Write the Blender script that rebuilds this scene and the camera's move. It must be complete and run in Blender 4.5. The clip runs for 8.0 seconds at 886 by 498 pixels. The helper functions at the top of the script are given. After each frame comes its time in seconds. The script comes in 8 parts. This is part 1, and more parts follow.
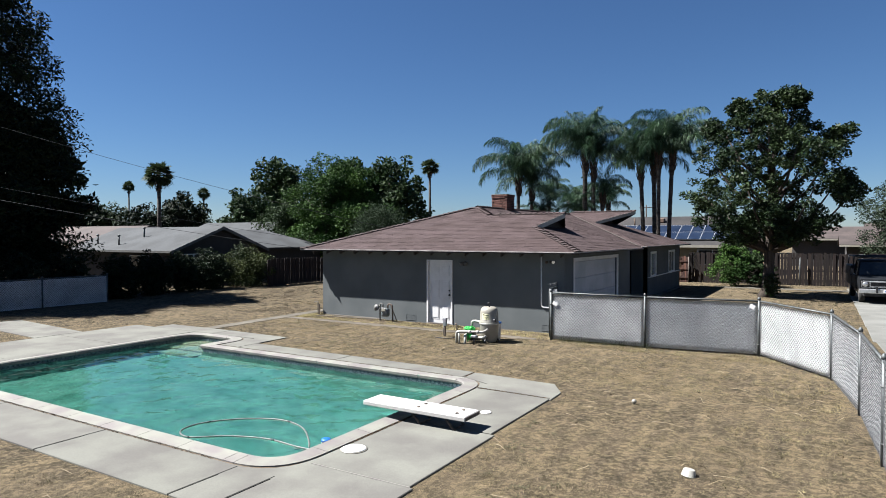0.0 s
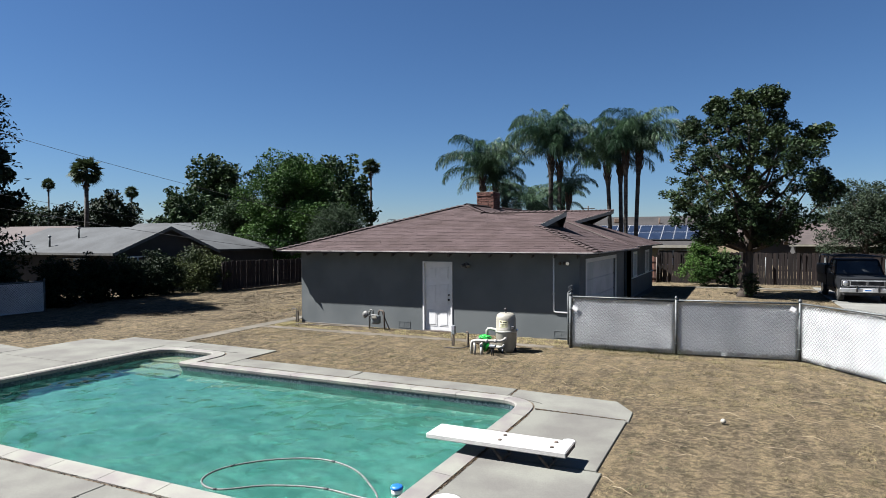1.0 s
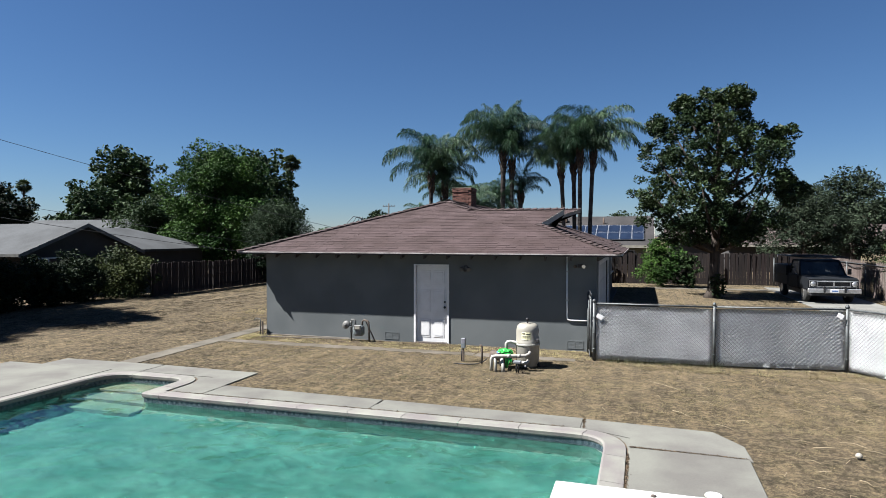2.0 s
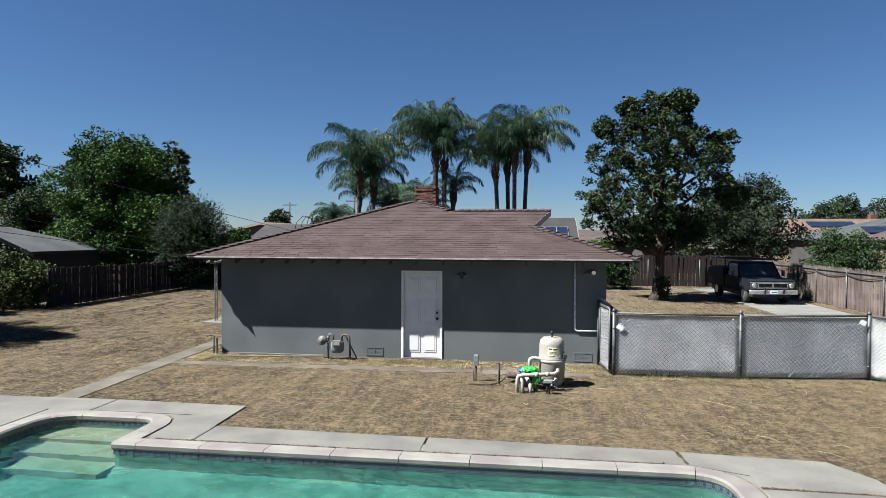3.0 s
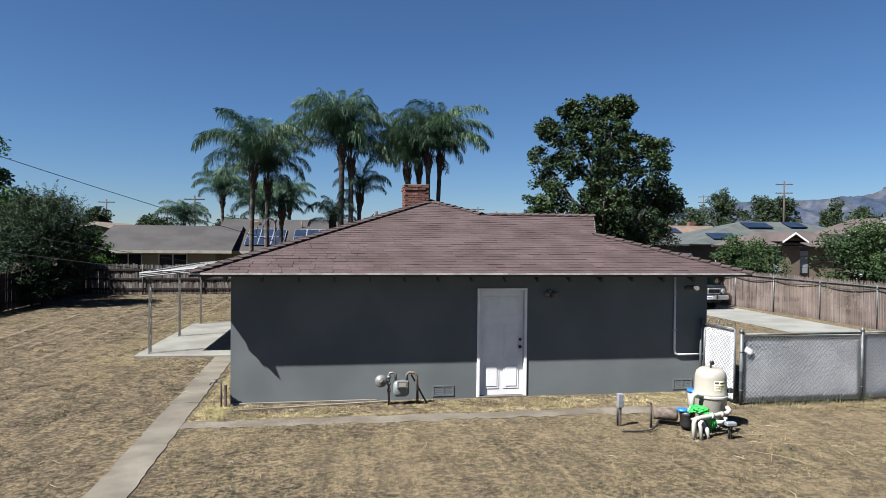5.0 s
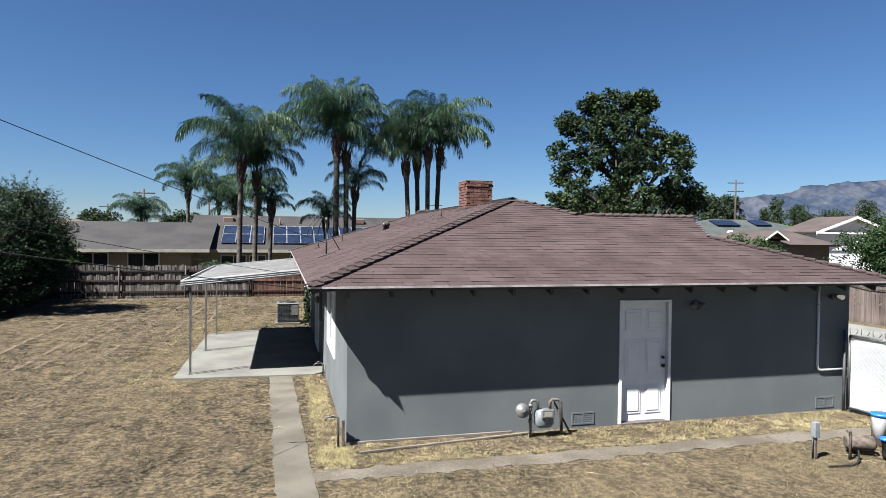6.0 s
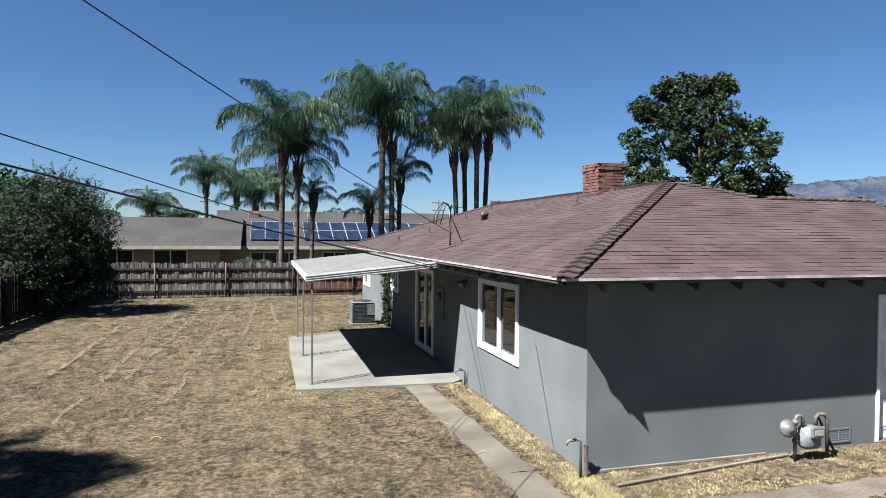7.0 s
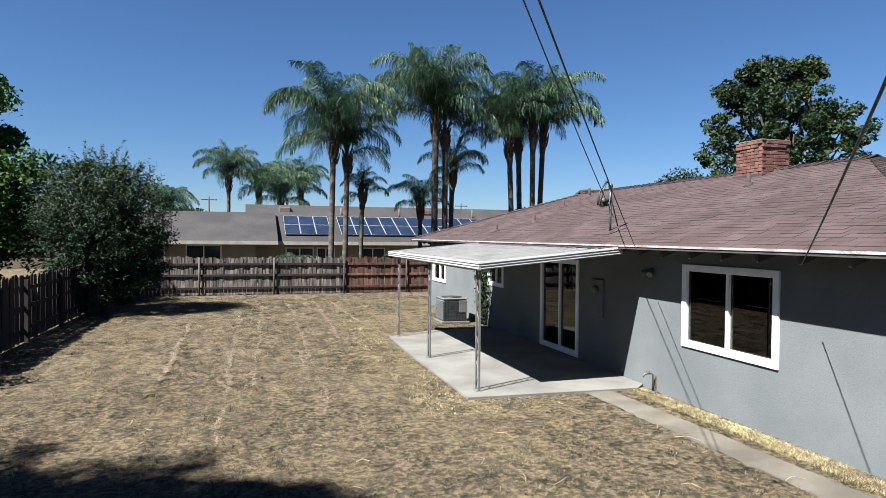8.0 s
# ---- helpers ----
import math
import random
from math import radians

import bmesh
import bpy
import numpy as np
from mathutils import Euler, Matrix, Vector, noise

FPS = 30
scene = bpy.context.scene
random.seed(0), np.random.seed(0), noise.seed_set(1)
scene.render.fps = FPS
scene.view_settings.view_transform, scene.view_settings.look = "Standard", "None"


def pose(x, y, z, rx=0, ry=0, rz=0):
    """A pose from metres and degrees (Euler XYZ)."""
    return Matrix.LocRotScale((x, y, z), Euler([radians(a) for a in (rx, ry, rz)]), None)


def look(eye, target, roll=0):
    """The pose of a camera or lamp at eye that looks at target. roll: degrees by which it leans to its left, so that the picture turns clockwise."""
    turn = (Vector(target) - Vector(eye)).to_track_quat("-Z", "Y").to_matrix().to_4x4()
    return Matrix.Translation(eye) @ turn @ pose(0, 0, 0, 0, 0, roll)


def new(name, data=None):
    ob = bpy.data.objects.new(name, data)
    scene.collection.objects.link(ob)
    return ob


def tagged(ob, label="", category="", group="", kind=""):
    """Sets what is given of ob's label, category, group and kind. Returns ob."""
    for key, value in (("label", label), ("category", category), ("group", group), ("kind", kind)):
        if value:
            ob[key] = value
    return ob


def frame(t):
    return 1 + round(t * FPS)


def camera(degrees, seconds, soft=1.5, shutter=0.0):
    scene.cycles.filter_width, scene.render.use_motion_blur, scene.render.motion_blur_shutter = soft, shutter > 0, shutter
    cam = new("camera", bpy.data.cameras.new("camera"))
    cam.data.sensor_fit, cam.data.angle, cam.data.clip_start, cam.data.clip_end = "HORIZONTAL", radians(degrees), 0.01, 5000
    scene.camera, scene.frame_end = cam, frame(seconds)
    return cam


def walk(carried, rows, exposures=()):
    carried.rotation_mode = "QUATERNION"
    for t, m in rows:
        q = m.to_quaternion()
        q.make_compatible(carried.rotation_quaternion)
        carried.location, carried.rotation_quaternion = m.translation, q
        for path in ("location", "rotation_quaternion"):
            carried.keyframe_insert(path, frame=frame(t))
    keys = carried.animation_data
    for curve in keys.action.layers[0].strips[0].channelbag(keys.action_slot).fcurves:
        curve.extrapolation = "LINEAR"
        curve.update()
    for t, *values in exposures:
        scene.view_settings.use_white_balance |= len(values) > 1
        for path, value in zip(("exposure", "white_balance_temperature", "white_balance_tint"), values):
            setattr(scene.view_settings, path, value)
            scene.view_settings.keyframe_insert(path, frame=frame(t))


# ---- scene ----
cam = camera(70.2, 8.0, soft=0.5)
PATH = [
    (0, (0.57, -0.286, 2.804), (-0.466, 1.424, 2.762), -0.1),
    (0.5, (-0.642, -0.176, 2.78), (-1.596, 1.581, 2.741), -0.2),
    (1, (-1.923, 0.225, 2.764), (-2.775, 2.034, 2.725), -0.2),
    (2.5, (-6.135, 1.912, 2.793), (-6.579, 3.862, 2.752), 0.1),
    (3, (-7.486, 2.44, 2.833), (-7.753, 4.422, 2.793), 0.2),
    (3.5, (-8.824, 2.964, 2.867), (-8.923, 4.961, 2.827), 0.3),
    (4, (-10.188, 3.573, 2.835), (-10.13, 5.572, 2.804), 0.4),
    (4.5, (-11.466, 4.324, 2.876), (-11.282, 6.316, 2.848), 0.5),
    (4.7, (-11.993, 4.692, 2.897), (-11.761, 6.678, 2.87), 0.5),
    (6, (-15.746, 7.535, 3.067), (-15.252, 9.473, 3.025), 0.6),
    (6.5, (-17.097, 8.812, 2.922), (-16.579, 10.743, 2.884), 0.5),
    (7, (-18.489, 10.092, 2.813), (-17.948, 12.017, 2.769), 0.4),
    (7.5, (-19.795, 11.384, 2.622), (-19.24, 13.305, 2.583), 0.5),
    (8, (-21.096, 12.635, 2.462), (-20.515, 14.548, 2.422), 0.5),
]
walk(cam, [(t, look(eye, target, roll)) for t, eye, target, roll in PATH], exposures=[(0.0, 2.21, 5400, 10), (2.5, 2.13, 5400, 10), (4.5, 2.17, 5400, 10), (6.0, 2.33, 5400, 10), (7.0, 2.45, 5400, 10), (8.0, 2.49, 5400, 10)])

# ---- light ----
SUN_FROM = Vector((-0.70, -0.318, 1.0)).normalized()
sun_up = math.asin(SUN_FROM.z)
world = bpy.data.worlds.new("sky_world")
scene.world = world
world.use_nodes = True
wn, wl = world.node_tree.nodes, world.node_tree.links
sky = wn.new("ShaderNodeTexSky")
sky.sky_type = "NISHITA"
sky.sun_disc = False
sky.sun_elevation = sun_up
sky.sun_rotation = math.atan2(SUN_FROM.x, SUN_FROM.y)
sky.altitude = 300.0
sky.air_density, sky.dust_density, sky.ozone_density = 1.0, 0.0, 6.0
wl.new(sky.outputs[0], wn["Background"].inputs[0])
wn["Background"].inputs[1].default_value = 0.0162
sun = new("sun", bpy.data.lights.new("sun", "SUN"))
sun.data.energy, sun.data.angle, sun.data.color = 5.2, radians(0.53), (1.0, 0.87, 0.70)
sun.matrix_world = look(SUN_FROM * 60, (0, 0, 0))


# ---- materials ----
def mat(name, a, b, scale=3.0, fine=45.0, rough=0.8, bump=0.15, metal=0.0, spec=0.4, rand=0.0, island=0.0, lo=0.38, hi=0.62, grain=0.25, stretch=(1, 1, 1), through_light=0.0):
    """Two colours mixed by a broad noise, with a fine grain, a bump and variation from piece to piece."""
    m = bpy.data.materials.new(name)
    m.use_nodes = True
    n, k = m.node_tree.nodes, m.node_tree.links
    p = n["Principled BSDF"]
    geo, mp = n.new("ShaderNodeNewGeometry"), n.new("ShaderNodeMapping")
    mp.inputs["Scale"].default_value = stretch
    k.new(geo.outputs["Position"], mp.inputs[0])
    n1, n2 = n.new("ShaderNodeTexNoise"), n.new("ShaderNodeTexNoise")
    n1.inputs["Scale"].default_value, n1.inputs["Detail"].default_value = scale, 5
    n2.inputs["Scale"].default_value, n2.inputs["Detail"].default_value = fine, 3
    for q in (n1, n2):
        k.new(mp.outputs[0], q.inputs["Vector"])
    r = n.new("ShaderNodeMapRange")
    r.inputs[1].default_value, r.inputs[2].default_value = lo, hi
    k.new(n1.outputs[0], r.inputs[0])
    mx = n.new("ShaderNodeMix")
    mx.data_type = "RGBA"
    mx.inputs[6].default_value, mx.inputs[7].default_value = (*a, 1), (*b, 1)
    k.new(r.outputs[0], mx.inputs[0])
    g = n.new("ShaderNodeMapRange")
    g.inputs[1].default_value, g.inputs[2].default_value = 0.25, 0.75
    g.inputs[3].default_value, g.inputs[4].default_value = 1 - grain, 1 + grain
    k.new(n2.outputs[0], g.inputs[0])
    value = g.outputs[0]
    if rand or island:
        src = n.new("ShaderNodeObjectInfo").outputs["Random"] if rand else geo.outputs["Random Per Island"]
        v = n.new("ShaderNodeMapRange")
        v.inputs[3].default_value, v.inputs[4].default_value = 1 - (rand or island), 1 + (rand or island)
        k.new(src, v.inputs[0])
        mu = n.new("ShaderNodeMath")
        mu.operation = "MULTIPLY"
        k.new(value, mu.inputs[0]), k.new(v.outputs[0], mu.inputs[1])
        value = mu.outputs[0]
    sc = n.new("ShaderNodeVectorMath")
    sc.operation = "SCALE"
    k.new(mx.outputs[2], sc.inputs[0]), k.new(value, sc.inputs["Scale"])
    k.new(sc.outputs[0], p.inputs["Base Color"])
    p.inputs["Roughness"].default_value, p.inputs["Metallic"].default_value = rough, metal
    p.inputs["Specular IOR Level"].default_value = spec
    if bump:
        bp = n.new("ShaderNodeBump")
        bp.inputs["Strength"].default_value, bp.inputs["Distance"].default_value = bump, 0.02
        k.new(n2.outputs[0], bp.inputs["Height"]), k.new(bp.outputs[0], p.inputs["Normal"])
    if through_light:
        tr, ms = n.new("ShaderNodeBsdfTranslucent"), n.new("ShaderNodeMixShader")
        k.new(sc.outputs[0], tr.inputs[0])
        ms.inputs[0].default_value = through_light
        k.new(p.outputs[0], ms.inputs[1]), k.new(tr.outputs[0], ms.inputs[2])
        k.new(ms.outputs[0], n["Material Output"].inputs[0])
    return m


def lawn_mat():
    """Dry straw lawn: worn earth, straw and a little green, with mowing grain."""
    m = bpy.data.materials.new("dry_lawn")
    m.use_nodes = True
    n, k = m.node_tree.nodes, m.node_tree.links
    p, geo = n["Principled BSDF"], n.new("ShaderNodeNewGeometry")

    def nz(scale, detail, rough=0.6):
        q = n.new("ShaderNodeTexNoise")
        q.inputs["Scale"].default_value, q.inputs["Detail"].default_value, q.inputs["Roughness"].default_value = scale, detail, rough
        k.new(geo.outputs["Position"], q.inputs["Vector"])
        return q

    def ramp(src, stops):
        q = n.new("ShaderNodeValToRGB")
        for i, (pos, col) in enumerate(stops):
            e = q.color_ramp.elements[i] if i < 2 else q.color_ramp.elements.new(pos)
            e.position, e.color = pos, (*col, 1)
        k.new(src, q.inputs[0])
        return q.outputs[0]

    def blend(f, a, b, how="MIX"):
        q = n.new("ShaderNodeMix")
        q.data_type, q.blend_type = "RGBA", how
        if isinstance(f, float):
            q.inputs[0].default_value = f
        else:
            k.new(f, q.inputs[0])
        k.new(a, q.inputs[6]), k.new(b, q.inputs[7])
        return q.outputs[2]
    broad, mid, fine, tiny = nz(0.45, 4), nz(3.4, 5, 0.62), nz(13, 5, 0.66), nz(60, 6, 0.9)
    stripe = n.new("ShaderNodeTexNoise")
    mp = n.new("ShaderNodeMapping")
    mp.inputs["Scale"].default_value = (1.0, 0.12, 1.0)
    mp.inputs["Rotation"].default_value = (0, 0, radians(4))
    k.new(geo.outputs["Position"], mp.inputs[0]), k.new(mp.outputs[0], stripe.inputs["Vector"])
    stripe.inputs["Scale"].default_value, stripe.inputs["Detail"].default_value = 5.0, 4
    straw = ramp(mid.outputs[0], [(0.425, (0.019, 0.018, 0.011)), (0.60, (0.115, 0.089, 0.057)), (0.5, (0.069, 0.056, 0.037))])
    worn = ramp(fine.outputs[0], [(0.44, (0.011, 0.010, 0.007)), (0.57, (0.140, 0.114, 0.072)), (0.5, (0.062, 0.051, 0.035))])
    c = blend(0.55, straw, worn)
    pale = ramp(broad.outputs[0], [(0.42, (0, 0, 0)), (0.66, (1, 1, 1))])
    gold = n.new("ShaderNodeRGB")
    gold.outputs[0].default_value = (0.130, 0.105, 0.066, 1)
    half = n.new("ShaderNodeMath")
    half.operation = "MULTIPLY"
    half.inputs[1].default_value = 0.32
    sep, east, wear = n.new("ShaderNodeSeparateXYZ"), n.new("ShaderNodeMapRange"), n.new("ShaderNodeMath")
    k.new(geo.outputs["Position"], sep.inputs[0]), k.new(sep.outputs[0], east.inputs[0])
    east.inputs[1].default_value, east.inputs[2].default_value, east.inputs[3].default_value, east.inputs[4].default_value = -15.0, -8.0, 0.0, 0.55
    wear.operation = "ADD"
    k.new(pale, wear.inputs[0]), k.new(east.outputs[0], wear.inputs[1])
    k.new(wear.outputs[0], half.inputs[0])
    c = blend(half.outputs[0], c, gold.outputs[0])
    speck = ramp(tiny.outputs[0], [(0.42, (0.50, 0.50, 0.49)), (0.58, (1.50, 1.48, 1.44))])
    c = blend(1.0, c, speck, "MULTIPLY")
    rows = ramp(stripe.outputs[0], [(0.38, (0.80, 0.80, 0.82)), (0.62, (1.13, 1.12, 1.08))])
    c = blend(1.0, c, rows, "MULTIPLY")
    k.new(c, p.inputs["Base Color"])
    p.inputs["Roughness"].default_value, p.inputs["Specular IOR Level"].default_value = 0.95, 0.1
    bp, add = n.new("ShaderNodeBump"), n.new("ShaderNodeMath")
    add.operation = "ADD"
    k.new(fine.outputs[0], add.inputs[0]), k.new(tiny.outputs[0], add.inputs[1])
    bp.inputs["Strength"].default_value, bp.inputs["Distance"].default_value = 0.7, 0.04
    k.new(add.outputs[0], bp.inputs["Height"]), k.new(bp.outputs[0], p.inputs["Normal"])
    return m


def water_mat():
    """Still pool water: a tinted clear body with a mirror-like rippled surface."""
    m = bpy.data.materials.new("pool_water")
    m.use_nodes = True
    n, k = m.node_tree.nodes, m.node_tree.links
    n.remove(n["Principled BSDF"])
    tr, gl, fr, ms = n.new("ShaderNodeBsdfRefraction"), n.new("ShaderNodeBsdfGlossy"), n.new("ShaderNodeFresnel"), n.new("ShaderNodeMixShader")
    tr.inputs["IOR"].default_value, tr.inputs["Roughness"].default_value = 1.33, 0.0
    gl.inputs["Roughness"].default_value = 0.02
    place, pxyz, shallow, tint = n.new("ShaderNodeNewGeometry"), n.new("ShaderNodeSeparateXYZ"), n.new("ShaderNodeMapRange"), n.new("ShaderNodeMix")
    tint.data_type = "RGBA"
    shallow.inputs[1].default_value, shallow.inputs[2].default_value = 9.7, 11.0
    k.new(place.outputs["Position"], pxyz.inputs[0]), k.new(pxyz.outputs[1], shallow.inputs[0]), k.new(shallow.outputs[0], tint.inputs[0])
    tint.inputs[6].default_value, tint.inputs[7].default_value = (0.185, 0.400, 0.345, 1), (0.34, 0.47, 0.42, 1)
    k.new(tint.outputs[2], tr.inputs["Color"])
    fr.inputs[0].default_value = 1.33
    geo, nz, bp = n.new("ShaderNodeNewGeometry"), n.new("ShaderNodeTexNoise"), n.new("ShaderNodeBump")
    nz.inputs["Scale"].default_value, nz.inputs["Detail"].default_value, nz.inputs["Distortion"].default_value = 1.9, 1.5, 0.4
    k.new(geo.outputs["Position"], nz.inputs["Vector"])
    bp.inputs["Strength"].default_value, bp.inputs["Distance"].default_value = 0.9, 0.045
    k.new(nz.outputs[0], bp.inputs["Height"])
    k.new(bp.outputs[0], gl.inputs["Normal"]), k.new(bp.outputs[0], fr.inputs["Normal"])
    cloud, df, body = n.new("ShaderNodeTexNoise"), n.new("ShaderNodeBsdfDiffuse"), n.new("ShaderNodeMixShader")
    cloud.inputs["Scale"].default_value, cloud.inputs["Detail"].default_value, cloud.inputs["Distortion"].default_value = 1.1, 6, 0.8
    k.new(geo.outputs["Position"], cloud.inputs["Vector"])
    cr = n.new("ShaderNodeValToRGB")
    cr.color_ramp.elements[0].position, cr.color_ramp.elements[0].color = 0.34, (0.009, 0.064, 0.053, 1)
    cr.color_ramp.elements[1].position, cr.color_ramp.elements[1].color = 0.68, (0.046, 0.150, 0.128, 1)
    k.new(cloud.outputs[0], cr.inputs[0]), k.new(cr.outputs[0], df.inputs[0])
    body.inputs[0].default_value = 0.20
    wave, wb = n.new("ShaderNodeTexNoise"), n.new("ShaderNodeBump")
    wave.inputs["Scale"].default_value, wave.inputs["Detail"].default_value, wave.inputs["Distortion"].default_value = 1.0, 3, 1.0
    wm = n.new("ShaderNodeMapping")
    wm.inputs["Scale"].default_value, wm.inputs["Rotation"].default_value = (1.5, 3.4, 1.0), (0, 0, radians(-20))
    k.new(geo.outputs["Position"], wm.inputs[0]), k.new(wm.outputs[0], wave.inputs["Vector"])
    wb.inputs["Strength"].default_value, wb.inputs["Distance"].default_value = 1.0, 1.1
    k.new(wave.outputs[0], wb.inputs["Height"]), k.new(wb.outputs[0], df.inputs["Normal"]), k.new(bp.outputs[0], tr.inputs["Normal"])
    k.new(tr.outputs[0], body.inputs[1]), k.new(df.outputs[0], body.inputs[2])
    k.new(fr.outputs[0], ms.inputs[0]), k.new(body.outputs[0], ms.inputs[1]), k.new(gl.outputs[0], ms.inputs[2])
    k.new(ms.outputs[0], n["Material Output"].inputs[0])
    return m


def glass_mat():
    m = bpy.data.materials.new("window_glass")
    m.use_nodes = True
    n, k = m.node_tree.nodes, m.node_tree.links
    n.remove(n["Principled BSDF"])
    tr, gl, fr, ms = n.new("ShaderNodeBsdfTransparent"), n.new("ShaderNodeBsdfGlossy"), n.new("ShaderNodeFresnel"), n.new("ShaderNodeMixShader")
    tr.inputs[0].default_value = (0.13, 0.16, 0.15, 1)
    gl.inputs["Roughness"].default_value = 0.01
    fr.inputs[0].default_value = 1.6
    k.new(fr.outputs[0], ms.inputs[0]), k.new(tr.outputs[0], ms.inputs[1]), k.new(gl.outputs[0], ms.inputs[2])
    k.new(ms.outputs[0], n["Material Output"].inputs[0])
    return m


M_LAWN, M_WATER, M_GLASS = lawn_mat(), water_mat(), glass_mat()
M_STRAW = mat("straw_blades", (0.063, 0.048, 0.031), (0.11, 0.088, 0.065), 1.0, 30, 0.9, 0, island=0.55, spec=0.1)
M_WEED = mat("green_weed", (0.038, 0.042, 0.018), (0.062, 0.062, 0.029), 2, 30, 0.8, 0, island=0.3, through_light=0.2)
M_CONC = mat("pool_deck_concrete", (0.080, 0.077, 0.070), (0.11, 0.11, 0.096), 1.1, 60, 0.9, 0.12, rand=0.05, grain=0.1, spec=0.2)
M_PATH = mat("path_concrete", (0.059, 0.053, 0.042), (0.088, 0.080, 0.064), 1.6, 50, 0.92, 0.15, rand=0.06, grain=0.15, spec=0.2)
M_EARTHPATH = mat("dusty_path_concrete", (0.062, 0.054, 0.042), (0.094, 0.084, 0.069), 1.3, 26, 0.95, 0.3, grain=0.25, spec=0.1)
M_DRIVE = mat("driveway_concrete", (0.088, 0.088, 0.080), (0.12, 0.12, 0.11), 0.8, 40, 0.9, 0.1, grain=0.12)
M_COPE = mat("coping_concrete", (0.11, 0.10, 0.096), (0.14, 0.14, 0.12), 2.2, 70, 0.85, 0.15, rand=0.06, grain=0.12)
M_PLASTER = mat("pool_plaster", (0.088, 0.14, 0.12), (0.17, 0.21, 0.19), 1.6, 6, 0.8, 0.1, lo=0.34, hi=0.66, grain=0.2)
M_TILE = mat("tile_blue_grey", (0.010, 0.021, 0.026), (0.021, 0.036, 0.043), 20, 90, 0.25, 0, rand=0.25)
M_TILEPALE = mat("tile_pale_motif", (0.046, 0.064, 0.077), (0.077, 0.096, 0.11), 20, 90, 0.3, 0)
M_JOINT = mat("joint_dirt", (0.037, 0.028, 0.018), (0.086, 0.062, 0.037), 8, 50, 0.95, 0.3)
M_STUCCO = mat("grey_stucco", (0.073, 0.081, 0.084), (0.090, 0.098, 0.10), 0.9, 75, 0.9, 0.2, grain=0.10, spec=0.25)
M_WHITE = mat("white_paint", (0.48, 0.48, 0.48), (0.54, 0.54, 0.54), 3, 40, 0.45, 0.04, grain=0.04)
M_VINYL = mat("white_vinyl", (0.50, 0.51, 0.52), (0.56, 0.56, 0.56), 3, 40, 0.35, 0.0, grain=0.03)
M_TRIMDARK = mat("dark_eave_paint", (0.024, 0.022, 0.022), (0.040, 0.037, 0.036), 4, 40, 0.8, 0.1)
M_FLASH = mat("metal_drip_edge", (0.21, 0.19, 0.18), (0.35, 0.32, 0.31), 3, 40, 0.5, 0.0, metal=0.3)
M_SHING = mat("roof_shingle", (0.031, 0.021, 0.020), (0.044, 0.031, 0.031), 1.2, 90, 0.9, 0.3, rand=0.12, grain=0.16, spec=0.2)
M_SHINGJ = mat("roof_shingle_field", (0.031, 0.021, 0.020), (0.044, 0.031, 0.031), 1.2, 90, 0.9, 0.3, island=0.12, grain=0.16, spec=0.2)
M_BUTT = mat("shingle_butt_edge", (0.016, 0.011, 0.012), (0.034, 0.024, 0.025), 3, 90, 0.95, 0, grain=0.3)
M_CAP = mat("ridge_cap_shingle", (0.019, 0.011, 0.010), (0.034, 0.022, 0.021), 2, 90, 0.9, 0.4, rand=0.2, grain=0.2)
M_FELT = mat("roof_underlay", (0.018, 0.011, 0.011), (0.027, 0.018, 0.018), 3, 80, 0.95, 0.3)
M_BRICK = mat("chimney_brick", (0.056, 0.022, 0.015), (0.096, 0.045, 0.034), 5, 60, 0.9, 0.4, rand=0.25, grain=0.25)
M_MORTAR = mat("mortar", (0.11, 0.088, 0.077), (0.15, 0.14, 0.11), 8, 90, 0.95, 0.3)
M_GALV = mat("galvanised_steel", (0.051, 0.055, 0.057), (0.088, 0.096, 0.096), 6, 60, 0.55, 0.05, metal=0.5)
M_WIRE = mat("fence_wire", (0.027, 0.029, 0.032), (0.060, 0.062, 0.066), 6, 60, 0.55, 0, metal=0.2)
M_SHEET = mat("white_privacy_sheet", (0.53, 0.54, 0.55), (0.68, 0.69, 0.69), 1.4, 20, 0.5, 0.9, grain=0.16, spec=0.5)
M_DARKMETAL = mat("dark_metal", (0.016, 0.016, 0.018), (0.040, 0.040, 0.042), 6, 50, 0.5, 0.05, metal=0.5)
M_METERGREY = mat("meter_grey_paint", (0.088, 0.11, 0.11), (0.14, 0.14, 0.16), 8, 60, 0.5, 0.1)
M_METERPALE = mat("meter_pale_metal", (0.062, 0.062, 0.062), (0.091, 0.091, 0.084), 8, 60, 0.5, 0.1)
M_RUST = mat("rusty_iron", (0.036, 0.029, 0.024), (0.088, 0.068, 0.054), 12, 60, 0.9, 0.3)
M_CREAM = mat("cream_plastic", (0.18, 0.17, 0.14), (0.22, 0.21, 0.18), 3, 40, 0.4, 0.03, grain=0.05)
M_PVC = mat("pvc_pipe", (0.22, 0.21, 0.19), (0.27, 0.27, 0.24), 4, 40, 0.45, 0.03, grain=0.06)
M_GREENBAG = mat("green_plastic", (0.016, 0.21, 0.021), (0.050, 0.29, 0.050), 9, 40, 0.35, 0.1)
M_BLUE = mat("blue_plastic", (0.012, 0.060, 0.25), (0.018, 0.096, 0.33), 5, 40, 0.4, 0)
M_BOARD = mat("diving_board_paint", (0.26, 0.25, 0.24), (0.32, 0.32, 0.30), 5, 60, 0.7, 0.15, grain=0.12)
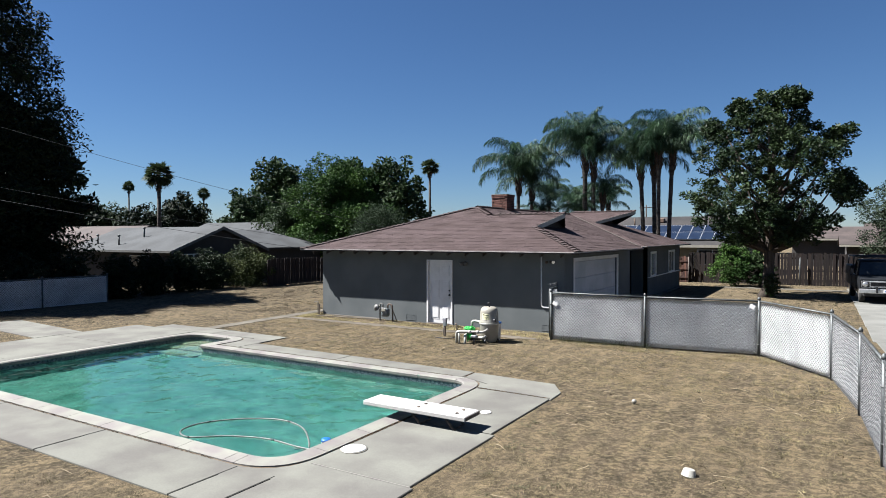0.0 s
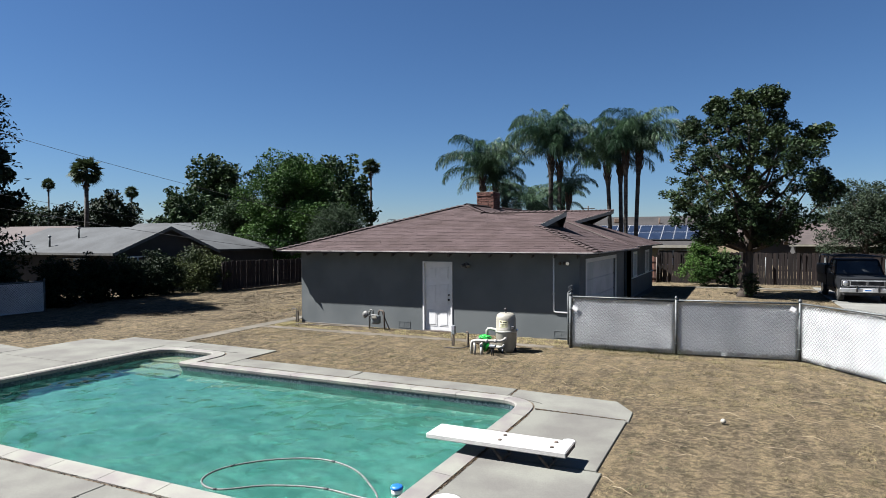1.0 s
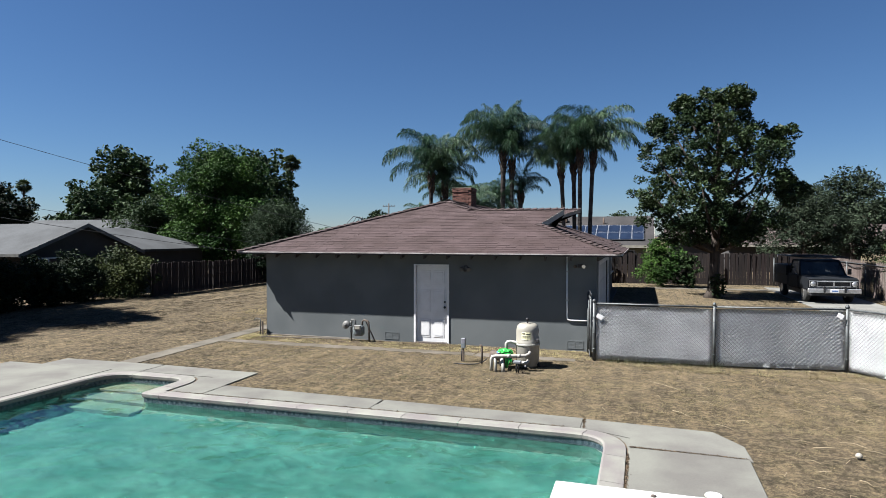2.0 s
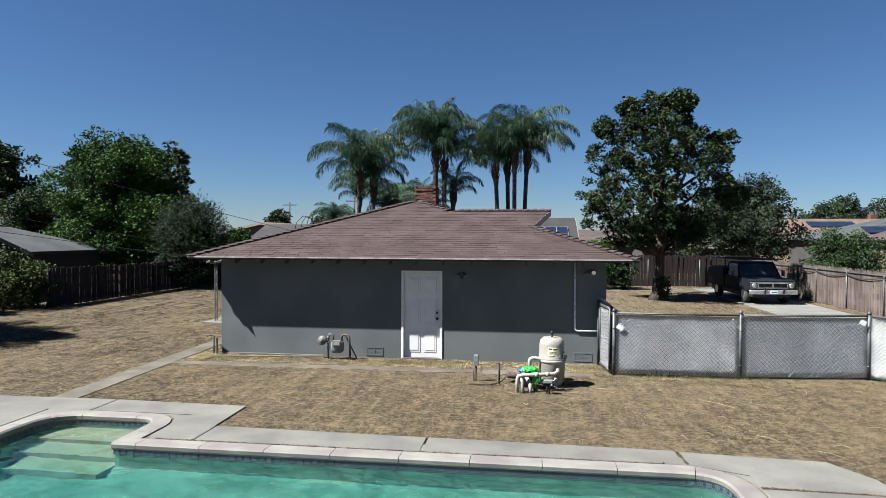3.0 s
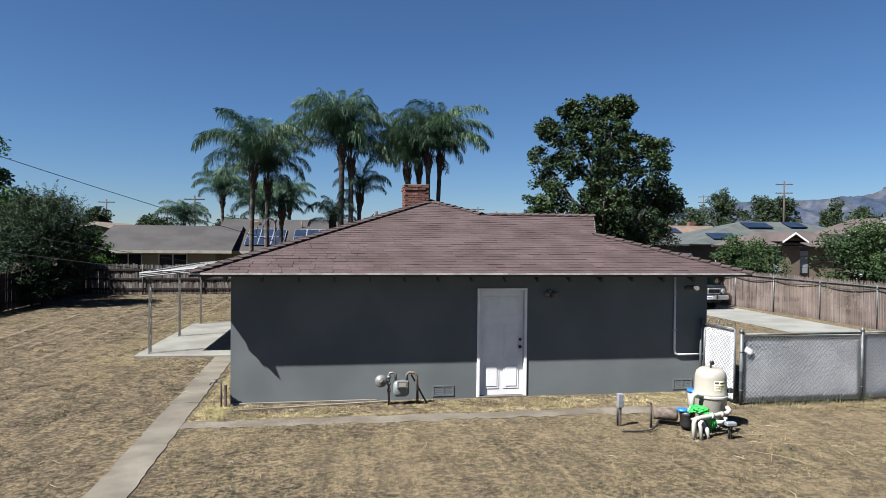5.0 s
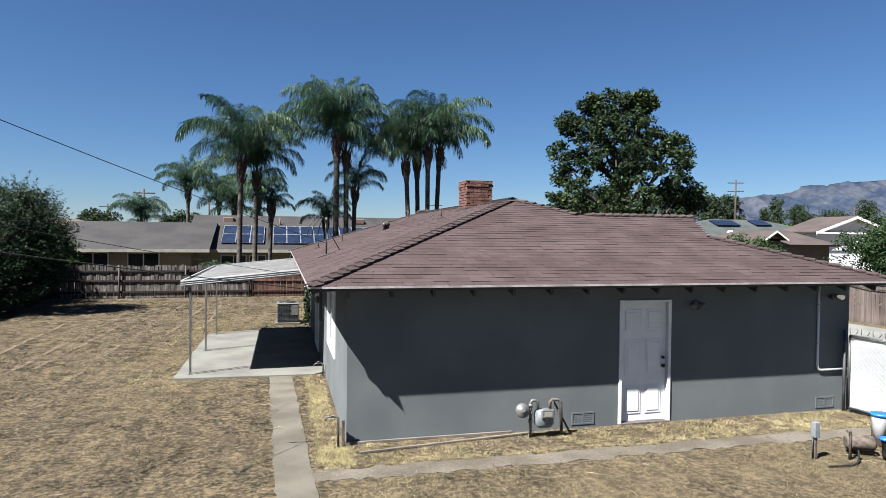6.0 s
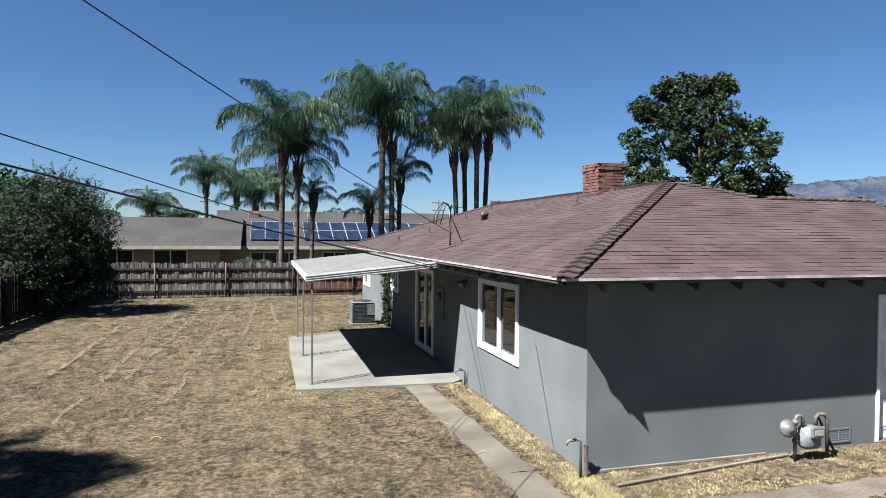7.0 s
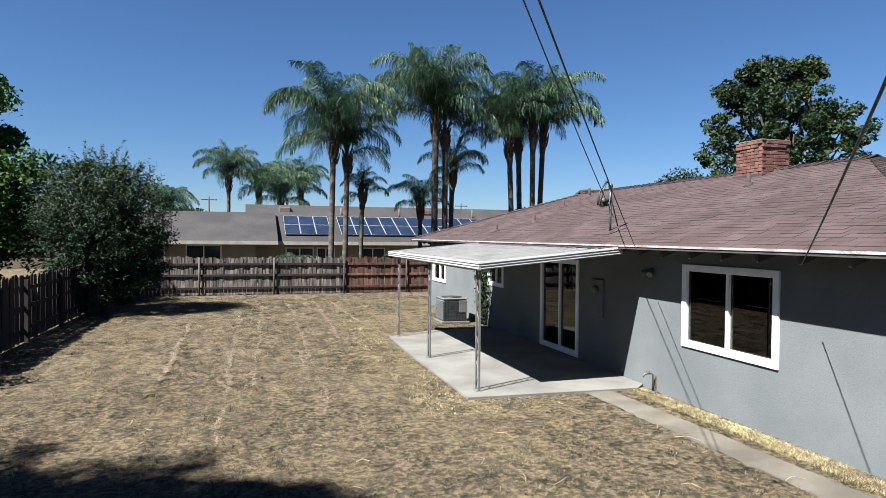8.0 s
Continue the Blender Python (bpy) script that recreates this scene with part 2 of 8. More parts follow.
# Dark weathered wood, its colour lowered further to hold the side fences' shade.
M_WOODDARK = mat("weathered_shaded_fence_wood", (0.005, 0.002, 0.002), (0.013, 0.008, 0.006), 1.5, 14, 0.9, 0.3, rand=0.38, stretch=(6, 6, 0.5), grain=0.3)
M_WOODGREY = mat("grey_fence_wood", (0.040, 0.034, 0.029), (0.077, 0.064, 0.057), 1.5, 14, 0.9, 0.3, rand=0.35, stretch=(6, 6, 0.5), grain=0.3)
M_REED = mat("reed_screen", (0.056, 0.042, 0.037), (0.088, 0.070, 0.063), 1.2, 30, 0.9, 0, island=0.3, grain=0.2)
M_BARK = mat("tree_bark", (0.020, 0.015, 0.012), (0.053, 0.042, 0.033), 4, 30, 0.95, 0.6, stretch=(3, 3, 0.8), grain=0.35)
M_PALMBARK = mat("palm_trunk_bark", (0.026, 0.021, 0.017), (0.060, 0.053, 0.046), 2.2, 22, 0.95, 0.5, stretch=(0.6, 0.6, 3), grain=0.35)
M_BOOT = mat("palm_leaf_bases", (0.024, 0.016, 0.010), (0.068, 0.046, 0.028), 4, 25, 0.95, 0.4, stretch=(3, 3, 0.8))


def leaf_mat(name, a, b, through_light=0.25, rough=0.7, spec=0.12):
    return mat(name, a, b, 0.35, 4.0, rough, 0, island=0.42, grain=0.2, through_light=through_light, spec=spec)


M_MAG = leaf_mat("magnolia_leaf", (0.008, 0.017, 0.006), (0.024, 0.037, 0.012), 0.10, 0.55, 0.13)
M_FARLEAF = leaf_mat("distant_tree_leaf", (0.015, 0.025, 0.011), (0.028, 0.041, 0.019), 0.15)
M_PALMLEAF = leaf_mat("queen_palm_leaflet", (0.010, 0.029, 0.018), (0.043, 0.074, 0.035), 0.24, 0.5, 0.2)
M_FANLEAF = leaf_mat("fan_palm_leaf", (0.024, 0.036, 0.018), (0.040, 0.056, 0.024), 0.15)
M_DARKLEAF = leaf_mat("dark_tree_leaf", (0.005, 0.010, 0.004), (0.011, 0.019, 0.007), 0.05)
M_BRIGHTLEAF = leaf_mat("bright_tree_leaf", (0.013, 0.034, 0.006), (0.034, 0.067, 0.011), 0.12)
M_MIDLEAF = leaf_mat("mid_tree_leaf", (0.013, 0.026, 0.009), (0.026, 0.043, 0.014), 0.1)
M_GREYLEAF = leaf_mat("grey_green_leaf", (0.009, 0.019, 0.009), (0.022, 0.036, 0.017), 0.1)
M_DUSKLEAF = leaf_mat("dusky_tree_leaf", (0.011, 0.018, 0.010), (0.024, 0.034, 0.019), 0.08)
M_WOODSTREAK = mat("streaked_grey_fence_wood", (0.014, 0.011, 0.010), (0.110, 0.096, 0.086), 2.5, 14, 0.9, 0.3, rand=0.5, stretch=(6, 6, 0.5), grain=0.3)
M_WOODRED = mat("reddish_fence_wood", (0.026, 0.013, 0.010), (0.084, 0.040, 0.027), 1.5, 14, 0.9, 0.3, rand=0.4, stretch=(6, 6, 0.5), grain=0.3)
M_TUFT = mat("dry_tuft_blades", (0.026, 0.023, 0.013), (0.063, 0.056, 0.031), 0.8, 30, 0.9, 0, island=0.55, spec=0.1)
M_TUFTGREY = mat("grey_tuft_blades", (0.018, 0.018, 0.011), (0.056, 0.046, 0.032), 0.7, 30, 0.9, 0, island=0.55, spec=0.1)
M_GOLD = mat("golden_dry_grass", (0.096, 0.077, 0.042), (0.15, 0.13, 0.070), 1.0, 30, 0.9, 0, island=0.4, spec=0.1)
M_POOLSTEP = mat("pale_step_plaster", (0.22, 0.20, 0.14), (0.29, 0.22, 0.17), 2.0, 20, 0.8, 0.1, grain=0.1)
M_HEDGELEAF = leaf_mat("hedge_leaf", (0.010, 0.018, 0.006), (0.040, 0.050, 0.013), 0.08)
M_NROOFGREY = mat("grey_composition_roof", (0.018, 0.020, 0.022), (0.031, 0.034, 0.037), 0.8, 12, 0.9, 0.3, grain=0.2, island=0.12)
M_NROOFDARK = mat("charcoal_roof", (0.012, 0.011, 0.011), (0.021, 0.019, 0.019), 0.7, 10, 0.9, 0.3, grain=0.3, island=0.12)
M_NROOFTAN = mat("tan_tile_roof", (0.058, 0.042, 0.030), (0.088, 0.060, 0.045), 0.7, 10, 0.9, 0.3, grain=0.2)
M_NROOFBROWN = mat("brown_roof", (0.030, 0.023, 0.021), (0.046, 0.035, 0.032), 0.7, 10, 0.9, 0.3, grain=0.2)
M_NROOFSLATE = mat("slate_grey_roof", (0.022, 0.027, 0.026), (0.036, 0.041, 0.039), 0.7, 10, 0.9, 0.3, grain=0.2)
M_NSLATEDOOR = mat("grey_garage_door", (0.10, 0.115, 0.125), (0.14, 0.155, 0.165), 2.0, 20, 0.6, 0.1, grain=0.1)
M_NBEIGE = mat("beige_stucco", (0.19, 0.16, 0.11), (0.21, 0.19, 0.12), 1.0, 40, 0.9, 0.2, grain=0.08)
M_NDARK = mat("dark_neighbour_wall", (0.025, 0.024, 0.023), (0.037, 0.034, 0.033), 1.0, 40, 0.9, 0.2)
M_NTAN = mat("tan_stucco", (0.072, 0.056, 0.042), (0.086, 0.070, 0.048), 1.0, 40, 0.9, 0.2)
M_GARAGE = mat("grey_white_garage_paint", (0.30, 0.32, 0.33), (0.38, 0.39, 0.41), 1.5, 30, 0.6, 0.05, grain=0.06)
M_SOLAR = mat("solar_cell", (0.006, 0.010, 0.022), (0.010, 0.016, 0.032), 2, 30, 0.35, 0, rand=0.1, spec=0.25)
M_ALU = mat("aluminium_frame", (0.30, 0.31, 0.32), (0.40, 0.40, 0.41), 5, 40, 0.4, 0, metal=0.5)
M_PATIOMETAL = mat("white_patio_metal", (0.19, 0.19, 0.18), (0.24, 0.24, 0.24), 2.5, 40, 0.45, 0.04, grain=0.08)
M_TRUCK = mat("dark_truck_paint", (0.003, 0.004, 0.005), (0.006, 0.007, 0.009), 2, 20, 0.65, 0.0, spec=0.2)
M_CHROME = mat("dull_chrome", (0.38, 0.39, 0.39), (0.53, 0.53, 0.54), 6, 40, 0.3, 0, metal=0.8)
M_RUBBER = mat("tyre_rubber", (0.010, 0.010, 0.010), (0.022, 0.022, 0.021), 8, 60, 0.85, 0.2)
M_CABLE = mat("black_cable", (0.010, 0.010, 0.012), (0.02, 0.02, 0.022), 8, 60, 0.6, 0)
# Room surfaces are coloured near black in place of indoor shade.
M_ROOMDARK = mat("shade_coloured_room", (0.020, 0.020, 0.020), (0.028, 0.028, 0.028), 1, 20, 0.9, 0)
M_POLE = mat("utility_pole_wood", (0.023, 0.018, 0.015), (0.046, 0.035, 0.028), 2, 20, 0.95, 0.3, stretch=(3, 3, 0.5))
# Distance haze is mixed into the mountains' grey-blue base colour.
M_MOUNT = mat("haze_tinted_mountain", (0.019, 0.026, 0.042), (0.039, 0.043, 0.055), 0.012, 0.06, 1.0, 0, spec=0.0, grain=0.3)
M_STRAWLONG = mat("pale_straw", (0.16, 0.13, 0.077), (0.22, 0.18, 0.12), 4, 40, 0.8, 0, island=0.2)
M_STRAWROW = mat("dull_straw_rows", (0.088, 0.070, 0.047), (0.14, 0.11, 0.070), 4, 40, 0.9, 0, island=0.35)
M_OLDBOARD = mat("old_board_wood", (0.075, 0.066, 0.055), (0.13, 0.115, 0.095), 2.0, 30, 0.9, 0.3, stretch=(1, 8, 8), grain=0.3)
M_EDGESTRAW = mat("pale_edge_straw", (0.17, 0.15, 0.074), (0.29, 0.25, 0.13), 1.0, 30, 0.9, 0, island=0.4, spec=0.1)
M_LITTER = mat("dry_litter", (0.036, 0.025, 0.014), (0.088, 0.062, 0.036), 6, 40, 0.95, 0, island=0.4)


# ---- builders ----
PLACE = {}


def thing(name, x, y, z, label, category, group="", kind="", turn=0.0):
    ob = new(name)
    ob.matrix_basis = pose(x, y, z, 0, 0, turn)
    ob.empty_display_size = 0.2
    PLACE[ob] = ob.matrix_basis.copy()
    return tagged(ob, label, category, group, kind)


def part(name, bm, material, parent=None, label="", smooth=False, at=None, local=False):
    """One mesh object from a bmesh (or a ready mesh) under a thing or a part. Its points are in the world's metres unless local."""
    if isinstance(bm, bpy.types.Mesh):
        me = bm
    else:
        me = bpy.data.meshes.new(name)
        bm.to_mesh(me)
        bm.free()
        if smooth:
            me.polygons.foreach_set("use_smooth", [True] * len(me.polygons))
    if material and not me.materials:
        for q in (material if isinstance(material, (list, tuple)) else (material,)):
            me.materials.append(q)
    ob = new(name, me)
    m = at or Matrix.Identity(4)
    if parent is not None:
        ob.parent = parent
        if not local:
            m = PLACE[parent].inverted() @ m
        PLACE[ob] = PLACE[parent] @ m
    else:
        PLACE[ob] = m
    ob.matrix_basis = m
    return tagged(ob, label) if label else ob


def solo(name, bm, material, label, category, group="", kind="", smooth=False, at=None):
    return tagged(part(name, bm, material, None, "", smooth, at), label, category, group, kind)


def B():
    return bmesh.new()


def box(bm, x0, y0, z0, x1, y1, z1, bevel=0.0, m=None, slot=0):
    r = bmesh.ops.create_cube(bm, size=1.0)
    t = Matrix.Translation(((x0 + x1) / 2, (y0 + y1) / 2, (z0 + z1) / 2)) @ Matrix.Diagonal((abs(x1 - x0), abs(y1 - y0), abs(z1 - z0), 1))
    bmesh.ops.transform(bm, matrix=(m @ t) if m else t, verts=r["verts"])
    faces = {f for v in r["verts"] for f in v.link_faces}
    for f in faces:
        f.material_index = slot
    if bevel:
        bmesh.ops.bevel(bm, geom=list({e for v in r["verts"] for e in v.link_edges}), offset=bevel, segments=1, affect="EDGES")
    return bm


def tube(bm, pts, radii, n=8, caps=True, slot=0):
    """A round tube along points, with a radius at each."""
    pts = [Vector(p) for p in pts]
    if not isinstance(radii, (list, tuple)):
        radii = [radii] * len(pts)
    rings, side = [], None
    for i, p in enumerate(pts):
        d = (pts[min(i + 1, len(pts) - 1)] - pts[max(i - 1, 0)]).normalized()
        if side is None:
            side = d.orthogonal().normalized()
        side = (side - d * side.dot(d)).normalized()
        up = d.cross(side)
        rings.append([bm.verts.new(p + (side * math.cos(a) + up * math.sin(a)) * radii[i]) for a in (2 * math.pi * j / n for j in range(n))])
    for a, b in zip(rings, rings[1:]):
        for j in range(n):
            f = bm.faces.new((a[j], a[(j + 1) % n], b[(j + 1) % n], b[j]))
            f.smooth, f.material_index = True, slot
    if caps:
        bm.faces.new(rings[0][::-1]).material_index = slot
        bm.faces.new(rings[-1]).material_index = slot
    return bm


def lathe(bm, profile, n=24, m=None, slot=0):
    """A turned body: profile of (radius, height)."""
    rings = []
    for r, z in profile:
        rings.append([bm.verts.new((m or Matrix.Identity(4)) @ Vector((r * math.cos(2 * math.pi * j / n), r * math.sin(2 * math.pi * j / n), z))) for j in range(n)])
    for a, b in zip(rings, rings[1:]):
        for j in range(n):
            f = bm.faces.new((a[j], a[(j + 1) % n], b[(j + 1) % n], b[j]))
            f.smooth, f.material_index = True, slot
    bm.faces.new(rings[0][::-1]).material_index = slot
    bm.faces.new(rings[-1]).material_index = slot
    return bm


def slab(bm, poly, z0, z1, slot=0):
    """A flat plate with that outline (x, y), counterclockwise."""
    lo, hi = [bm.verts.new((x, y, z0)) for x, y in poly], [bm.verts.new((x, y, z1)) for x, y in poly]
    n = len(poly)
    fs = [bm.faces.new(hi), bm.faces.new(lo[::-1])] + [bm.faces.new((lo[i], lo[(i + 1) % n], hi[(i + 1) % n], hi[i])) for i in range(n)]
    for f in fs:
        f.material_index = slot
    return bm


def extrude(bm, poly, y0, y1, m=None, slot=0):
    """A profile in x, z drawn out along y."""
    m = m or Matrix.Identity(4)
    a, b = [bm.verts.new(m @ Vector((x, y0, z))) for x, z in poly], [bm.verts.new(m @ Vector((x, y1, z))) for x, z in poly]
    n = len(poly)
    fs = [bm.faces.new(a), bm.faces.new(b[::-1])] + [bm.faces.new((a[i], b[i], b[(i + 1) % n], a[(i + 1) % n])) for i in range(n)]
    for f in fs:
        f.material_index = slot
    bmesh.ops.recalc_face_normals(bm, faces=fs)
    return bm


def sheet(bm, pts, thick, slot=0):
    """A plane polygon in space with a thickness below it."""
    pts = [Vector(p) for p in pts]
    nrm = Vector((0, 0, 0))
    for i in range(len(pts)):
        a, b = pts[i], pts[(i + 1) % len(pts)]
        nrm += a.cross(b)
    nrm.normalize()
    if nrm.z < 0:
        pts, nrm = pts[::-1], -nrm
    hi, lo = [bm.verts.new(p) for p in pts], [bm.verts.new(p - nrm * thick) for p in pts]
    n = len(pts)
    fs = [bm.faces.new(hi), bm.faces.new(lo[::-1])] + [bm.faces.new((lo[i], lo[(i + 1) % n], hi[(i + 1) % n], hi[i])) for i in range(n)]
    for f in fs:
        f.material_index = slot
    return bm


def mesh_of(name, verts, faces, smooth=False):
    me = bpy.data.meshes.new(name)
    me.from_pydata(verts, [], faces)
    if smooth:
        me.polygons.foreach_set("use_smooth", [True] * len(me.polygons))
    return me


def quads(name, corners):
    """A mesh of loose quads from an array of shape (n, 4, 3)."""
    n = len(corners)
    me = bpy.data.meshes.new(name)
    me.vertices.add(n * 4), me.loops.add(n * 4), me.polygons.add(n)
    me.vertices.foreach_set("co", np.asarray(corners, dtype=np.float32).ravel())
    me.loops.foreach_set("vertex_index", np.arange(n * 4, dtype=np.int32))
    me.polygons.foreach_set("loop_start", np.arange(0, n * 4, 4, dtype=np.int32))
    me.update(calc_edges=True)
    return me


def leaves(rng, centres, size, lift=0.0, slim=0.5):
    """Leaf-shaped quads round the given centres, turned at random."""
    n = len(centres)
    a = rng.normal(size=(n, 3))
    a[:, 2] = a[:, 2] * 0.7 + lift
    a /= np.linalg.norm(a, axis=1)[:, None]
    b = np.cross(a, rng.normal(size=(n, 3)))
    b /= np.linalg.norm(b, axis=1)[:, None] + 1e-9
    s = (size * rng.uniform(0.6, 1.3, n))[:, None]
    c = np.cross(a, b) * 0.12 * s
    return np.stack([centres - a * s * 0.5, centres + b * s * slim * 0.5 + c, centres + a * s * 0.5, centres - b * s * slim * 0.5 + c], axis=1)


def blob_points(rng, n, centre, radii, shell=0.55):
    v = rng.normal(size=(n, 3))
    v /= np.linalg.norm(v, axis=1)[:, None]
    r = rng.uniform(0, 1, n) ** (1 / 3)
    r = shell + (1 - shell) * r
    bump = 1 + 0.16 * np.sin(v[:, 0] * 5 + centre[0]) * np.cos(v[:, 1] * 6 + centre[1]) + rng.normal(0, 0.06, n)
    return np.asarray(centre) + v * np.asarray(radii) * (r * bump)[:, None]


def tree(name, x, y, height, spread, leaf, label, seed, trunk=0.25, fork=0.3, lobes=14, count=9000, size=0.2, lobe=0.42, flat=1.0, slim=0.5, group="", bark=None, low=0.28, lift=0.0, narrow=0.35, clumps=13):
    """A tree: tapered trunk, limbs to each lobe and a crown of many single leaves."""
    rng = np.random.default_rng(seed)
    ob = thing(name, x, y, 0, label, "tree", group)
    mid = Vector((x, y, height * fork))
    bm = tube(B(), [(x, y, -0.1), (x + 0.03, y, height * fork * 0.5), mid, (x, y, height * 0.72)], [trunk * 1.25, trunk, trunk * 0.8, trunk * 0.25], 9)
    cents = []
    for i in range(lobes):
        u = (i + 0.5) / lobes
        a = i * 2.39996 + rng.uniform(-0.3, 0.3)
        zc = height * (low + (0.93 - low - 0.10) * u)
        w = spread * (1 - narrow * abs(2 * u - 0.75)) * (0.62 if i % 3 else 0.30) * (1.0 if u < 0.86 else 0.4)
        cents.append((x + math.cos(a) * w, y + math.sin(a) * w, zc))
    pts = []
    for c in cents:
        v, m0 = Vector(c), mid + (Vector((x, y, height * 0.72)) - mid) * rng.uniform(0.0, 0.8)
        bend = (m0 + v) / 2 + Vector((0, 0, -0.03 * height))
        tube(bm, [m0, bend, v], [trunk * 0.42, trunk * 0.26, trunk * 0.07], 5)
        r = spread * lobe * rng.uniform(0.75, 1.2)
        tufted = blob_points(rng, clumps, c, (r * 0.86, r * 0.86, r * 0.64 * flat), 0.72)
        for q in tufted:
            pts.append(blob_points(rng, count // (lobes * clumps), q, (r * 0.36, r * 0.36, r * 0.28 * flat), 0.25))
    part("trunk", bm, bark or M_BARK, ob, "bare brown trunk with limbs")
    part("crown", quads("crown", leaves(rng, np.concatenate(pts), size, lift, slim)), leaf, ob, "uneven leafy crown")
    return ob


# ---- ground, pool, paving ----
POOL = dict(x0=-14.9, x1=-5.15, y0=5.22, y1=10.25, sx=-13.05, sy=11.42)


def rounded(corners, seg=7):
    """An outline with each (x, y, r) corner rounded."""
    out, n = [], len(corners)
    for i, (x, y, r) in enumerate(corners):
        p, a, b = Vector((x, y)), Vector(corners[i - 1][:2]), Vector(corners[(i + 1) % n][:2])
        u, v = (a - p).normalized(), (b - p).normalized()
        if r < 0.01:
            out.append(p)
            continue
        for j in range(seg + 1):
            s = j / seg
            out.append(p + u * r * (1 - s) ** 2 + v * r * s ** 2)
    return out


def pool_outline(grow=0.0):
    g = grow
    return rounded([
        (POOL["x1"] + g, POOL["y0"] - g, 0.5 + g), (POOL["x1"] + g, POOL["y1"] + g, 0.5 + g), (POOL["sx"] + g, POOL["y1"] + g, 0.06 + g * 0.3),
        (POOL["sx"] + g, POOL["sy"] + g, 0.35 + g), (POOL["x0"] - g, POOL["sy"] + g, 0.6 + g), (POOL["x0"] - g, POOL["y0"] - g, 0.5 + g)])


def resample(path, step, closed=True):
    pts = [Vector(p) for p in path] + ([Vector(path[0])] if closed else [])
    acc = [0.0]
    for a, b in zip(pts, pts[1:]):
        acc.append(acc[-1] + (b - a).length)
    n = max(2, round(acc[-1] / step))
    out, j = [], 0
    for i in range(n + (0 if closed else 1)):
        s = acc[-1] * i / n
        while j < len(acc) - 2 and acc[j + 1] < s:
            j += 1
        f = (s - acc[j]) / max(1e-9, acc[j + 1] - acc[j])
        out.append(pts[j].lerp(pts[j + 1], f))
    return out


def lawn_height(x, y):
    return 0.010 * math.sin(x * 0.7 + 1) * math.cos(y * 0.55) + 0.005 * math.sin(x * 2.1 + y * 1.7)


# one sheet of ground to the horizon, with the pool's hole in it
def build_ground():
    bm = B()
    hole = [bm.verts.new((p.x, p.y, -0.012)) for p in resample(pool_outline(0.15), 0.4)]
    rings = [hole]
    cx, cy = -14.0, 9.5
    for k, f in enumerate((2.2, 13, 18, 26, 40, 80, 200, 600, 2500)):
        ring = []
        for v in hole:
            d = Vector((v.co.x - cx, v.co.y - cy))
            a = math.atan2(d.y, d.x)
            r = f if k else d.length + 0.5
            q = Vector((cx + math.cos(a) * r, cy + math.sin(a) * r))
            ring.append(bm.verts.new((q.x, q.y, lawn_height(q.x, q.y) - 0.012 if 1 < k < 5 else -0.012)))
        rings.append(ring)
    n = len(hole)
    for a, b in zip(rings, rings[1:]):
        for j in range(n):
            bm.faces.new((a[j], b[j], b[(j + 1) % n], a[(j + 1) % n]))
    bmesh.ops.recalc_face_normals(bm, faces=bm.faces[:])
    if bm.faces[0].normal.z < 0:
        bmesh.ops.reverse_faces(bm, faces=bm.faces[:])
    return solo("ground", bm, M_LAWN, "dry straw-coloured lawn with worn earth patches", "ground", kind="structure")


build_ground()


def paving(name, label, pieces, material, z, thick=0.12, group=""):
    """Concrete cast in separate slabs: each slab a piece of its own."""
    ob = thing(name, pieces[0][0][0], pieces[0][0][1], 0, label, "pavement", group, "structure")
    rng = random.Random(7)
    for poly in pieces:
        bm = slab(B(), poly, -thick, 0)
        bmesh.ops.bevel(bm, geom=[e for e in bm.edges if all(v.co.z > -0.01 for v in e.verts)], offset=0.008, segments=1, affect="EDGES")
        part("slab", bm, material, ob, at=Matrix.Translation((0, 0, z + rng.uniform(-0.002, 0.002))))
    return ob


def ragged(poly, seed, amount=0.022, step=0.13):
    """An outline whose long edges wander a little, as where soil and grass creep over a path."""
    rng, out = random.Random(seed), []
    for (xa, ya), (xb, yb_) in zip(poly, poly[1:] + poly[:1]):
        n = max(1, int(math.hypot(xb - xa, yb_ - ya) / step))
        for i in range(n):
            f, k = i / n, amount if 0 < i else 0.0
            out.append((xa + (xb - xa) * f + rng.uniform(-k, k), ya + (yb_ - ya) * f + rng.uniform(-k, k)))
    return out


def rect(x0, y0, x1, y1, g=0.012):
    return [(x0 + g, y0 + g), (x1 - g, y0 + g), (x1 - g, y1 - g), (x0 + g, y1 - g)]


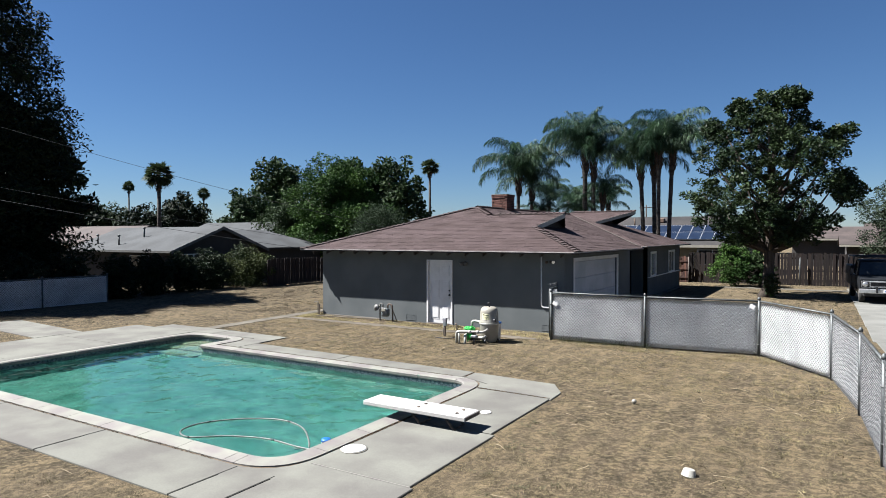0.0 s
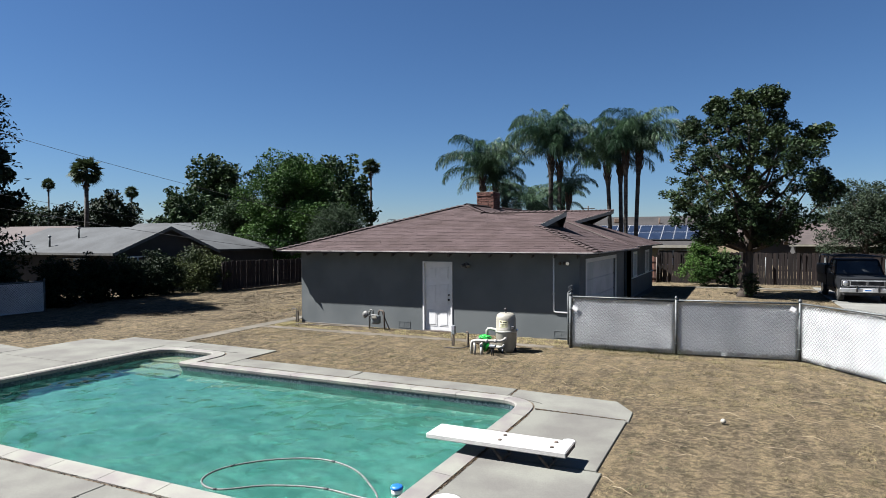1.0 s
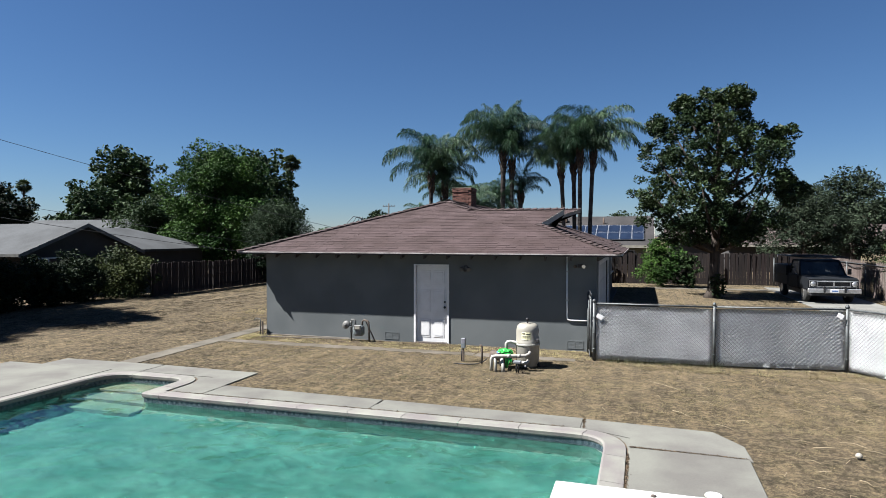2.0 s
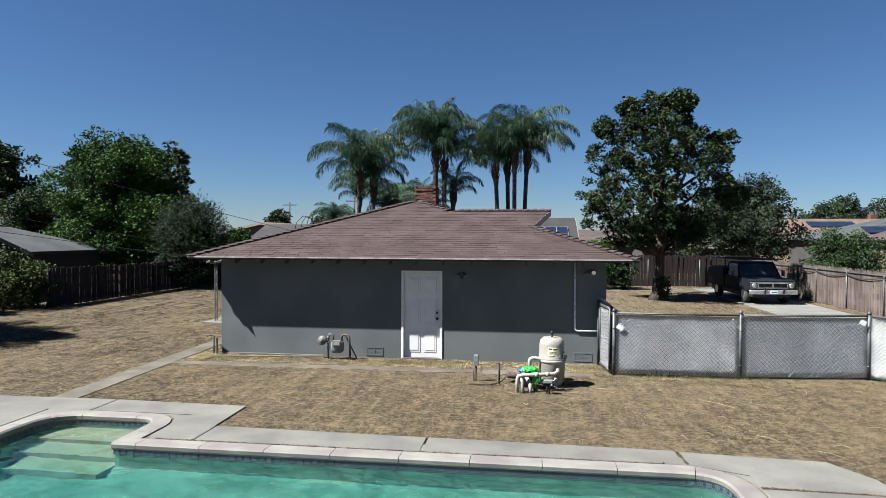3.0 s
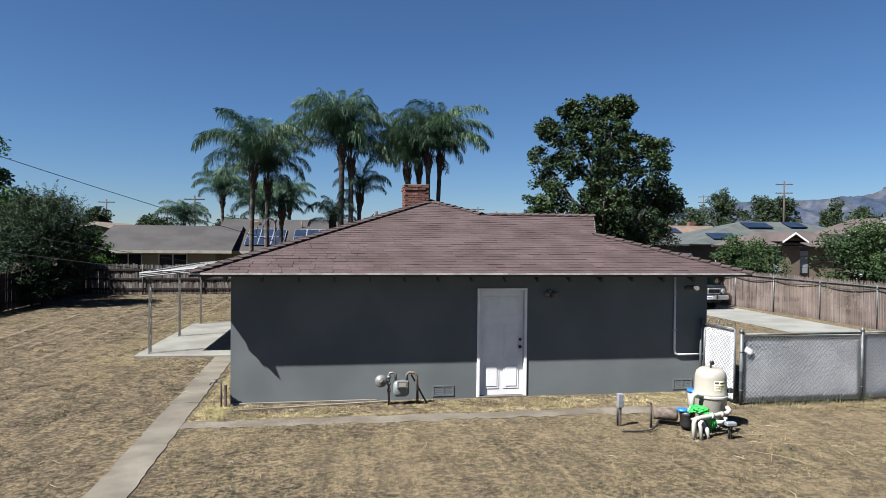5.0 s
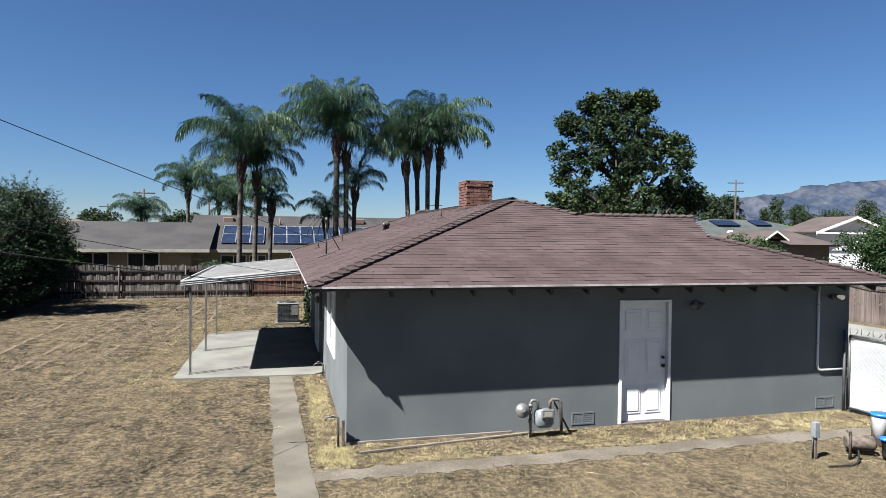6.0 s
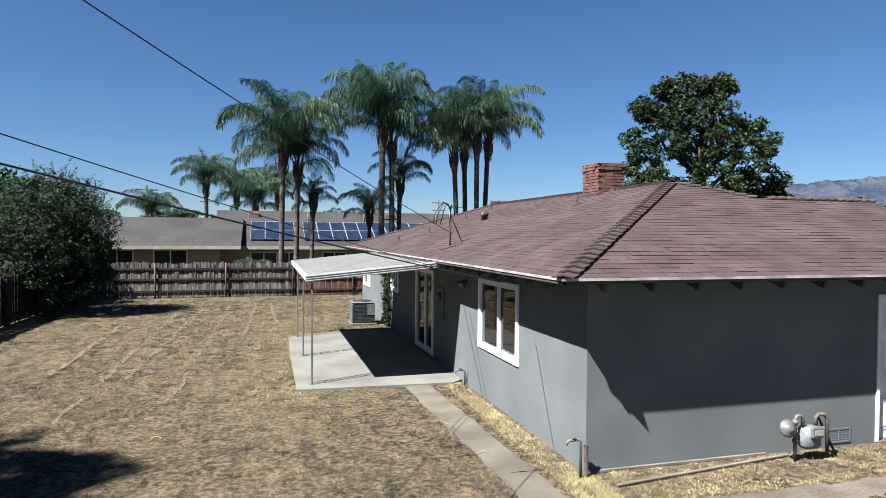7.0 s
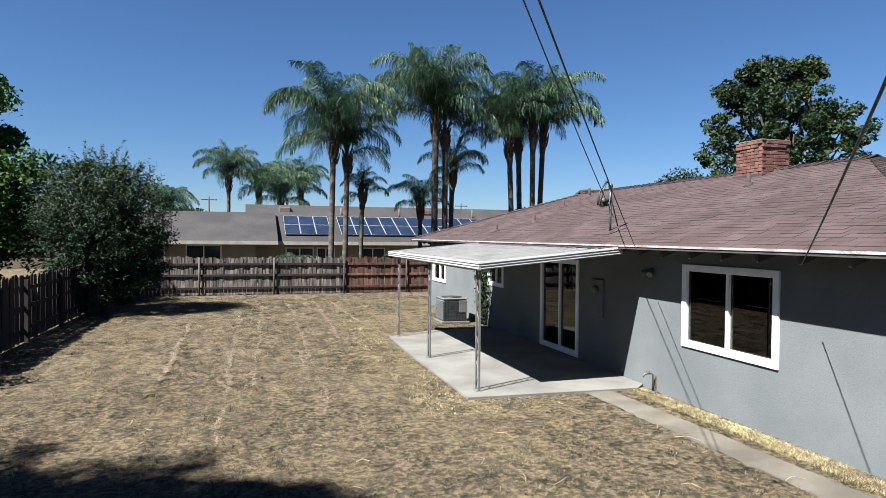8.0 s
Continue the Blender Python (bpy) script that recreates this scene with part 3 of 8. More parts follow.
CO = 0.26  # width of the coping
xr, xl = POOL["x1"] + CO + 0.02, POOL["x0"] - CO - 0.02
yn, yb = POOL["y0"] - CO - 0.02, POOL["y1"] + CO + 0.02
ys = POOL["sy"] + CO + 0.02
deck = [
    rect(-5.5, 3.95, xr, yn), rect(-8.3, 3.95, -5.5, yn), rect(-11.2, 3.95, -8.3, yn), rect(-14.0, 3.95, -11.2, yn), rect(-18.0, 3.95, -14.0, yn),
    [(xr + 0.015, 3.4), (-3.30, 3.4), (-3.30, 5.45), (xr + 0.015, 5.45)],
    rect(xr, 5.47, -3.35, 7.6), rect(xr, 7.62, -3.42, 9.88),
    [(xr + 0.015, 9.93), (-3.40, 9.80), (-3.42, 10.35), (-3.75, 10.90), (-5.52, 11.02), (-5.52, yb + 0.015), (xr + 0.015, yb - 0.25)],
    [(-8.85, yb + 0.015), (-5.55, yb + 0.015), (-5.55, 11.05), (-8.85, 11.14)],
    [(-12.05, yb + 0.015), (-8.88, yb + 0.015), (-8.88, 11.14), (-12.05, 11.22)],
    [(-12.70, yb + 0.015), (-12.08, yb + 0.015), (-12.08, 11.22), (-12.10, 12.32), (-14.45, 12.40), (-14.45, ys + 0.015), (-12.70, ys + 0.015)],
    [(-17.1, ys + 0.015), (-14.48, ys + 0.015), (-14.48, 12.40), (-17.1, 12.34)],
    rect(-18.0, 9.3, xl, ys), rect(-18.0, 6.8, xl, 9.3), rect(-18.0, yn, xl, 6.8),
    [(-22.5, 9.0), (-18.02, 8.7), (-18.02, 10.0), (-22.5, 10.4)],
]
paving("pool_deck", "pale grey cast concrete deck round the pool with dirty joints", deck, M_CONC, 0.012)
for a, b in (((-14.465, ys + 0.05), (-14.465, 12.36)), ((-12.065, yb + 0.05), (-12.065, 11.20)), ((xr + 0.05, 5.46), (-3.34, 5.46))):
    w = (0.006, 0.0) if a[0] == b[0] else (0.0, 0.006)
    solo("joint_sealant", box(B(), a[0] - w[0], a[1] - w[1], -0.02, b[0] + w[0], b[1] + w[1], 0.0135, 0.002), M_COPE, "white sealant in a joint of the deck", "joint", kind="structure")
# dirt and weeds lie in the joints under the slabs' edges
def ring(a, b, z):
    """A flat band round the pool between two offsets from its edge."""
    bm = B()
    inner = [bm.verts.new((p.x, p.y, z)) for p in resample(pool_outline(a), 0.2)]
    outer = [bm.verts.new((p.x, p.y, z)) for p in resample(pool_outline(b), 0.2)]
    k, n = len(inner), len(outer)
    for j in range(k):
        t0, t1 = round(j * n / k) % n, round((j + 1) * n / k) % n
        bm.faces.new((inner[j], outer[t0], outer[t1], inner[(j + 1) % k]) if t0 != t1 else (inner[j], outer[t0], inner[(j + 1) % k]))
    return bm


solo("deck_joint", ring(CO - 0.03, CO + 0.02, -0.002), M_JOINT, "dark dirt and dry roots in the deck's expansion joint", "joint", kind="structure")
solo("deck_edge", ring(CO + 0.016, CO + 0.34, 0.003), M_CONC, "pale grey concrete band beside the coping", "pavement", kind="structure")

# narrow garden paths
walkpieces = []
for i in range(4):
    y0, y1 = 12.42 + i * 2.30, 12.42 + (i + 1) * 2.30 - 0.012
    xa, xb = -15.48 - 0.032 * (y0 - 12.4), -15.48 - 0.032 * (y1 - 12.4)
    walkpieces.append(ragged([(xa - 0.24, y0), (xa + 0.24, y0), (xb + 0.24, y1), (xb - 0.24, y1)], i))
paving("garden_path", "narrow worn concrete path beside the house", walkpieces, M_PATH, 0.001)
cross = [ragged([(-15.33 + i * 2.3, 15.42 + 0.01 * i), (-15.33 + (i + 1) * 2.3 - 0.008, 15.42 + 0.01 * i), (-15.33 + (i + 1) * 2.3 - 0.008, 15.80), (-15.33 + i * 2.3, 15.80)], 20 + i, 0.06) for i in range(4)]
paving("back_path", "half-buried dirty concrete strip behind the house", cross, M_EARTHPATH, -0.003)
paving("patio_slab", "smooth pale concrete patio under the metal cover", [
    [(-17.95, 21.62), (-15.05, 21.50), (-14.83, 21.7), (-14.83, 24.8), (-17.95, 24.8)], [(-17.95, 24.82), (-14.83, 24.82), (-14.83, 28.3), (-16.6, 28.3), (-17.9, 27.6)]], M_CONC, 0.03)
paving("front_path", "light concrete path along the front fence", [rect(-4.6 + i * 1.6, 36.4 + 0.05 * i, -3.0 + i * 1.6, 37.2 + 0.05 * i) for i in range(4)], M_PATH, 0.01)
drive = [[(1.7 - 0.02 * i, 16.5 + i * 3.2), (4.45, 16.5 + i * 3.2), (4.45, 19.66 + i * 3.2), (1.7 - 0.02 * i, 19.66 + i * 3.2)] for i in range(7)]
drive[0] = [(2.3, 8.0), (4.6, 8.0), (4.45, 19.66), (1.75, 19.66)]
paving("driveway", "light grey sunlit concrete driveway", drive, M_DRIVE, 0.004)


# ---- pool ----
def build_pool():
    ob = thing("swimming_pool", -10, 8, 0, "rectangular in-ground pool with green-blue water and tiled waterline", "pool")
    bm = B()
    line = resample(pool_outline(0.0), 0.12)

    def floor_z(x, y):
        s = min(1.0, max(0.0, (x + 12.5) / 5.5))
        return -0.85 - 0.65 * s
    def bowl(x, y):
        """The floor curves up to the walls in a wide cove."""
        d = min(x - POOL["x0"], POOL["x1"] - x, y - POOL["y0"], (POOL["sy"] if x < POOL["sx"] else POOL["y1"]) - y)
        f = min(1.0, max(0.0, d / 0.6))
        return -0.62 + (floor_z(x, y) + 0.62) * math.sin(f * math.pi / 2) ** 0.8
    top = [bm.verts.new((p.x, p.y, -0.02)) for p in line]
    bot = [bm.verts.new((p.x, p.y, -0.80)) for p in line]
    n = len(top)
    for j in range(n):
        bm.faces.new((top[j], top[(j + 1) % n], bot[(j + 1) % n], bot[j]))
    part("pool_wall", bm, M_PLASTER, ob, "pale green pool plaster")
    bm = B()
    xs = [POOL["x0"] - 0.06 + i * 0.15 for i in range(67)]
    ys = [POOL["y0"] - 0.06 + i * 0.15 for i in range(43)]
    vs = [[bm.verts.new((x, y, bowl(x, y))) for y in ys] for x in xs]
    for a, b in zip(vs, vs[1:]):
        for j in range(len(ys) - 1):
            bm.faces.new((a[j], b[j], b[j + 1], a[j + 1]))
    part("pool_floor", bm, M_PLASTER, ob, "", True)
    for y0, z in ((10.85, -0.27), (10.40, -0.44), (9.95, -0.62)):
        x0 = POOL["x0"] + 0.02
        part("step", slab(B(), [(x0, y0), (POOL["sx"] - 0.004, y0), (POOL["sx"] - 0.004, POOL["sy"] - 0.004), (x0, POOL["sy"] - 0.004)], z - 0.25, z), M_POOLSTEP, ob, "pale submerged step")
    # waterline tiles
    tile = B()
    box(tile, -0.0725, -0.012, -0.0725, 0.0725, 0.0, 0.0725)
    for j in range(12):
        a, b = 2 * math.pi * j / 12, 2 * math.pi * (j + 1) / 12
        f = tile.faces.new([tile.verts.new((r * math.cos(c), -0.0135, r * math.sin(c))) for r, c in ((0.034, a), (0.034, b), (0.046, b), (0.046, a))])
        f.material_index = 1
    for j in range(4):
        cx, cz = (0.058 if j % 2 else -0.058), (0.044 if j < 2 else -0.044)
        f = tile.faces.new([tile.verts.new((cx + u, -0.0135, cz + v)) for u, v in ((-0.013, 0), (0, -0.013), (0.013, 0), (0, 0.013))])
        f.material_index = 1
    f = tile.faces.new([tile.verts.new((u, -0.0135, v)) for u, v in ((-0.009, -0.022), (0.009, -0.022), (0.009, 0.022), (-0.009, 0.022))])
    f.material_index = 1
    for s in (-1, 1):
        f = tile.faces.new([tile.verts.new((x, -0.0135, z)) for x, z in ((-0.070, s * 0.060), (0.070, s * 0.060), (0.070, s * 0.068), (-0.070, s * 0.068))])
        f.material_index = 1
    bmesh.ops.scale(tile, vec=(0.69, 1.0, 0.69), verts=tile.verts[:])
    me = bpy.data.meshes.new("waterline_tile")
    tile.to_mesh(me), tile.free()
    me.materials.append(M_TILE), me.materials.append(M_TILEPALE)
    pts = resample(pool_outline(0.0), 0.1035)
    for j in range(len(pts)):
        a, b = pts[j], pts[(j + 1) % len(pts)]
        d = (b - a).normalized()
        mid, inward = (a + b) / 2, Vector((-d.y, d.x))
        m = Matrix.Translation((mid.x, mid.y, -0.087)) @ Matrix(((d.x, -inward.x, 0, 0), (d.y, -inward.y, 0, 0), (0, 0, 1, 0), (0, 0, 0, 1)))
        part("waterline_tile", me, None, ob, at=m)
    # coping cast in lengths
    inn, out = resample(pool_outline(-0.03), 0.09), None
    cn = len(inn)
    per = max(1, cn // 34)
    k0 = 0
    while k0 < cn:
        k1 = min(cn, k0 + per)
        bm = B()
        rows = []
        for j in range(k0, k1 + 1):
            p, q, r = inn[j % cn], inn[(j + 1) % cn], inn[(j - 1) % cn]
            d = (q - r).normalized()
            o = Vector((d.y, -d.x))
            if j == k0:
                p = p + d * 0.004
            if j == k1:
                p = p - d * 0.004
            prof = [(0.0, -0.035), (-0.006, 0.012), (0.02, 0.034), (CO - 0.04, 0.022), (CO + 0.02, 0.016), (CO + 0.02, -0.06), (0.02, -0.06)]
            rows.append([bm.verts.new((p.x + o.x * u, p.y + o.y * u, z)) for u, z in prof])
        for a, b in zip(rows, rows[1:]):
            for j in range(7):
                bm.faces.new((a[j], a[(j + 1) % 7], b[(j + 1) % 7], b[j]))
        bm.faces.new(rows[0]), bm.faces.new(rows[-1][::-1])
        bmesh.ops.recalc_face_normals(bm, faces=bm.faces[:])
        part("coping_stone", bm, M_COPE, ob)
        k0 = k1
    bm = B()
    bm.faces.new([bm.verts.new((p.x, p.y, -0.138)) for p in resample(pool_outline(-0.013), 0.25)])
    bmesh.ops.triangulate(bm, faces=bm.faces[:])
    w = part("water", bm, M_WATER, ob, "clear green-blue pool water")
    w.visible_shadow = False
    return ob


build_pool()


# ---- the grey house ----
XW, XE, YB, YF = -14.82, -5.75, 16.80, 35.0      # wall faces: west, east, back, front
EAVE, PITCH = 2.345, 1 / 3.0
RX0, RX1, RY0, RY1 = -15.395, -5.145, 16.28, 35.5  # eaves
MX = -10.73                                       # main ridge
AY = RY0 + (MX - RX0)                             # back end of the main ridge
FY = RY1 - (MX - RX0)
GY = 19.88                                        # ridge of the garage wing
M1 = MX + (MX - RX0)                              # eave of the main roof on the driveway side
house = thing("house", -10.3, 16.8, 0, "single-storey dark grey stucco house with brown shingle roof", "house")


def wall(name, x0, y0, x1, y1, z1, holes=(), thick=0.16, material=None, label=""):
    """An upright wall from (x0, y0) to (x1, y1), its outer face on that line and its body to the left of it, with openings (from, to, sill, head) along it."""
    d = Vector((x1 - x0, y1 - y0))
    ln = d.length
    d.normalize()
    m = Matrix(((d.x, -d.y, 0, x0), (d.y, d.x, 0, y0), (0, 0, 1, 0), (0, 0, 0, 1)))
    bm, at = B(), 0.0
    for a, b, s, h in sorted(holes):
        box(bm, at, 0, -0.15, a, thick, z1, m=m)
        if s > 0:
            box(bm, a, 0, -0.15, b, thick, s, m=m)
        box(bm, a, 0, h, b, thick, z1, m=m)
        at = b
    box(bm, at, 0, -0.15, ln, thick, z1, m=m)
    bmesh.ops.remove_doubles(bm, verts=bm.verts[:], dist=0.0005)
    return part(name, bm, material or M_STUCCO, house, label), m


WT = EAVE + 0.10
_, m_back = wall("wall", XW + 0.16, YB, XE - 0.16, YB, WT, [(4.32, 5.18, 0.0, 2.0)], label="dark grey stucco back wall")
_, m_west = wall("wall", XW, YF, XW, YB, WT, [(YF - 20.66, YF - 18.95, 0.90, 2.01), (YF - 25.56, YF - 23.96, 0.12, 1.95), (YF - 28.9, YF - 27.9, 1.2, 1.78), (YF - 34.4, YF - 33.0, 0.95, 1.75)], label="dark grey stucco side wall")
_, m_east = wall("wall", XE, YB, XE, 24.0, WT, [(0.85, 5.3, 0.0, 2.03)], label="dark grey stucco garage wall")
wall("wall", XE, 24.0, -7.3, 24.0, WT)
wall("wall", -7.3, 24.0, -7.3, 28.4, WT, [(1.6, 2.5, 0.0, 2.0)], label="dark recessed entry wall")
wall("wall", -7.3, 28.4, -6.2, 28.4, WT)
_, m_fw = wall("wall", -6.2, 28.4, -6.2, 35.8, WT, [(0.75, 1.7, 0.95, 2.0), (4.6, 5.9, 0.95, 2.0)])
wall("wall", -6.2, 35.8, -12.0, 35.8, WT)
wall("wall", -12.0, YF, XW, YF, WT)
# Inner surfaces carry the room's shade in their own colour.
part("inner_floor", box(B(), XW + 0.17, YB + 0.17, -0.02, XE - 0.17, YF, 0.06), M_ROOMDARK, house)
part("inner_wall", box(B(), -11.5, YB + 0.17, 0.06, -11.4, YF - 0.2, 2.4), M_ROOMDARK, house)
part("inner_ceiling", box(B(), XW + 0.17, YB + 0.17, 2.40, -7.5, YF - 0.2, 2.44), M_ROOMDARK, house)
part("trim_band", box(B(), -6.19, 28.5, 0.90, -6.14, 35.8, 0.94, 0.004), M_WHITE, house, "thin white sill band")


def zb(y):
    return EAVE + (y - RY0) * PITCH


def zw(x):
    return EAVE + (x - RX0) * PITCH


def ze(x):
    return EAVE + (M1 - x) * PITCH


GX, GBX = -6.88, -7.38            # gablet overhang and its foot
gz = zb(GY)
W0, W1, WX = 26.3, 36.3, -5.7     # front wing eaves and its east eave
WR = (W0 + W1) / 2
wz = EAVE + (WR - W0) * PITCH
g2x, g2b = -7.45, -9.0
g2y = W0 + (WX - g2b)
J = (MX + (AY - GY), GY)
far = 2 * GY - RY0
PLANES = {
    "back": [(RX0, RY0, EAVE), (RX1, RY0, EAVE), (GBX, RY0 + (RX1 - GBX), zb(RY0 + RX1 - GBX)), (GX, GY, gz), (J[0], J[1], gz), (MX, AY, zb(AY))],
    "west": [(RX0, RY1, EAVE), (RX0, RY0, EAVE), (MX, AY, zb(AY)), (MX, FY, zb(AY))],
    "front": [(M1, RY1, EAVE), (RX0, RY1, EAVE), (MX, FY, zb(AY))],
    "east": [(M1, far, EAVE), (M1, W0, EAVE), (MX + 0.35, W0 + (M1 - MX) - 0.35, ze(MX + 0.35)), (MX, FY, zb(AY)), (MX, AY, zb(AY)), (J[0], J[1], gz)],
    "wing_east": [(RX1, RY0, EAVE), (RX1, far, EAVE), (GBX, far - (RX1 - GBX), zb(RY0 + RX1 - GBX)), (GBX, RY0 + (RX1 - GBX), zb(RY0 + RX1 - GBX))],
    "wing_far": [(RX1, far, EAVE), (M1, far, EAVE), (J[0], J[1], gz), (GX, GY, gz), (GBX, far - (RX1 - GBX), zb(RY0 + RX1 - GBX))],
    "front_wing_back": [(M1, W0, EAVE), (WX, W0, EAVE), (g2b, g2y, EAVE + (g2y - W0) * PITCH), (g2x, WR, wz), (MX, WR, wz), (MX, W0 + (M1 - MX), zb(AY))],
    "front_wing_east": [(WX, W0, EAVE), (WX, W1, EAVE), (g2b, W1 - (WX - g2b), EAVE + (g2y - W0) * PITCH), (g2b, g2y, EAVE + (g2y - W0) * PITCH)],
    "front_wing_front": [(WX, W1, EAVE), (MX, W1, EAVE), (MX, WR, wz), (g2x, WR, wz), (g2b, W1 - (WX - g2b), EAVE + (g2y - W0) * PITCH)],
}
bm = B()
for poly in PLANES.values():
    sheet(bm, poly, 0.05)
roof = part("roof", bm, M_FELT, house, "brown composition shingle roof")
# gablets: dark louvred triangles with rake boards, pale near and shade-coloured far
for gx, gf, gy, zz, half, zl in ((GX, GBX, GY, gz, GY - (RY0 + RX1 - GBX), zb(RY0 + RX1 - GBX)), (g2x, g2b, WR, wz, WR - g2y, EAVE + (g2y - W0) * PITCH)):
    bm = B()
    a = [bm.verts.new((gf + 0.03, gy + s * half, zl - 0.02)) for s in (-1, 1)] + [bm.verts.new((gf + 0.03, gy, zz - 0.03))]
    bm.faces.new(a)
    part("gablet_panel", bm, M_TRIMDARK, house)
    for s in (-1, 1):
        bm = B()
        p0, p1 = Vector((gx + 0.012, gy, zz)), Vector((gf + 0.012, gy + s * half, zl))
        vs = [p0, p1, p1 - Vector((0, 0, 0.15)), p0 - Vector((0, 0, 0.15))]
        f1, f2 = [bm.verts.new(v) for v in vs], [bm.verts.new(v - Vector((0.03, 0, 0))) for v in vs]
        bm.faces.new(f1), bm.faces.new(f2[::-1])
        for i in range(4):
            bm.faces.new((f1[i], f2[i], f2[(i + 1) % 4], f1[(i + 1) % 4]))
        bmesh.ops.recalc_face_normals(bm, faces=bm.faces[:])
        # The far board's shade is put in by giving it the dark paint.
        part("rake_board", bm, M_PVC if s < 0 else M_TRIMDARK, house, "pale peeling rake board" if s < 0 else "rake board coloured dark for its shade")


# pale metal in the valley between the main roof and the front wing
va, vb = Vector((M1, W0, EAVE + 0.022)), Vector((MX + 0.4, W0 + (M1 - MX) - 0.4, EAVE + (M1 - MX - 0.4) * PITCH + 0.022))
part("valley_flashing", sheet(B(), [va + Vector((0.028, 0.028, 0.02)), vb + Vector((0.028, 0.028, 0.02)), vb - Vector((0.028, 0.028, -0.02)), va - Vector((0.028, 0.028, -0.02))], 0.006), M_WOODGREY, house, "thin pale valley flashing")


def fascia(a, b, drop=0.055, material=None):
    """A drip edge and fascia along an eave from a to b."""
    a, b = Vector(a), Vector(b)
    d = (b - a).normalized()
    o = Vector((d.y, -d.x, 0))
    bm = B()
    ring = [(0.0, 0.0), (0.0, -drop), (-0.03, -drop), (-0.03, 0.0)]
    r0, r1 = [[bm.verts.new(p + o * u + Vector((0, 0, z - 0.004))) for u, z in ring] for p in (a, b)]
    for i in range(4):
        bm.faces.new((r0[i], r0[(i + 1) % 4], r1[(i + 1) % 4], r1[i]))
    bm.faces.new(r0[::-1]), bm.faces.new(r1)
    bmesh.ops.recalc_face_normals(bm, faces=bm.faces[:])
    part("fascia", bm, material or M_TRIMDARK, house, "dark painted eave board")
    bm = B()
    ring = [(0.012, 0.008), (0.012, -0.022), (0.003, -0.022), (0.003, 0.008)]
    r0, r1 = [[bm.verts.new(p + o * u + Vector((0, 0, z))) for u, z in ring] for p in (a, b)]
    for i in range(4):
        bm.faces.new((r0[i], r0[(i + 1) % 4], r1[(i + 1) % 4], r1[i]))
    bm.faces.new(r0[::-1]), bm.faces.new(r1)
    bmesh.ops.recalc_face_normals(bm, faces=bm.faces[:])
    part("drip_edge", bm, M_FLASH, house, "thin grey metal drip edge")


for a, b in (((RX0, RY0), (RX1, RY0)), ((RX0, RY1), (RX0, RY0)), ((RX1, RY0), (RX1, far)), ((M1, far), (M1, W0)), ((WX, W0), (WX, W1)), ((M1, W0), (WX, W0)), ((MX, RY1), (RX0, RY1))):
    fascia((*a, EAVE), (*b, EAVE))
tail = B()
box(tail, -0.02, 0.0, -0.12, 0.02, 0.50, 0.0)
tail_me = bpy.data.meshes.new("rafter_tail")
tail.to_mesh(tail_me), tail.free()
tail_me.materials.append(M_TRIMDARK)
for i in range(16):
    part("rafter_tail", tail_me, None, house, at=Matrix.Translation((RX0 + 0.55 + i * 0.61, RY0 + 0.03, EAVE - 0.045)) @ pose(0, 0, 0, math.degrees(math.atan(PITCH))))
for i in range(30):
    part("rafter_tail", tail_me, None, house, at=Matrix.Translation((RX0 + 0.03, RY0 + 0.62 + i * 0.61, EAVE - 0.045)) @ pose(0, 0, 0, 0, 0, -90) @ pose(0, 0, 0, math.degrees(math.atan(PITCH))))


# ---- door and windows of the house ----
def panel_door(x0, x1, h):
    ob = part("door", box(B(), x0 + 0.004, YB + 0.055, 0.02, x1 - 0.004, YB + 0.095, h, 0.003), M_WHITE, house, "closed white six-panel door")
    w = x1 - x0
    for cx in (x0 + w * 0.28, x0 + w * 0.72):
        for z0, z1 in ((0.14, 0.62), (0.78, 1.38), (1.52, 1.88)):
            bm = B()
            box(bm, cx - 0.148, YB + 0.047, z0, cx + 0.148, YB + 0.056, z1, 0.006)
            box(bm, cx - 0.110, YB + 0.040, z0 + 0.045, cx + 0.110, YB + 0.048, z1 - 0.045, 0.006)
            part("door_panel", bm, M_WHITE, ob)
    for z, r in ((0.93, 0.033), (1.07, 0.026)):
        bm = lathe(B(), [(0.012, 0.0), (0.012, 0.03), (r, 0.035), (r * 0.9, 0.06), (0.006, 0.066)], 14, Matrix.Translation((x1 - 0.075, YB + 0.055, z)) @ pose(0, 0, 0, 90))
        part("door_knob", bm, M_DARKMETAL, ob, "dark metal knob")
    fr = B()
    box(fr, x0 - 0.05, YB - 0.022, 0.0, x0 + 0.004, YB + 0.12, h + 0.005, 0.004)
    box(fr, x1 - 0.004, YB - 0.022, 0.0, x1 + 0.05, YB + 0.12, h + 0.005, 0.004)
    box(fr, x0 - 0.05, YB - 0.022, h + 0.002, x1 + 0.05, YB + 0.12, h + 0.04, 0.004)
    part("door_frame", fr, M_WHITE, ob, "white painted door casing")
    part("door_sill", box(B(), x0 - 0.02, YB - 0.05, -0.03, x1 + 0.02, YB + 0.10, 0.018, 0.004), M_WOODGREY, ob)


panel_door(XW + 4.48, XW + 5.34, 2.0)


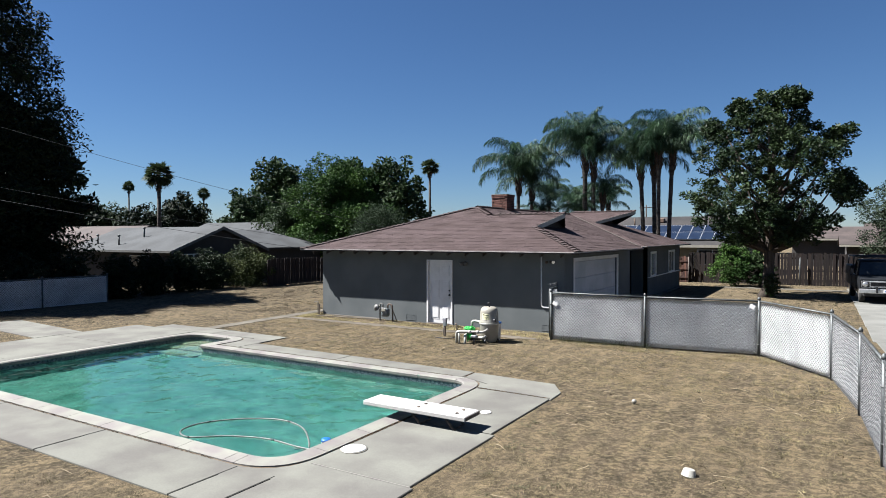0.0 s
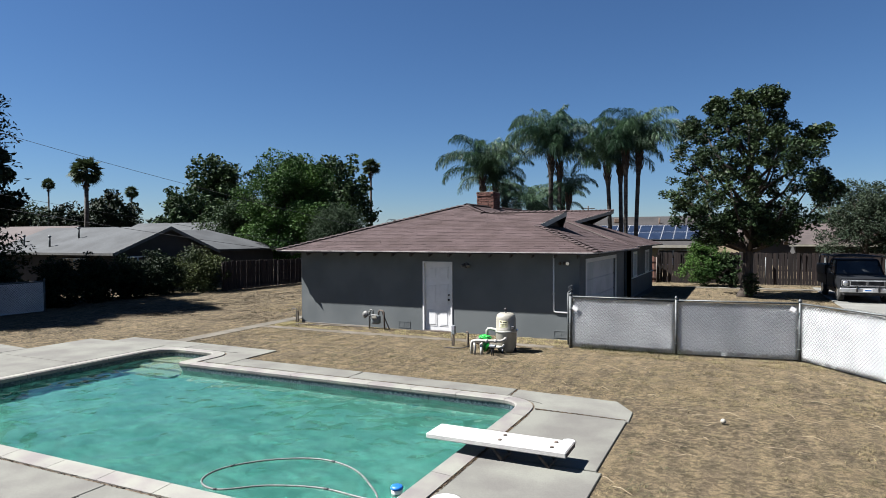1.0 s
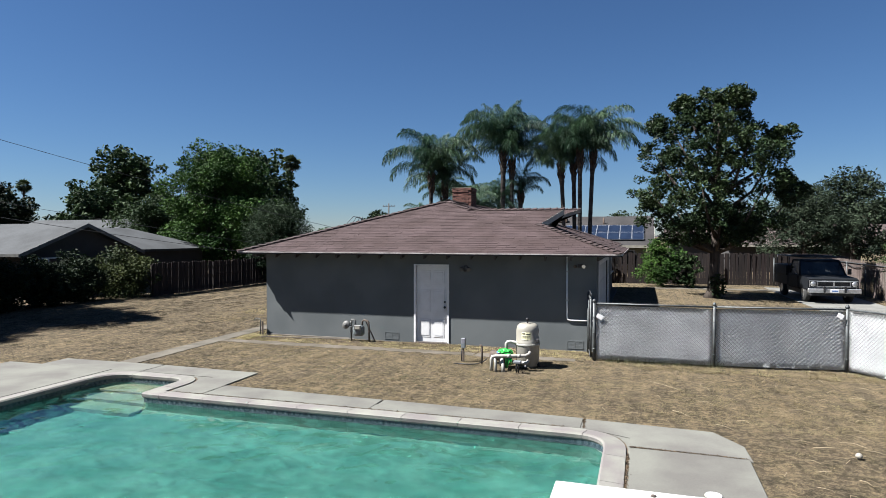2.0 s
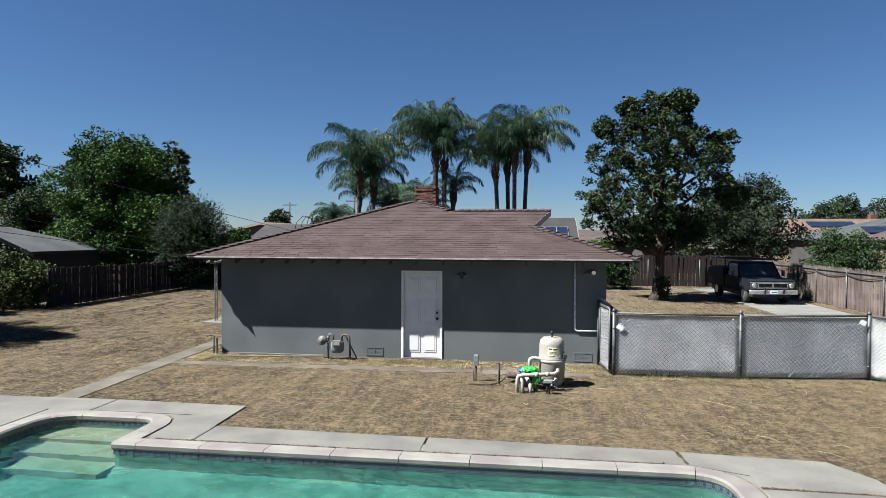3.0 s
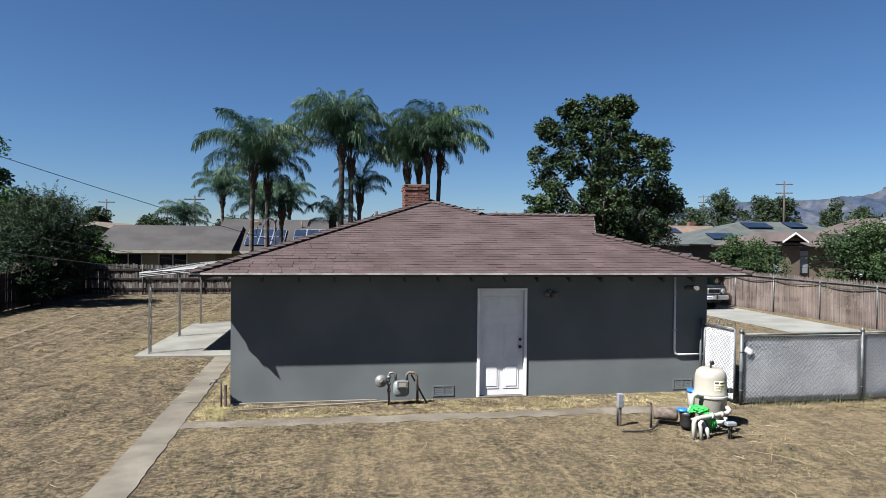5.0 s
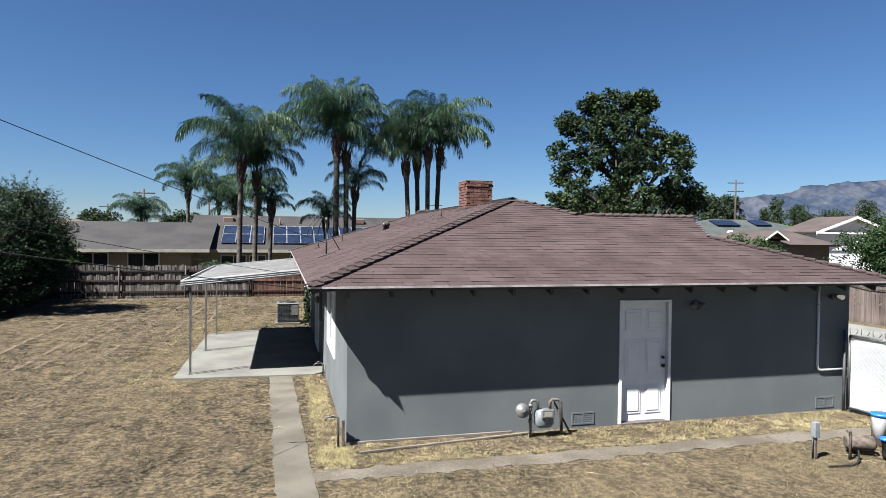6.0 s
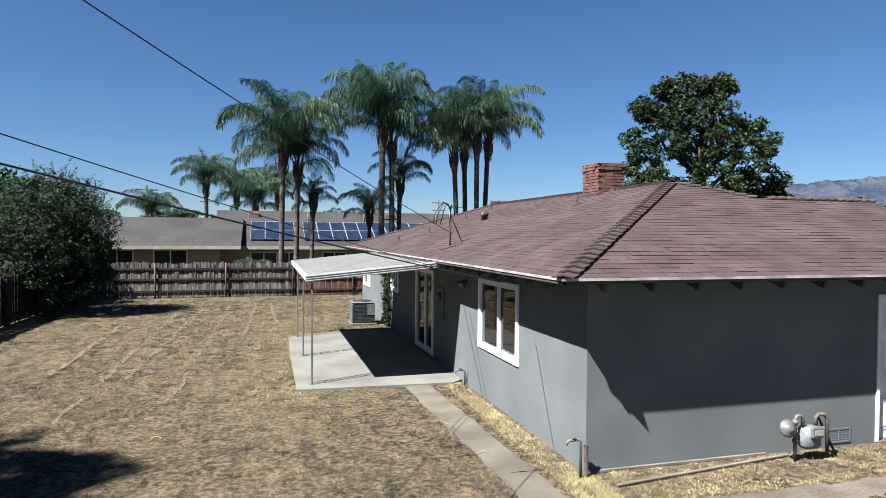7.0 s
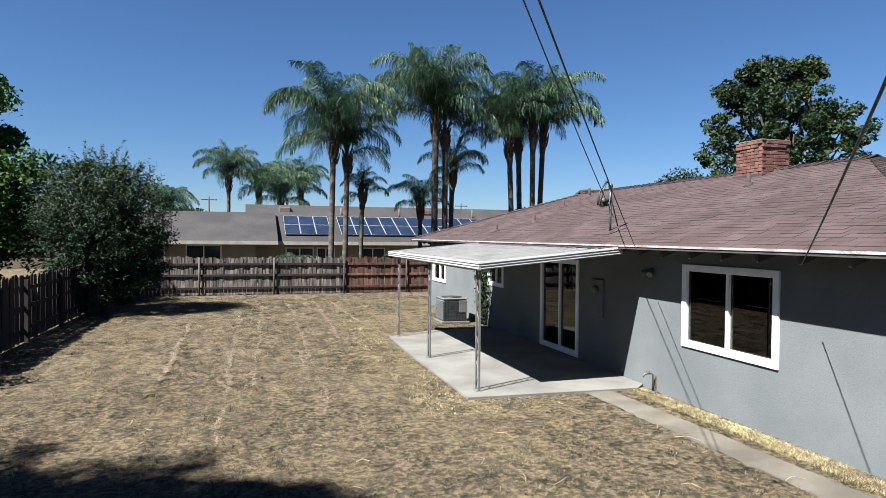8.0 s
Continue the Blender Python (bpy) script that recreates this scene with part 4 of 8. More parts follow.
def frame_ring(outer, inner, y0, y1, m):
    """A rectangular frame in one piece, from the outer to the inner rectangle."""
    bm = B()
    def loop(r, y):
        return [bm.verts.new(m @ Vector(q)) for q in ((r[0], y, r[1]), (r[2], y, r[1]), (r[2], y, r[3]), (r[0], y, r[3]))]
    rings = [loop(outer, y0), loop(inner, y0), loop(inner, y1), loop(outer, y1)]
    for a, b in zip(rings, rings[1:] + rings[:1]):
        for j in range(4):
            bm.faces.new((a[j], a[(j + 1) % 4], b[(j + 1) % 4], b[j]))
    bmesh.ops.recalc_face_normals(bm, faces=bm.faces[:])
    bmesh.ops.bevel(bm, geom=bm.edges[:], offset=0.004, segments=1, affect="EDGES")
    return bm


def window(x, y, deg, width, z0, z1, label, sash=True, room=True):
    """A white vinyl slider: frame, meeting rail, two panes; its middle at (x, y) on the wall, outward along the turned -y."""
    m = pose(x, y, 0, 0, 0, deg)
    w = width / 2
    outer, inner = (-w - 0.065, z0 - 0.065, w + 0.065, z1 + 0.065), (-w + 0.035, z0 + 0.035, w - 0.035, z1 - 0.035)
    ob = part("window", frame_ring(outer, inner, -0.028, 0.09, m), M_VINYL, house, label)
    if sash:
        part("meeting_rail", box(B(), -0.025, 0.0, z0 + 0.03, 0.025, 0.07, z1 - 0.03, 0.003, m=m), M_VINYL, ob)
    for s in (-1, 1):
        xs = (-w + 0.03, -0.02) if s < 0 else (0.02, w - 0.03)
        p = part("pane", box(B(), xs[0], 0.035 + 0.012 * s, z0 + 0.03, xs[1], 0.041 + 0.012 * s, z1 - 0.03, m=m), M_GLASS, ob, "dark reflecting glass")
        p.visible_shadow = False
    return ob


window(XW, 19.805, -90, 1.71, 0.90, 2.01, "white-framed two-pane sliding window")
window(XW, 24.76, -90, 1.60, 0.12, 1.95, "white-framed sliding glass patio door")
window(XW, 28.4, -90, 1.0, 1.2, 1.78, "small white-framed window")
window(XW, 33.7, -90, 1.4, 0.95, 1.75, "white-framed two-pane window")
window(-6.2, 28.4 + 1.225, 90, 0.95, 0.95, 2.0, "white-framed upright window in shade")
window(-6.2, 28.4 + 5.25, 90, 1.3, 0.95, 2.0, "white-framed upright window in shade")
# garage door: four ribbed sections in a pale frame
gd = part("garage_door", box(B(), XE - 0.10, YB + 0.85, 0.0, XE - 0.085, YB + 5.3, 2.03), M_GARAGE, house, "closed white sectional garage door")
for i in range(4):
    part("door_section", box(B(), XE - 0.084, YB + 0.86, 0.01 + i * 0.505, XE - 0.055, YB + 5.29, 0.505 + i * 0.505, 0.012), M_GARAGE, gd)
fr = B()
box(fr, XE - 0.02, YB + 0.74, 0, XE + 0.02, YB + 0.86, 2.03, 0.004)
box(fr, XE - 0.02, YB + 5.29, 0, XE + 0.02, YB + 5.41, 2.03, 0.004)
box(fr, XE - 0.02, YB + 0.74, 2.031, XE + 0.02, YB + 5.41, 2.14, 0.004)
part("door_frame", fr, M_WHITE, gd, "white painted garage door casing")
part("entry_door", box(B(), -7.38, 25.62, 0, -7.33, 26.48, 1.99, 0.004), M_WHITE, house, "white entry door in shade")


# ---- fittings on the walls and roof ----
def flood_light(x, y, z, deg, label):
    m = pose(x, y, z, 0, 0, deg)
    ob = thing("flood_light", x, y, z, label, "lamp")
    part("mount_plate", lathe(B(), [(0.055, 0.0), (0.055, 0.02), (0.03, 0.035)], 14, m @ pose(0, 0, 0, 90)), M_METERPALE, ob)
    for s in (-1, 1):
        q = m @ Matrix.Translation((0.06 * s, -0.05, 0.0)) @ pose(0, 0, 0, 118, 0, 28 * s)
        part("lamp_head", lathe(B(), [(0.02, -0.03), (0.028, 0.0), (0.042, 0.03), (0.055, 0.10), (0.05, 0.105), (0.01, 0.095)], 14, q), M_METERPALE, ob, "twin reflector lamp head")
    part("sensor", box(B(), -0.03, -0.10, -0.10, 0.03, -0.03, -0.05, 0.01, m=m), M_DARKMETAL, ob)
    return ob


flood_light(-8.98, YB, 1.97, 0, "twin-headed grey flood light on the back wall")
flood_light(XW, 21.5, 1.92, -90, "twin-headed flood light on the side wall")
M_LENS = mat("lit_lamp_lens", (0.16, 0.15, 0.13), (0.20, 0.19, 0.16), 3, 40, 0.3, 0)
M_LENS.node_tree.nodes["Principled BSDF"].inputs["Emission Color"].default_value = (1.0, 0.86, 0.62, 1)
M_LENS.node_tree.nodes["Principled BSDF"].inputs["Emission Strength"].default_value = 0.06
ob = thing("corner_flood_light", -6.07, YB, 2.04, "twin flood light near the house corner, one lens shining white", "lamp")
for dx, mt in ((-0.14, M_RUST), (0.06, M_LENS)):
    part("lamp_head", lathe(B(), [(0.02, 0.0), (0.03, 0.04), (0.045, 0.10), (0.04, 0.115), (0.01, 0.12)], 14, Matrix.Translation((-6.10 + dx, YB - 0.03, 2.05)) @ pose(0, 0, 0, 96)), mt, ob)
part("mount_plate", box(B(), -6.19, YB - 0.035, 2.01, -6.0, YB + 0.0, 2.09, 0.006), M_TRIMDARK, ob)
# white conduit on the back wall
ob = thing("wall_conduit", -6.44, YB, 0.73, "thin white conduit bent along the back wall", "pipe")
part("conduit", tube(B(), [(-6.44, YB - 0.02, 2.28), (-6.44, YB - 0.02, 0.80), (-6.42, YB - 0.02, 0.75), (-6.37, YB - 0.02, 0.73), (-5.79, YB - 0.02, 0.73)], 0.021, 8), M_WHITE, ob)
for z in (1.9, 1.2):
    part("clip", box(B(), -6.475, YB - 0.04, z, -6.405, YB, z + 0.03, 0.003), M_PVC, ob)
# crawl-space vents
for vx in (-11.02, -6.25):
    ob = thing("crawl_vent", vx, YB, 0.14, "painted metal crawl-space vent low in the wall", "vent", "vents in the back wall")
    fr = B()
    for a, b, c, d in ((-0.20, 0.04, 0.20, 0.065), (-0.20, 0.215, 0.20, 0.24), (-0.20, 0.066, -0.175, 0.214), (0.175, 0.066, 0.20, 0.214), (-0.012, 0.066, 0.012, 0.214)):
        box(fr, vx + a, YB - 0.009, b, vx + c, YB, d)
    part("frame", fr, M_STUCCO, ob)
    part("backing", box(B(), vx - 0.176, YB - 0.0035, 0.064, vx + 0.176, YB - 0.001, 0.216), M_STUCCO, ob)
    for i in range(4):
        part("slat", box(B(), vx - 0.174, YB - 0.005, 0.08 + i * 0.034, vx + 0.174, YB - 0.002, 0.094 + i * 0.034), M_STUCCO, ob)
# sill board lying at the foot of the wall
ob = thing("base_board", -13.4, YB, 0, "weathered pale board along the foot of the wall", "board")
part("board", box(B(), XW + 0.05, YB - 0.05, -0.01, -12.25, YB - 0.015, 0.028, 0.006), M_OLDBOARD, ob)
ob = thing("loose_batten", -13.6, YB - 0.3, 0, "long weathered batten lying in the dry grass", "board")
part("batten", box(B(), -1.35, -0.018, 0.0, 1.35, 0.018, 0.022, 0.004), M_OLDBOARD, ob, at=pose(-13.35, YB - 0.32, 0.008, 0, 0, 7), local=False)


def gas_meter():
    x, y = -11.95, YB - 0.30
    ob = thing("gas_meter", x, y, 0, "blue-grey gas meter with pipes and round regulator", "meter")
    bm = box(B(), x - 0.02, y - 0.10, 0.14, x + 0.26, y + 0.10, 0.42, 0.05)
    part("meter_body", bm, M_METERGREY, ob, "blue-grey cast meter body", True)
    part("meter_index", box(B(), x + 0.03, y - 0.14, 0.30, x + 0.24, y - 0.095, 0.44, 0.015), M_METERPALE, ob, "pale index box")
    part("dial_plate", box(B(), x + 0.07, y - 0.144, 0.335, x + 0.20, y - 0.139, 0.405), M_CREAM, ob)
    part("inlet_pipe", tube(B(), [(x - 0.10, y, -0.05), (x - 0.10, y, 0.52), (x - 0.08, y, 0.56), (x - 0.02, y, 0.56), (x + 0.02, y, 0.53), (x + 0.02, y, 0.42)], 0.022, 9), M_METERPALE, ob)
    part("outlet_pipe", tube(B(), [(x + 0.22, y, 0.42), (x + 0.22, y, 0.52), (x + 0.26, y, 0.56), (x + 0.36, y, 0.55), (x + 0.40, y, 0.50), (x + 0.42, y, -0.05)], 0.024, 9), M_RUST, ob, "rusty outlet pipe")
    q = Matrix.Translation((x - 0.24, y - 0.02, 0.42)) @ pose(0, 0, 0, 72, -20, 0)
    part("regulator", lathe(B(), [(0.02, -0.07), (0.05, -0.05), (0.06, -0.015), (0.108, -0.01), (0.112, 0.012), (0.09, 0.03), (0.05, 0.05), (0.03, 0.075)], 20, q), M_METERPALE, ob, "round pale pressure regulator")
    part("regulator_pipe", tube(B(), [(x - 0.24, y, 0.40), (x - 0.10, y, 0.40)], 0.02, 8), M_METERPALE, ob)
    part("brace", tube(B(), [(x + 0.30, y + 0.05, 0.52), (x + 0.58, y + 0.02, 0.0)], 0.016, 7), M_RUST, ob)
    for i in range(3):
        part("fitting", lathe(B(), [(0.034, 0.0), (0.034, 0.05)], 8, Matrix.Translation((x - 0.10, y, 0.22 + i * 0.12))), M_METERPALE, ob)


gas_meter()


def hose_tap(x, y, h, label):
    ob = thing("garden_tap", x, y, 0, label, "tap")
    part("riser", tube(B(), [(x, y, -0.05), (x, y, h), (x - 0.03, y, h + 0.02), (x - 0.16, y, h + 0.02), (x - 0.19, y, h - 0.03)], 0.016, 8), M_METERPALE, ob)
    part("stake", box(B(), x + 0.05, y - 0.02, -0.05, x + 0.09, y + 0.02, h * 0.9, 0.004), M_RUST, ob)
    part("handle", lathe(B(), [(0.03, 0), (0.03, 0.012)], 8, Matrix.Translation((x - 0.10, y, h + 0.05))), M_RUST, ob)


hose_tap(-14.95, YB - 0.12, 0.42, "old galvanised garden tap at the house corner")
hose_tap(XW - 0.06, 21.35, 0.26, "short garden tap beside the patio")
# electric meter panel beside the patio door
ob = thing("electric_meter", XW, 23.1, 1.35, "grey electric meter box painted like the wall", "meter")
part("meter_box", box(B(), XW - 0.05, 22.95, 0.98, XW, 23.35, 1.68, 0.01), M_STUCCO, ob)
part("meter_glass", lathe(B(), [(0.085, 0), (0.085, 0.05), (0.07, 0.09), (0.01, 0.10)], 18, Matrix.Translation((XW - 0.05, 23.15, 1.48)) @ pose(0, 0, 0, 0, -90)), M_METERPALE, ob, "round clear meter dome", True)
# chimney of single bricks
def chimney():
    x0, x1, y0, y1 = -11.20, -10.50, 23.02, 23.74
    ob = part("chimney", box(B(), x0 + 0.02, y0 + 0.02, 3.4, x1 - 0.02, y1 - 0.02, 4.47), M_MORTAR, house, "red brick chimney with pale mortar")
    bk = box(B(), -0.096, -0.05, -0.031, 0.096, 0.05, 0.031, 0.006)
    me = bpy.data.meshes.new("brick")
    bk.to_mesh(me), bk.free()
    me.materials.append(M_BRICK)
    rng = random.Random(5)
    for c in range(15):
        z = 3.45 + c * 0.0705
        top = 0.02 if c > 12 else 0.0
        for sx, sy, ln, deg in ((x0, y0, x1 - x0, 0), (x1, y0, y1 - y0, 90), (x1, y1, x1 - x0, 180), (x0, y1, y1 - y0, 270)):
            m = pose(sx, sy, z, 0, 0, deg)
            n = 3
            off = 0.0 if c % 2 else 0.10
            run = (ln - 0.10) / 3
            for i in range(n):
                u = off + (i + 0.5) * run
                part("brick", me, None, ob, at=m @ Matrix.Translation((u, 0.047 - top + rng.uniform(-0.005, 0.005), rng.uniform(-0.002, 0.002))) @ pose(0, 0, 0, 0, 0, rng.uniform(-0.8, 0.8)))
    part("cap", box(B(), x0 - 0.01, y0 - 0.01, 4.47, x1 + 0.01, y1 + 0.01, 4.50, 0.01), M_PATH, ob)
    fl = B()
    box(fl, x0 - 0.05, y0 - 0.05, 3.55, x1 + 0.05, y1 + 0.05, 3.80, 0.01)
    part("flashing", fl, M_CAP, ob)


chimney()


def roof_pipe(x, y, h, r=0.035):
    z = (zw(x) if x < MX else ze(x))
    ob = thing("vent_pipe", x, y, z, "brown painted roof vent pipe", "vent", "vent pipes on the roof")
    part("pipe", tube(B(), [(x, y, z - 0.1), (x, y, z + h)], r, 10), M_CAP, ob)
    part("boot", lathe(B(), [(r * 3.0, -0.03), (r * 2.2, 0.02), (r * 1.1, 0.07)], 12, Matrix.Translation((x, y, z))), M_CAP, ob)


for x, y, h in ((-13.9, 28.0, 0.22), (-12.4, 29.2, 0.2), (-11.45, 29.4, 0.28), (-12.0, 22.5, 0.22), (-14.6, 28.9, 0.2)):
    roof_pipe(x, y, h)
ob = thing("turbine_vent", -12.7, 26.5, zw(-12.7), "small hooded roof vent with dark mouth", "vent")
part("hood", lathe(B(), [(0.10, -0.05), (0.09, 0.10), (0.12, 0.13), (0.10, 0.2), (0.02, 0.24)], 14, Matrix.Translation((-12.7, 26.5, zw(-12.7)))), M_CAP, ob)
part("mouth", lathe(B(), [(0.05, 0), (0.055, 0.08), (0.01, 0.07)], 12, Matrix.Translation((-12.76, 26.42, zw(-12.7) + 0.13)) @ pose(0, 0, 0, 80, 0, -30)), M_DARKMETAL, ob)
# service mast and overhead lines
mx, my = -14.72, 22.95
ob = thing("service_mast", mx, my, zw(mx), "galvanised service mast on the roof", "mast")
part("mast_pipe", tube(B(), [(mx, my, zw(mx) - 0.1), (mx, my, 3.42)], 0.022, 10), M_GALV, ob)
part("weather_head", lathe(B(), [(0.03, 0.0), (0.045, 0.05), (0.035, 0.09), (0.01, 0.11)], 12, Matrix.Translation((mx, my, 3.37))), M_GALV, ob)
part("stay", tube(B(), [(mx, my, 3.25), (mx + 0.35, my + 0.3, zw(mx + 0.35))], 0.012, 6), M_GALV, ob)
part("flashing", box(B(), mx - 0.22, my - 0.25, -0.006, mx + 0.22, my + 0.25, 0.012, 0.004, m=Matrix.Translation((mx, my, zw(mx) + 0.015)) @ pose(0, 0, 0, 0, -math.degrees(math.atan(PITCH))) @ Matrix.Translation((-mx, -my, 0))), M_CAP, ob)
for k, w in enumerate(((0.0, 0.0), (0.07, 0.03), (-0.06, -0.05))):
    part("drip_loop", tube(B(), [(mx + w[0] * 0.3, my, 3.42), (mx - 0.16 + w[0], my - 0.1 + w[1] * 3, 3.50), (mx - 0.30 + w[0] * 2, my - 0.12 + w[1] * 4, 3.28), (mx - 0.34 + w[0] * 2, my - 0.1 + w[1] * 5, 3.05)], 0.012, 6), M_CABLE, ob)


# ---- trees ----
def frond_mesh(seed, length, start, bend, pairs, leaf, width=0.024):
    """An arching feather leaf that leaves the trunk at the angle start and bends over by bend degrees; leaflets hang from its rib."""
    rng = np.random.default_rng(seed)
    n = 16
    s = np.linspace(0, 1, n)
    ang = np.radians(start - bend * s ** 1.5)
    step = length / (n - 1)
    rx = np.concatenate([[0], np.cumsum(np.cos(ang[:-1]) * step)])
    rz = np.concatenate([[0], np.cumsum(np.sin(ang[:-1]) * step)])
    ry = 0.12 * length * s ** 2 * rng.uniform(-1, 1)
    verts, faces = [], []
    for i in range(n):
        w = 0.032 * (1 - 0.85 * s[i])
        verts += [(rx[i], ry[i] - w, rz[i]), (rx[i], ry[i] + w, rz[i]), (rx[i], ry[i], rz[i] - w * 1.2)]
        if i:
            a, b = 3 * (i - 1), 3 * i
            faces += [(a, a + 1, b + 1, b), (a + 1, a + 2, b + 2, b + 1), (a + 2, a, b, b + 2)]
    for i in range(pairs):
        f = 0.14 + 0.86 * (i + rng.uniform(0, 0.6)) / pairs
        x, y, z, al = np.interp(f, s, rx), np.interp(f, s, ry), np.interp(f, s, rz), np.interp(f, s, ang)
        size = leaf * (math.sin(math.pi * min(1, 0.24 + f * 0.68)) ** 0.8) * rng.uniform(0.85, 1.1)
        along = np.array([math.cos(al), 0, math.sin(al)])
        above = np.array([-math.sin(al), 0, math.cos(al)])
        for side in (-1, 1):
            d1 = along * rng.uniform(0.35, 0.8) + np.array([0, side * rng.uniform(0.35, 1.0), 0]) + above * rng.uniform(-0.35, 0.75)
            d1 /= np.linalg.norm(d1)
            d2 = d1 * 0.75 + np.array([0, 0, -1.0]) * rng.uniform(0.5, 1.1)
            d2 /= np.linalg.norm(d2)
            d3 = d2 * 0.45 + np.array([0, 0, -1.0]) * rng.uniform(0.8, 1.5)
            d3 /= np.linalg.norm(d3)
            p0 = np.array([x, y, z])
            p1 = p0 + d1 * size * 0.32
            p2 = p1 + d2 * size * 0.34
            p3 = p2 + d3 * size * 0.40
            wv = np.cross(d2, np.array([0, side, 0.4]) + 0.35 * rng.normal(size=3))
            wv = wv / (np.linalg.norm(wv) + 1e-6) * width * 0.5
            k = len(verts)
            verts += [tuple(p0 - wv * 0.5), tuple(p0 + wv * 0.5), tuple(p1 + wv), tuple(p1 - wv), tuple(p2 + wv * 0.9), tuple(p2 - wv * 0.9), tuple(p3)]
            faces += [(k, k + 1, k + 2, k + 3), (k + 3, k + 2, k + 4, k + 5), (k + 5, k + 4, k + 6)]
    me = mesh_of("frond", verts, faces)
    me.materials.append(M_PALMLEAF)
    return me


FRONDS = [[frond_mesh(1, 3.5, 94, 80, 104, 0.80), frond_mesh(2, 3.8, 90, 106, 108, 0.86), frond_mesh(11, 3.4, 92, 58, 100, 0.76)],
          [frond_mesh(3, 4.4, 88, 144, 120, 0.98), frond_mesh(4, 4.4, 84, 150, 120, 1.0), frond_mesh(12, 4.3, 86, 134, 116, 0.96)],
          [frond_mesh(5, 4.3, 76, 150, 120, 1.04), frond_mesh(6, 4.1, 70, 142, 116, 1.02), frond_mesh(13, 4.3, 73, 156, 116, 1.02)],
          [frond_mesh(7, 3.6, 52, 140, 104, 0.98), frond_mesh(8, 3.4, 40, 124, 100, 0.94), frond_mesh(14, 3.2, 26, 112, 96, 0.88)]]


def queen_palm(x, y, top, seed, lean=(0.0, 0.0), size=1.0, fronds=25, r=0.16, label="tall queen palm with drooping feather fronds"):
    """A queen palm: ringed trunk, a swollen sheath of old leaf bases and arching fronds as parts."""
    rng = random.Random(seed)
    ob = thing("queen_palm", x, y, 0, label, "palm tree", "palms behind the front fence")
    bx, by = x - lean[0], y - lean[1]
    pts, rad = [], []
    for i in range(25):
        s = i / 24
        pts.append((bx + lean[0] * s ** 1.5, by + lean[1] * s ** 1.5, -0.1 + (top + 0.1) * s))
        rad.append(r * (1.35 - 0.5 * min(1, s * 4) if s < 0.25 else 0.85 + 0.06 * (i % 2) + (0.25 if s > 0.86 else 0)))
    part("trunk", tube(B(), pts, rad, 10), M_PALMBARK, ob, "ringed grey-brown palm trunk")
    bm = B()
    for i in range(22):
        a, h = i * 2.4, top - 1.0 * size + i * 0.05 * size
        c = Vector((x, y, h))
        d = Vector((math.cos(a), math.sin(a), 0))
        tube(bm, [c + d * r * 0.9, c + d * r * 1.5 + Vector((0, 0, 0.25)), c + d * r * 1.9 + Vector((0, 0, 0.48))], [0.05, 0.04, 0.012], 5)
    part("leaf_sheath", bm, M_BOOT, ob, "ragged brown old leaf bases")
    for i in range(fronds):
        u = (i + 0.5) / fronds
        tier = 0 if u < 0.2 else 1 if u < 0.5 else 2 if u < 0.82 else 3
        k = size * rng.uniform(0.86, 1.1)
        m = Matrix.Translation((x, y, top - 0.1 + 0.25 * (1 - u))) @ pose(0, 0, 0, rng.uniform(-8, 8), rng.uniform(-7, 7), i * 137.5 + rng.uniform(-16, 16)) @ Matrix.Scale(k, 4)
        part("frond", FRONDS[tier][rng.randrange(3)], None, ob, at=m)
    return ob


queen_palm(-17.72, 40.1, 6.55, 1, (0.1, 0.0), 1.0, 23, 0.14)
queen_palm(-17.02, 40.8, 6.05, 2, (0.1, 0.0), 0.84, 19, 0.14)
queen_palm(-13.05, 40.4, 8.0, 3, (0.05, 0.0), 1.06, 26, 0.17)
queen_palm(-12.55, 40.6, 7.4, 4, (0.0, 0.1), 0.90, 19, 0.15)
queen_palm(-9.45, 40.4, 7.0, 5, (-0.25, 0.0), 0.86, 18, 0.14)
queen_palm(-8.75, 40.9, 7.2, 6, (-0.1, 0.1), 0.76, 17, 0.14)
queen_palm(-8.30, 40.2, 7.75, 7, (0.0, 0.0), 0.86, 19, 0.14)
queen_palm(-7.55, 40.6, 7.8, 8, (0.25, 0.0), 0.94, 22, 0.14)
queen_palm(-16.3, 41.0, 4.3, 9, (0.1, 0), 0.40, 15, 0.12, "small young queen palm")
queen_palm(-13.55, 41.2, 3.75, 10, (0.0, 0), 0.52, 14, 0.11, "small young queen palm")
queen_palm(-12.05, 41.0, 5.35, 11, (0.1, 0), 0.56, 15, 0.13, "small young queen palm")
for px, py, pt, sd in ((-22.6, 58.0, 6.2, 12), (-20.6, 60.0, 5.6, 13), (-17.6, 61.0, 5.8, 14), (-19.2, 57.0, 4.7, 15), (-27.5, 66, 4.0, 16)):
    queen_palm(px, py, pt, sd, (0, 0), 0.8, 22, 0.14, "distant queen palm behind the neighbour's roof")


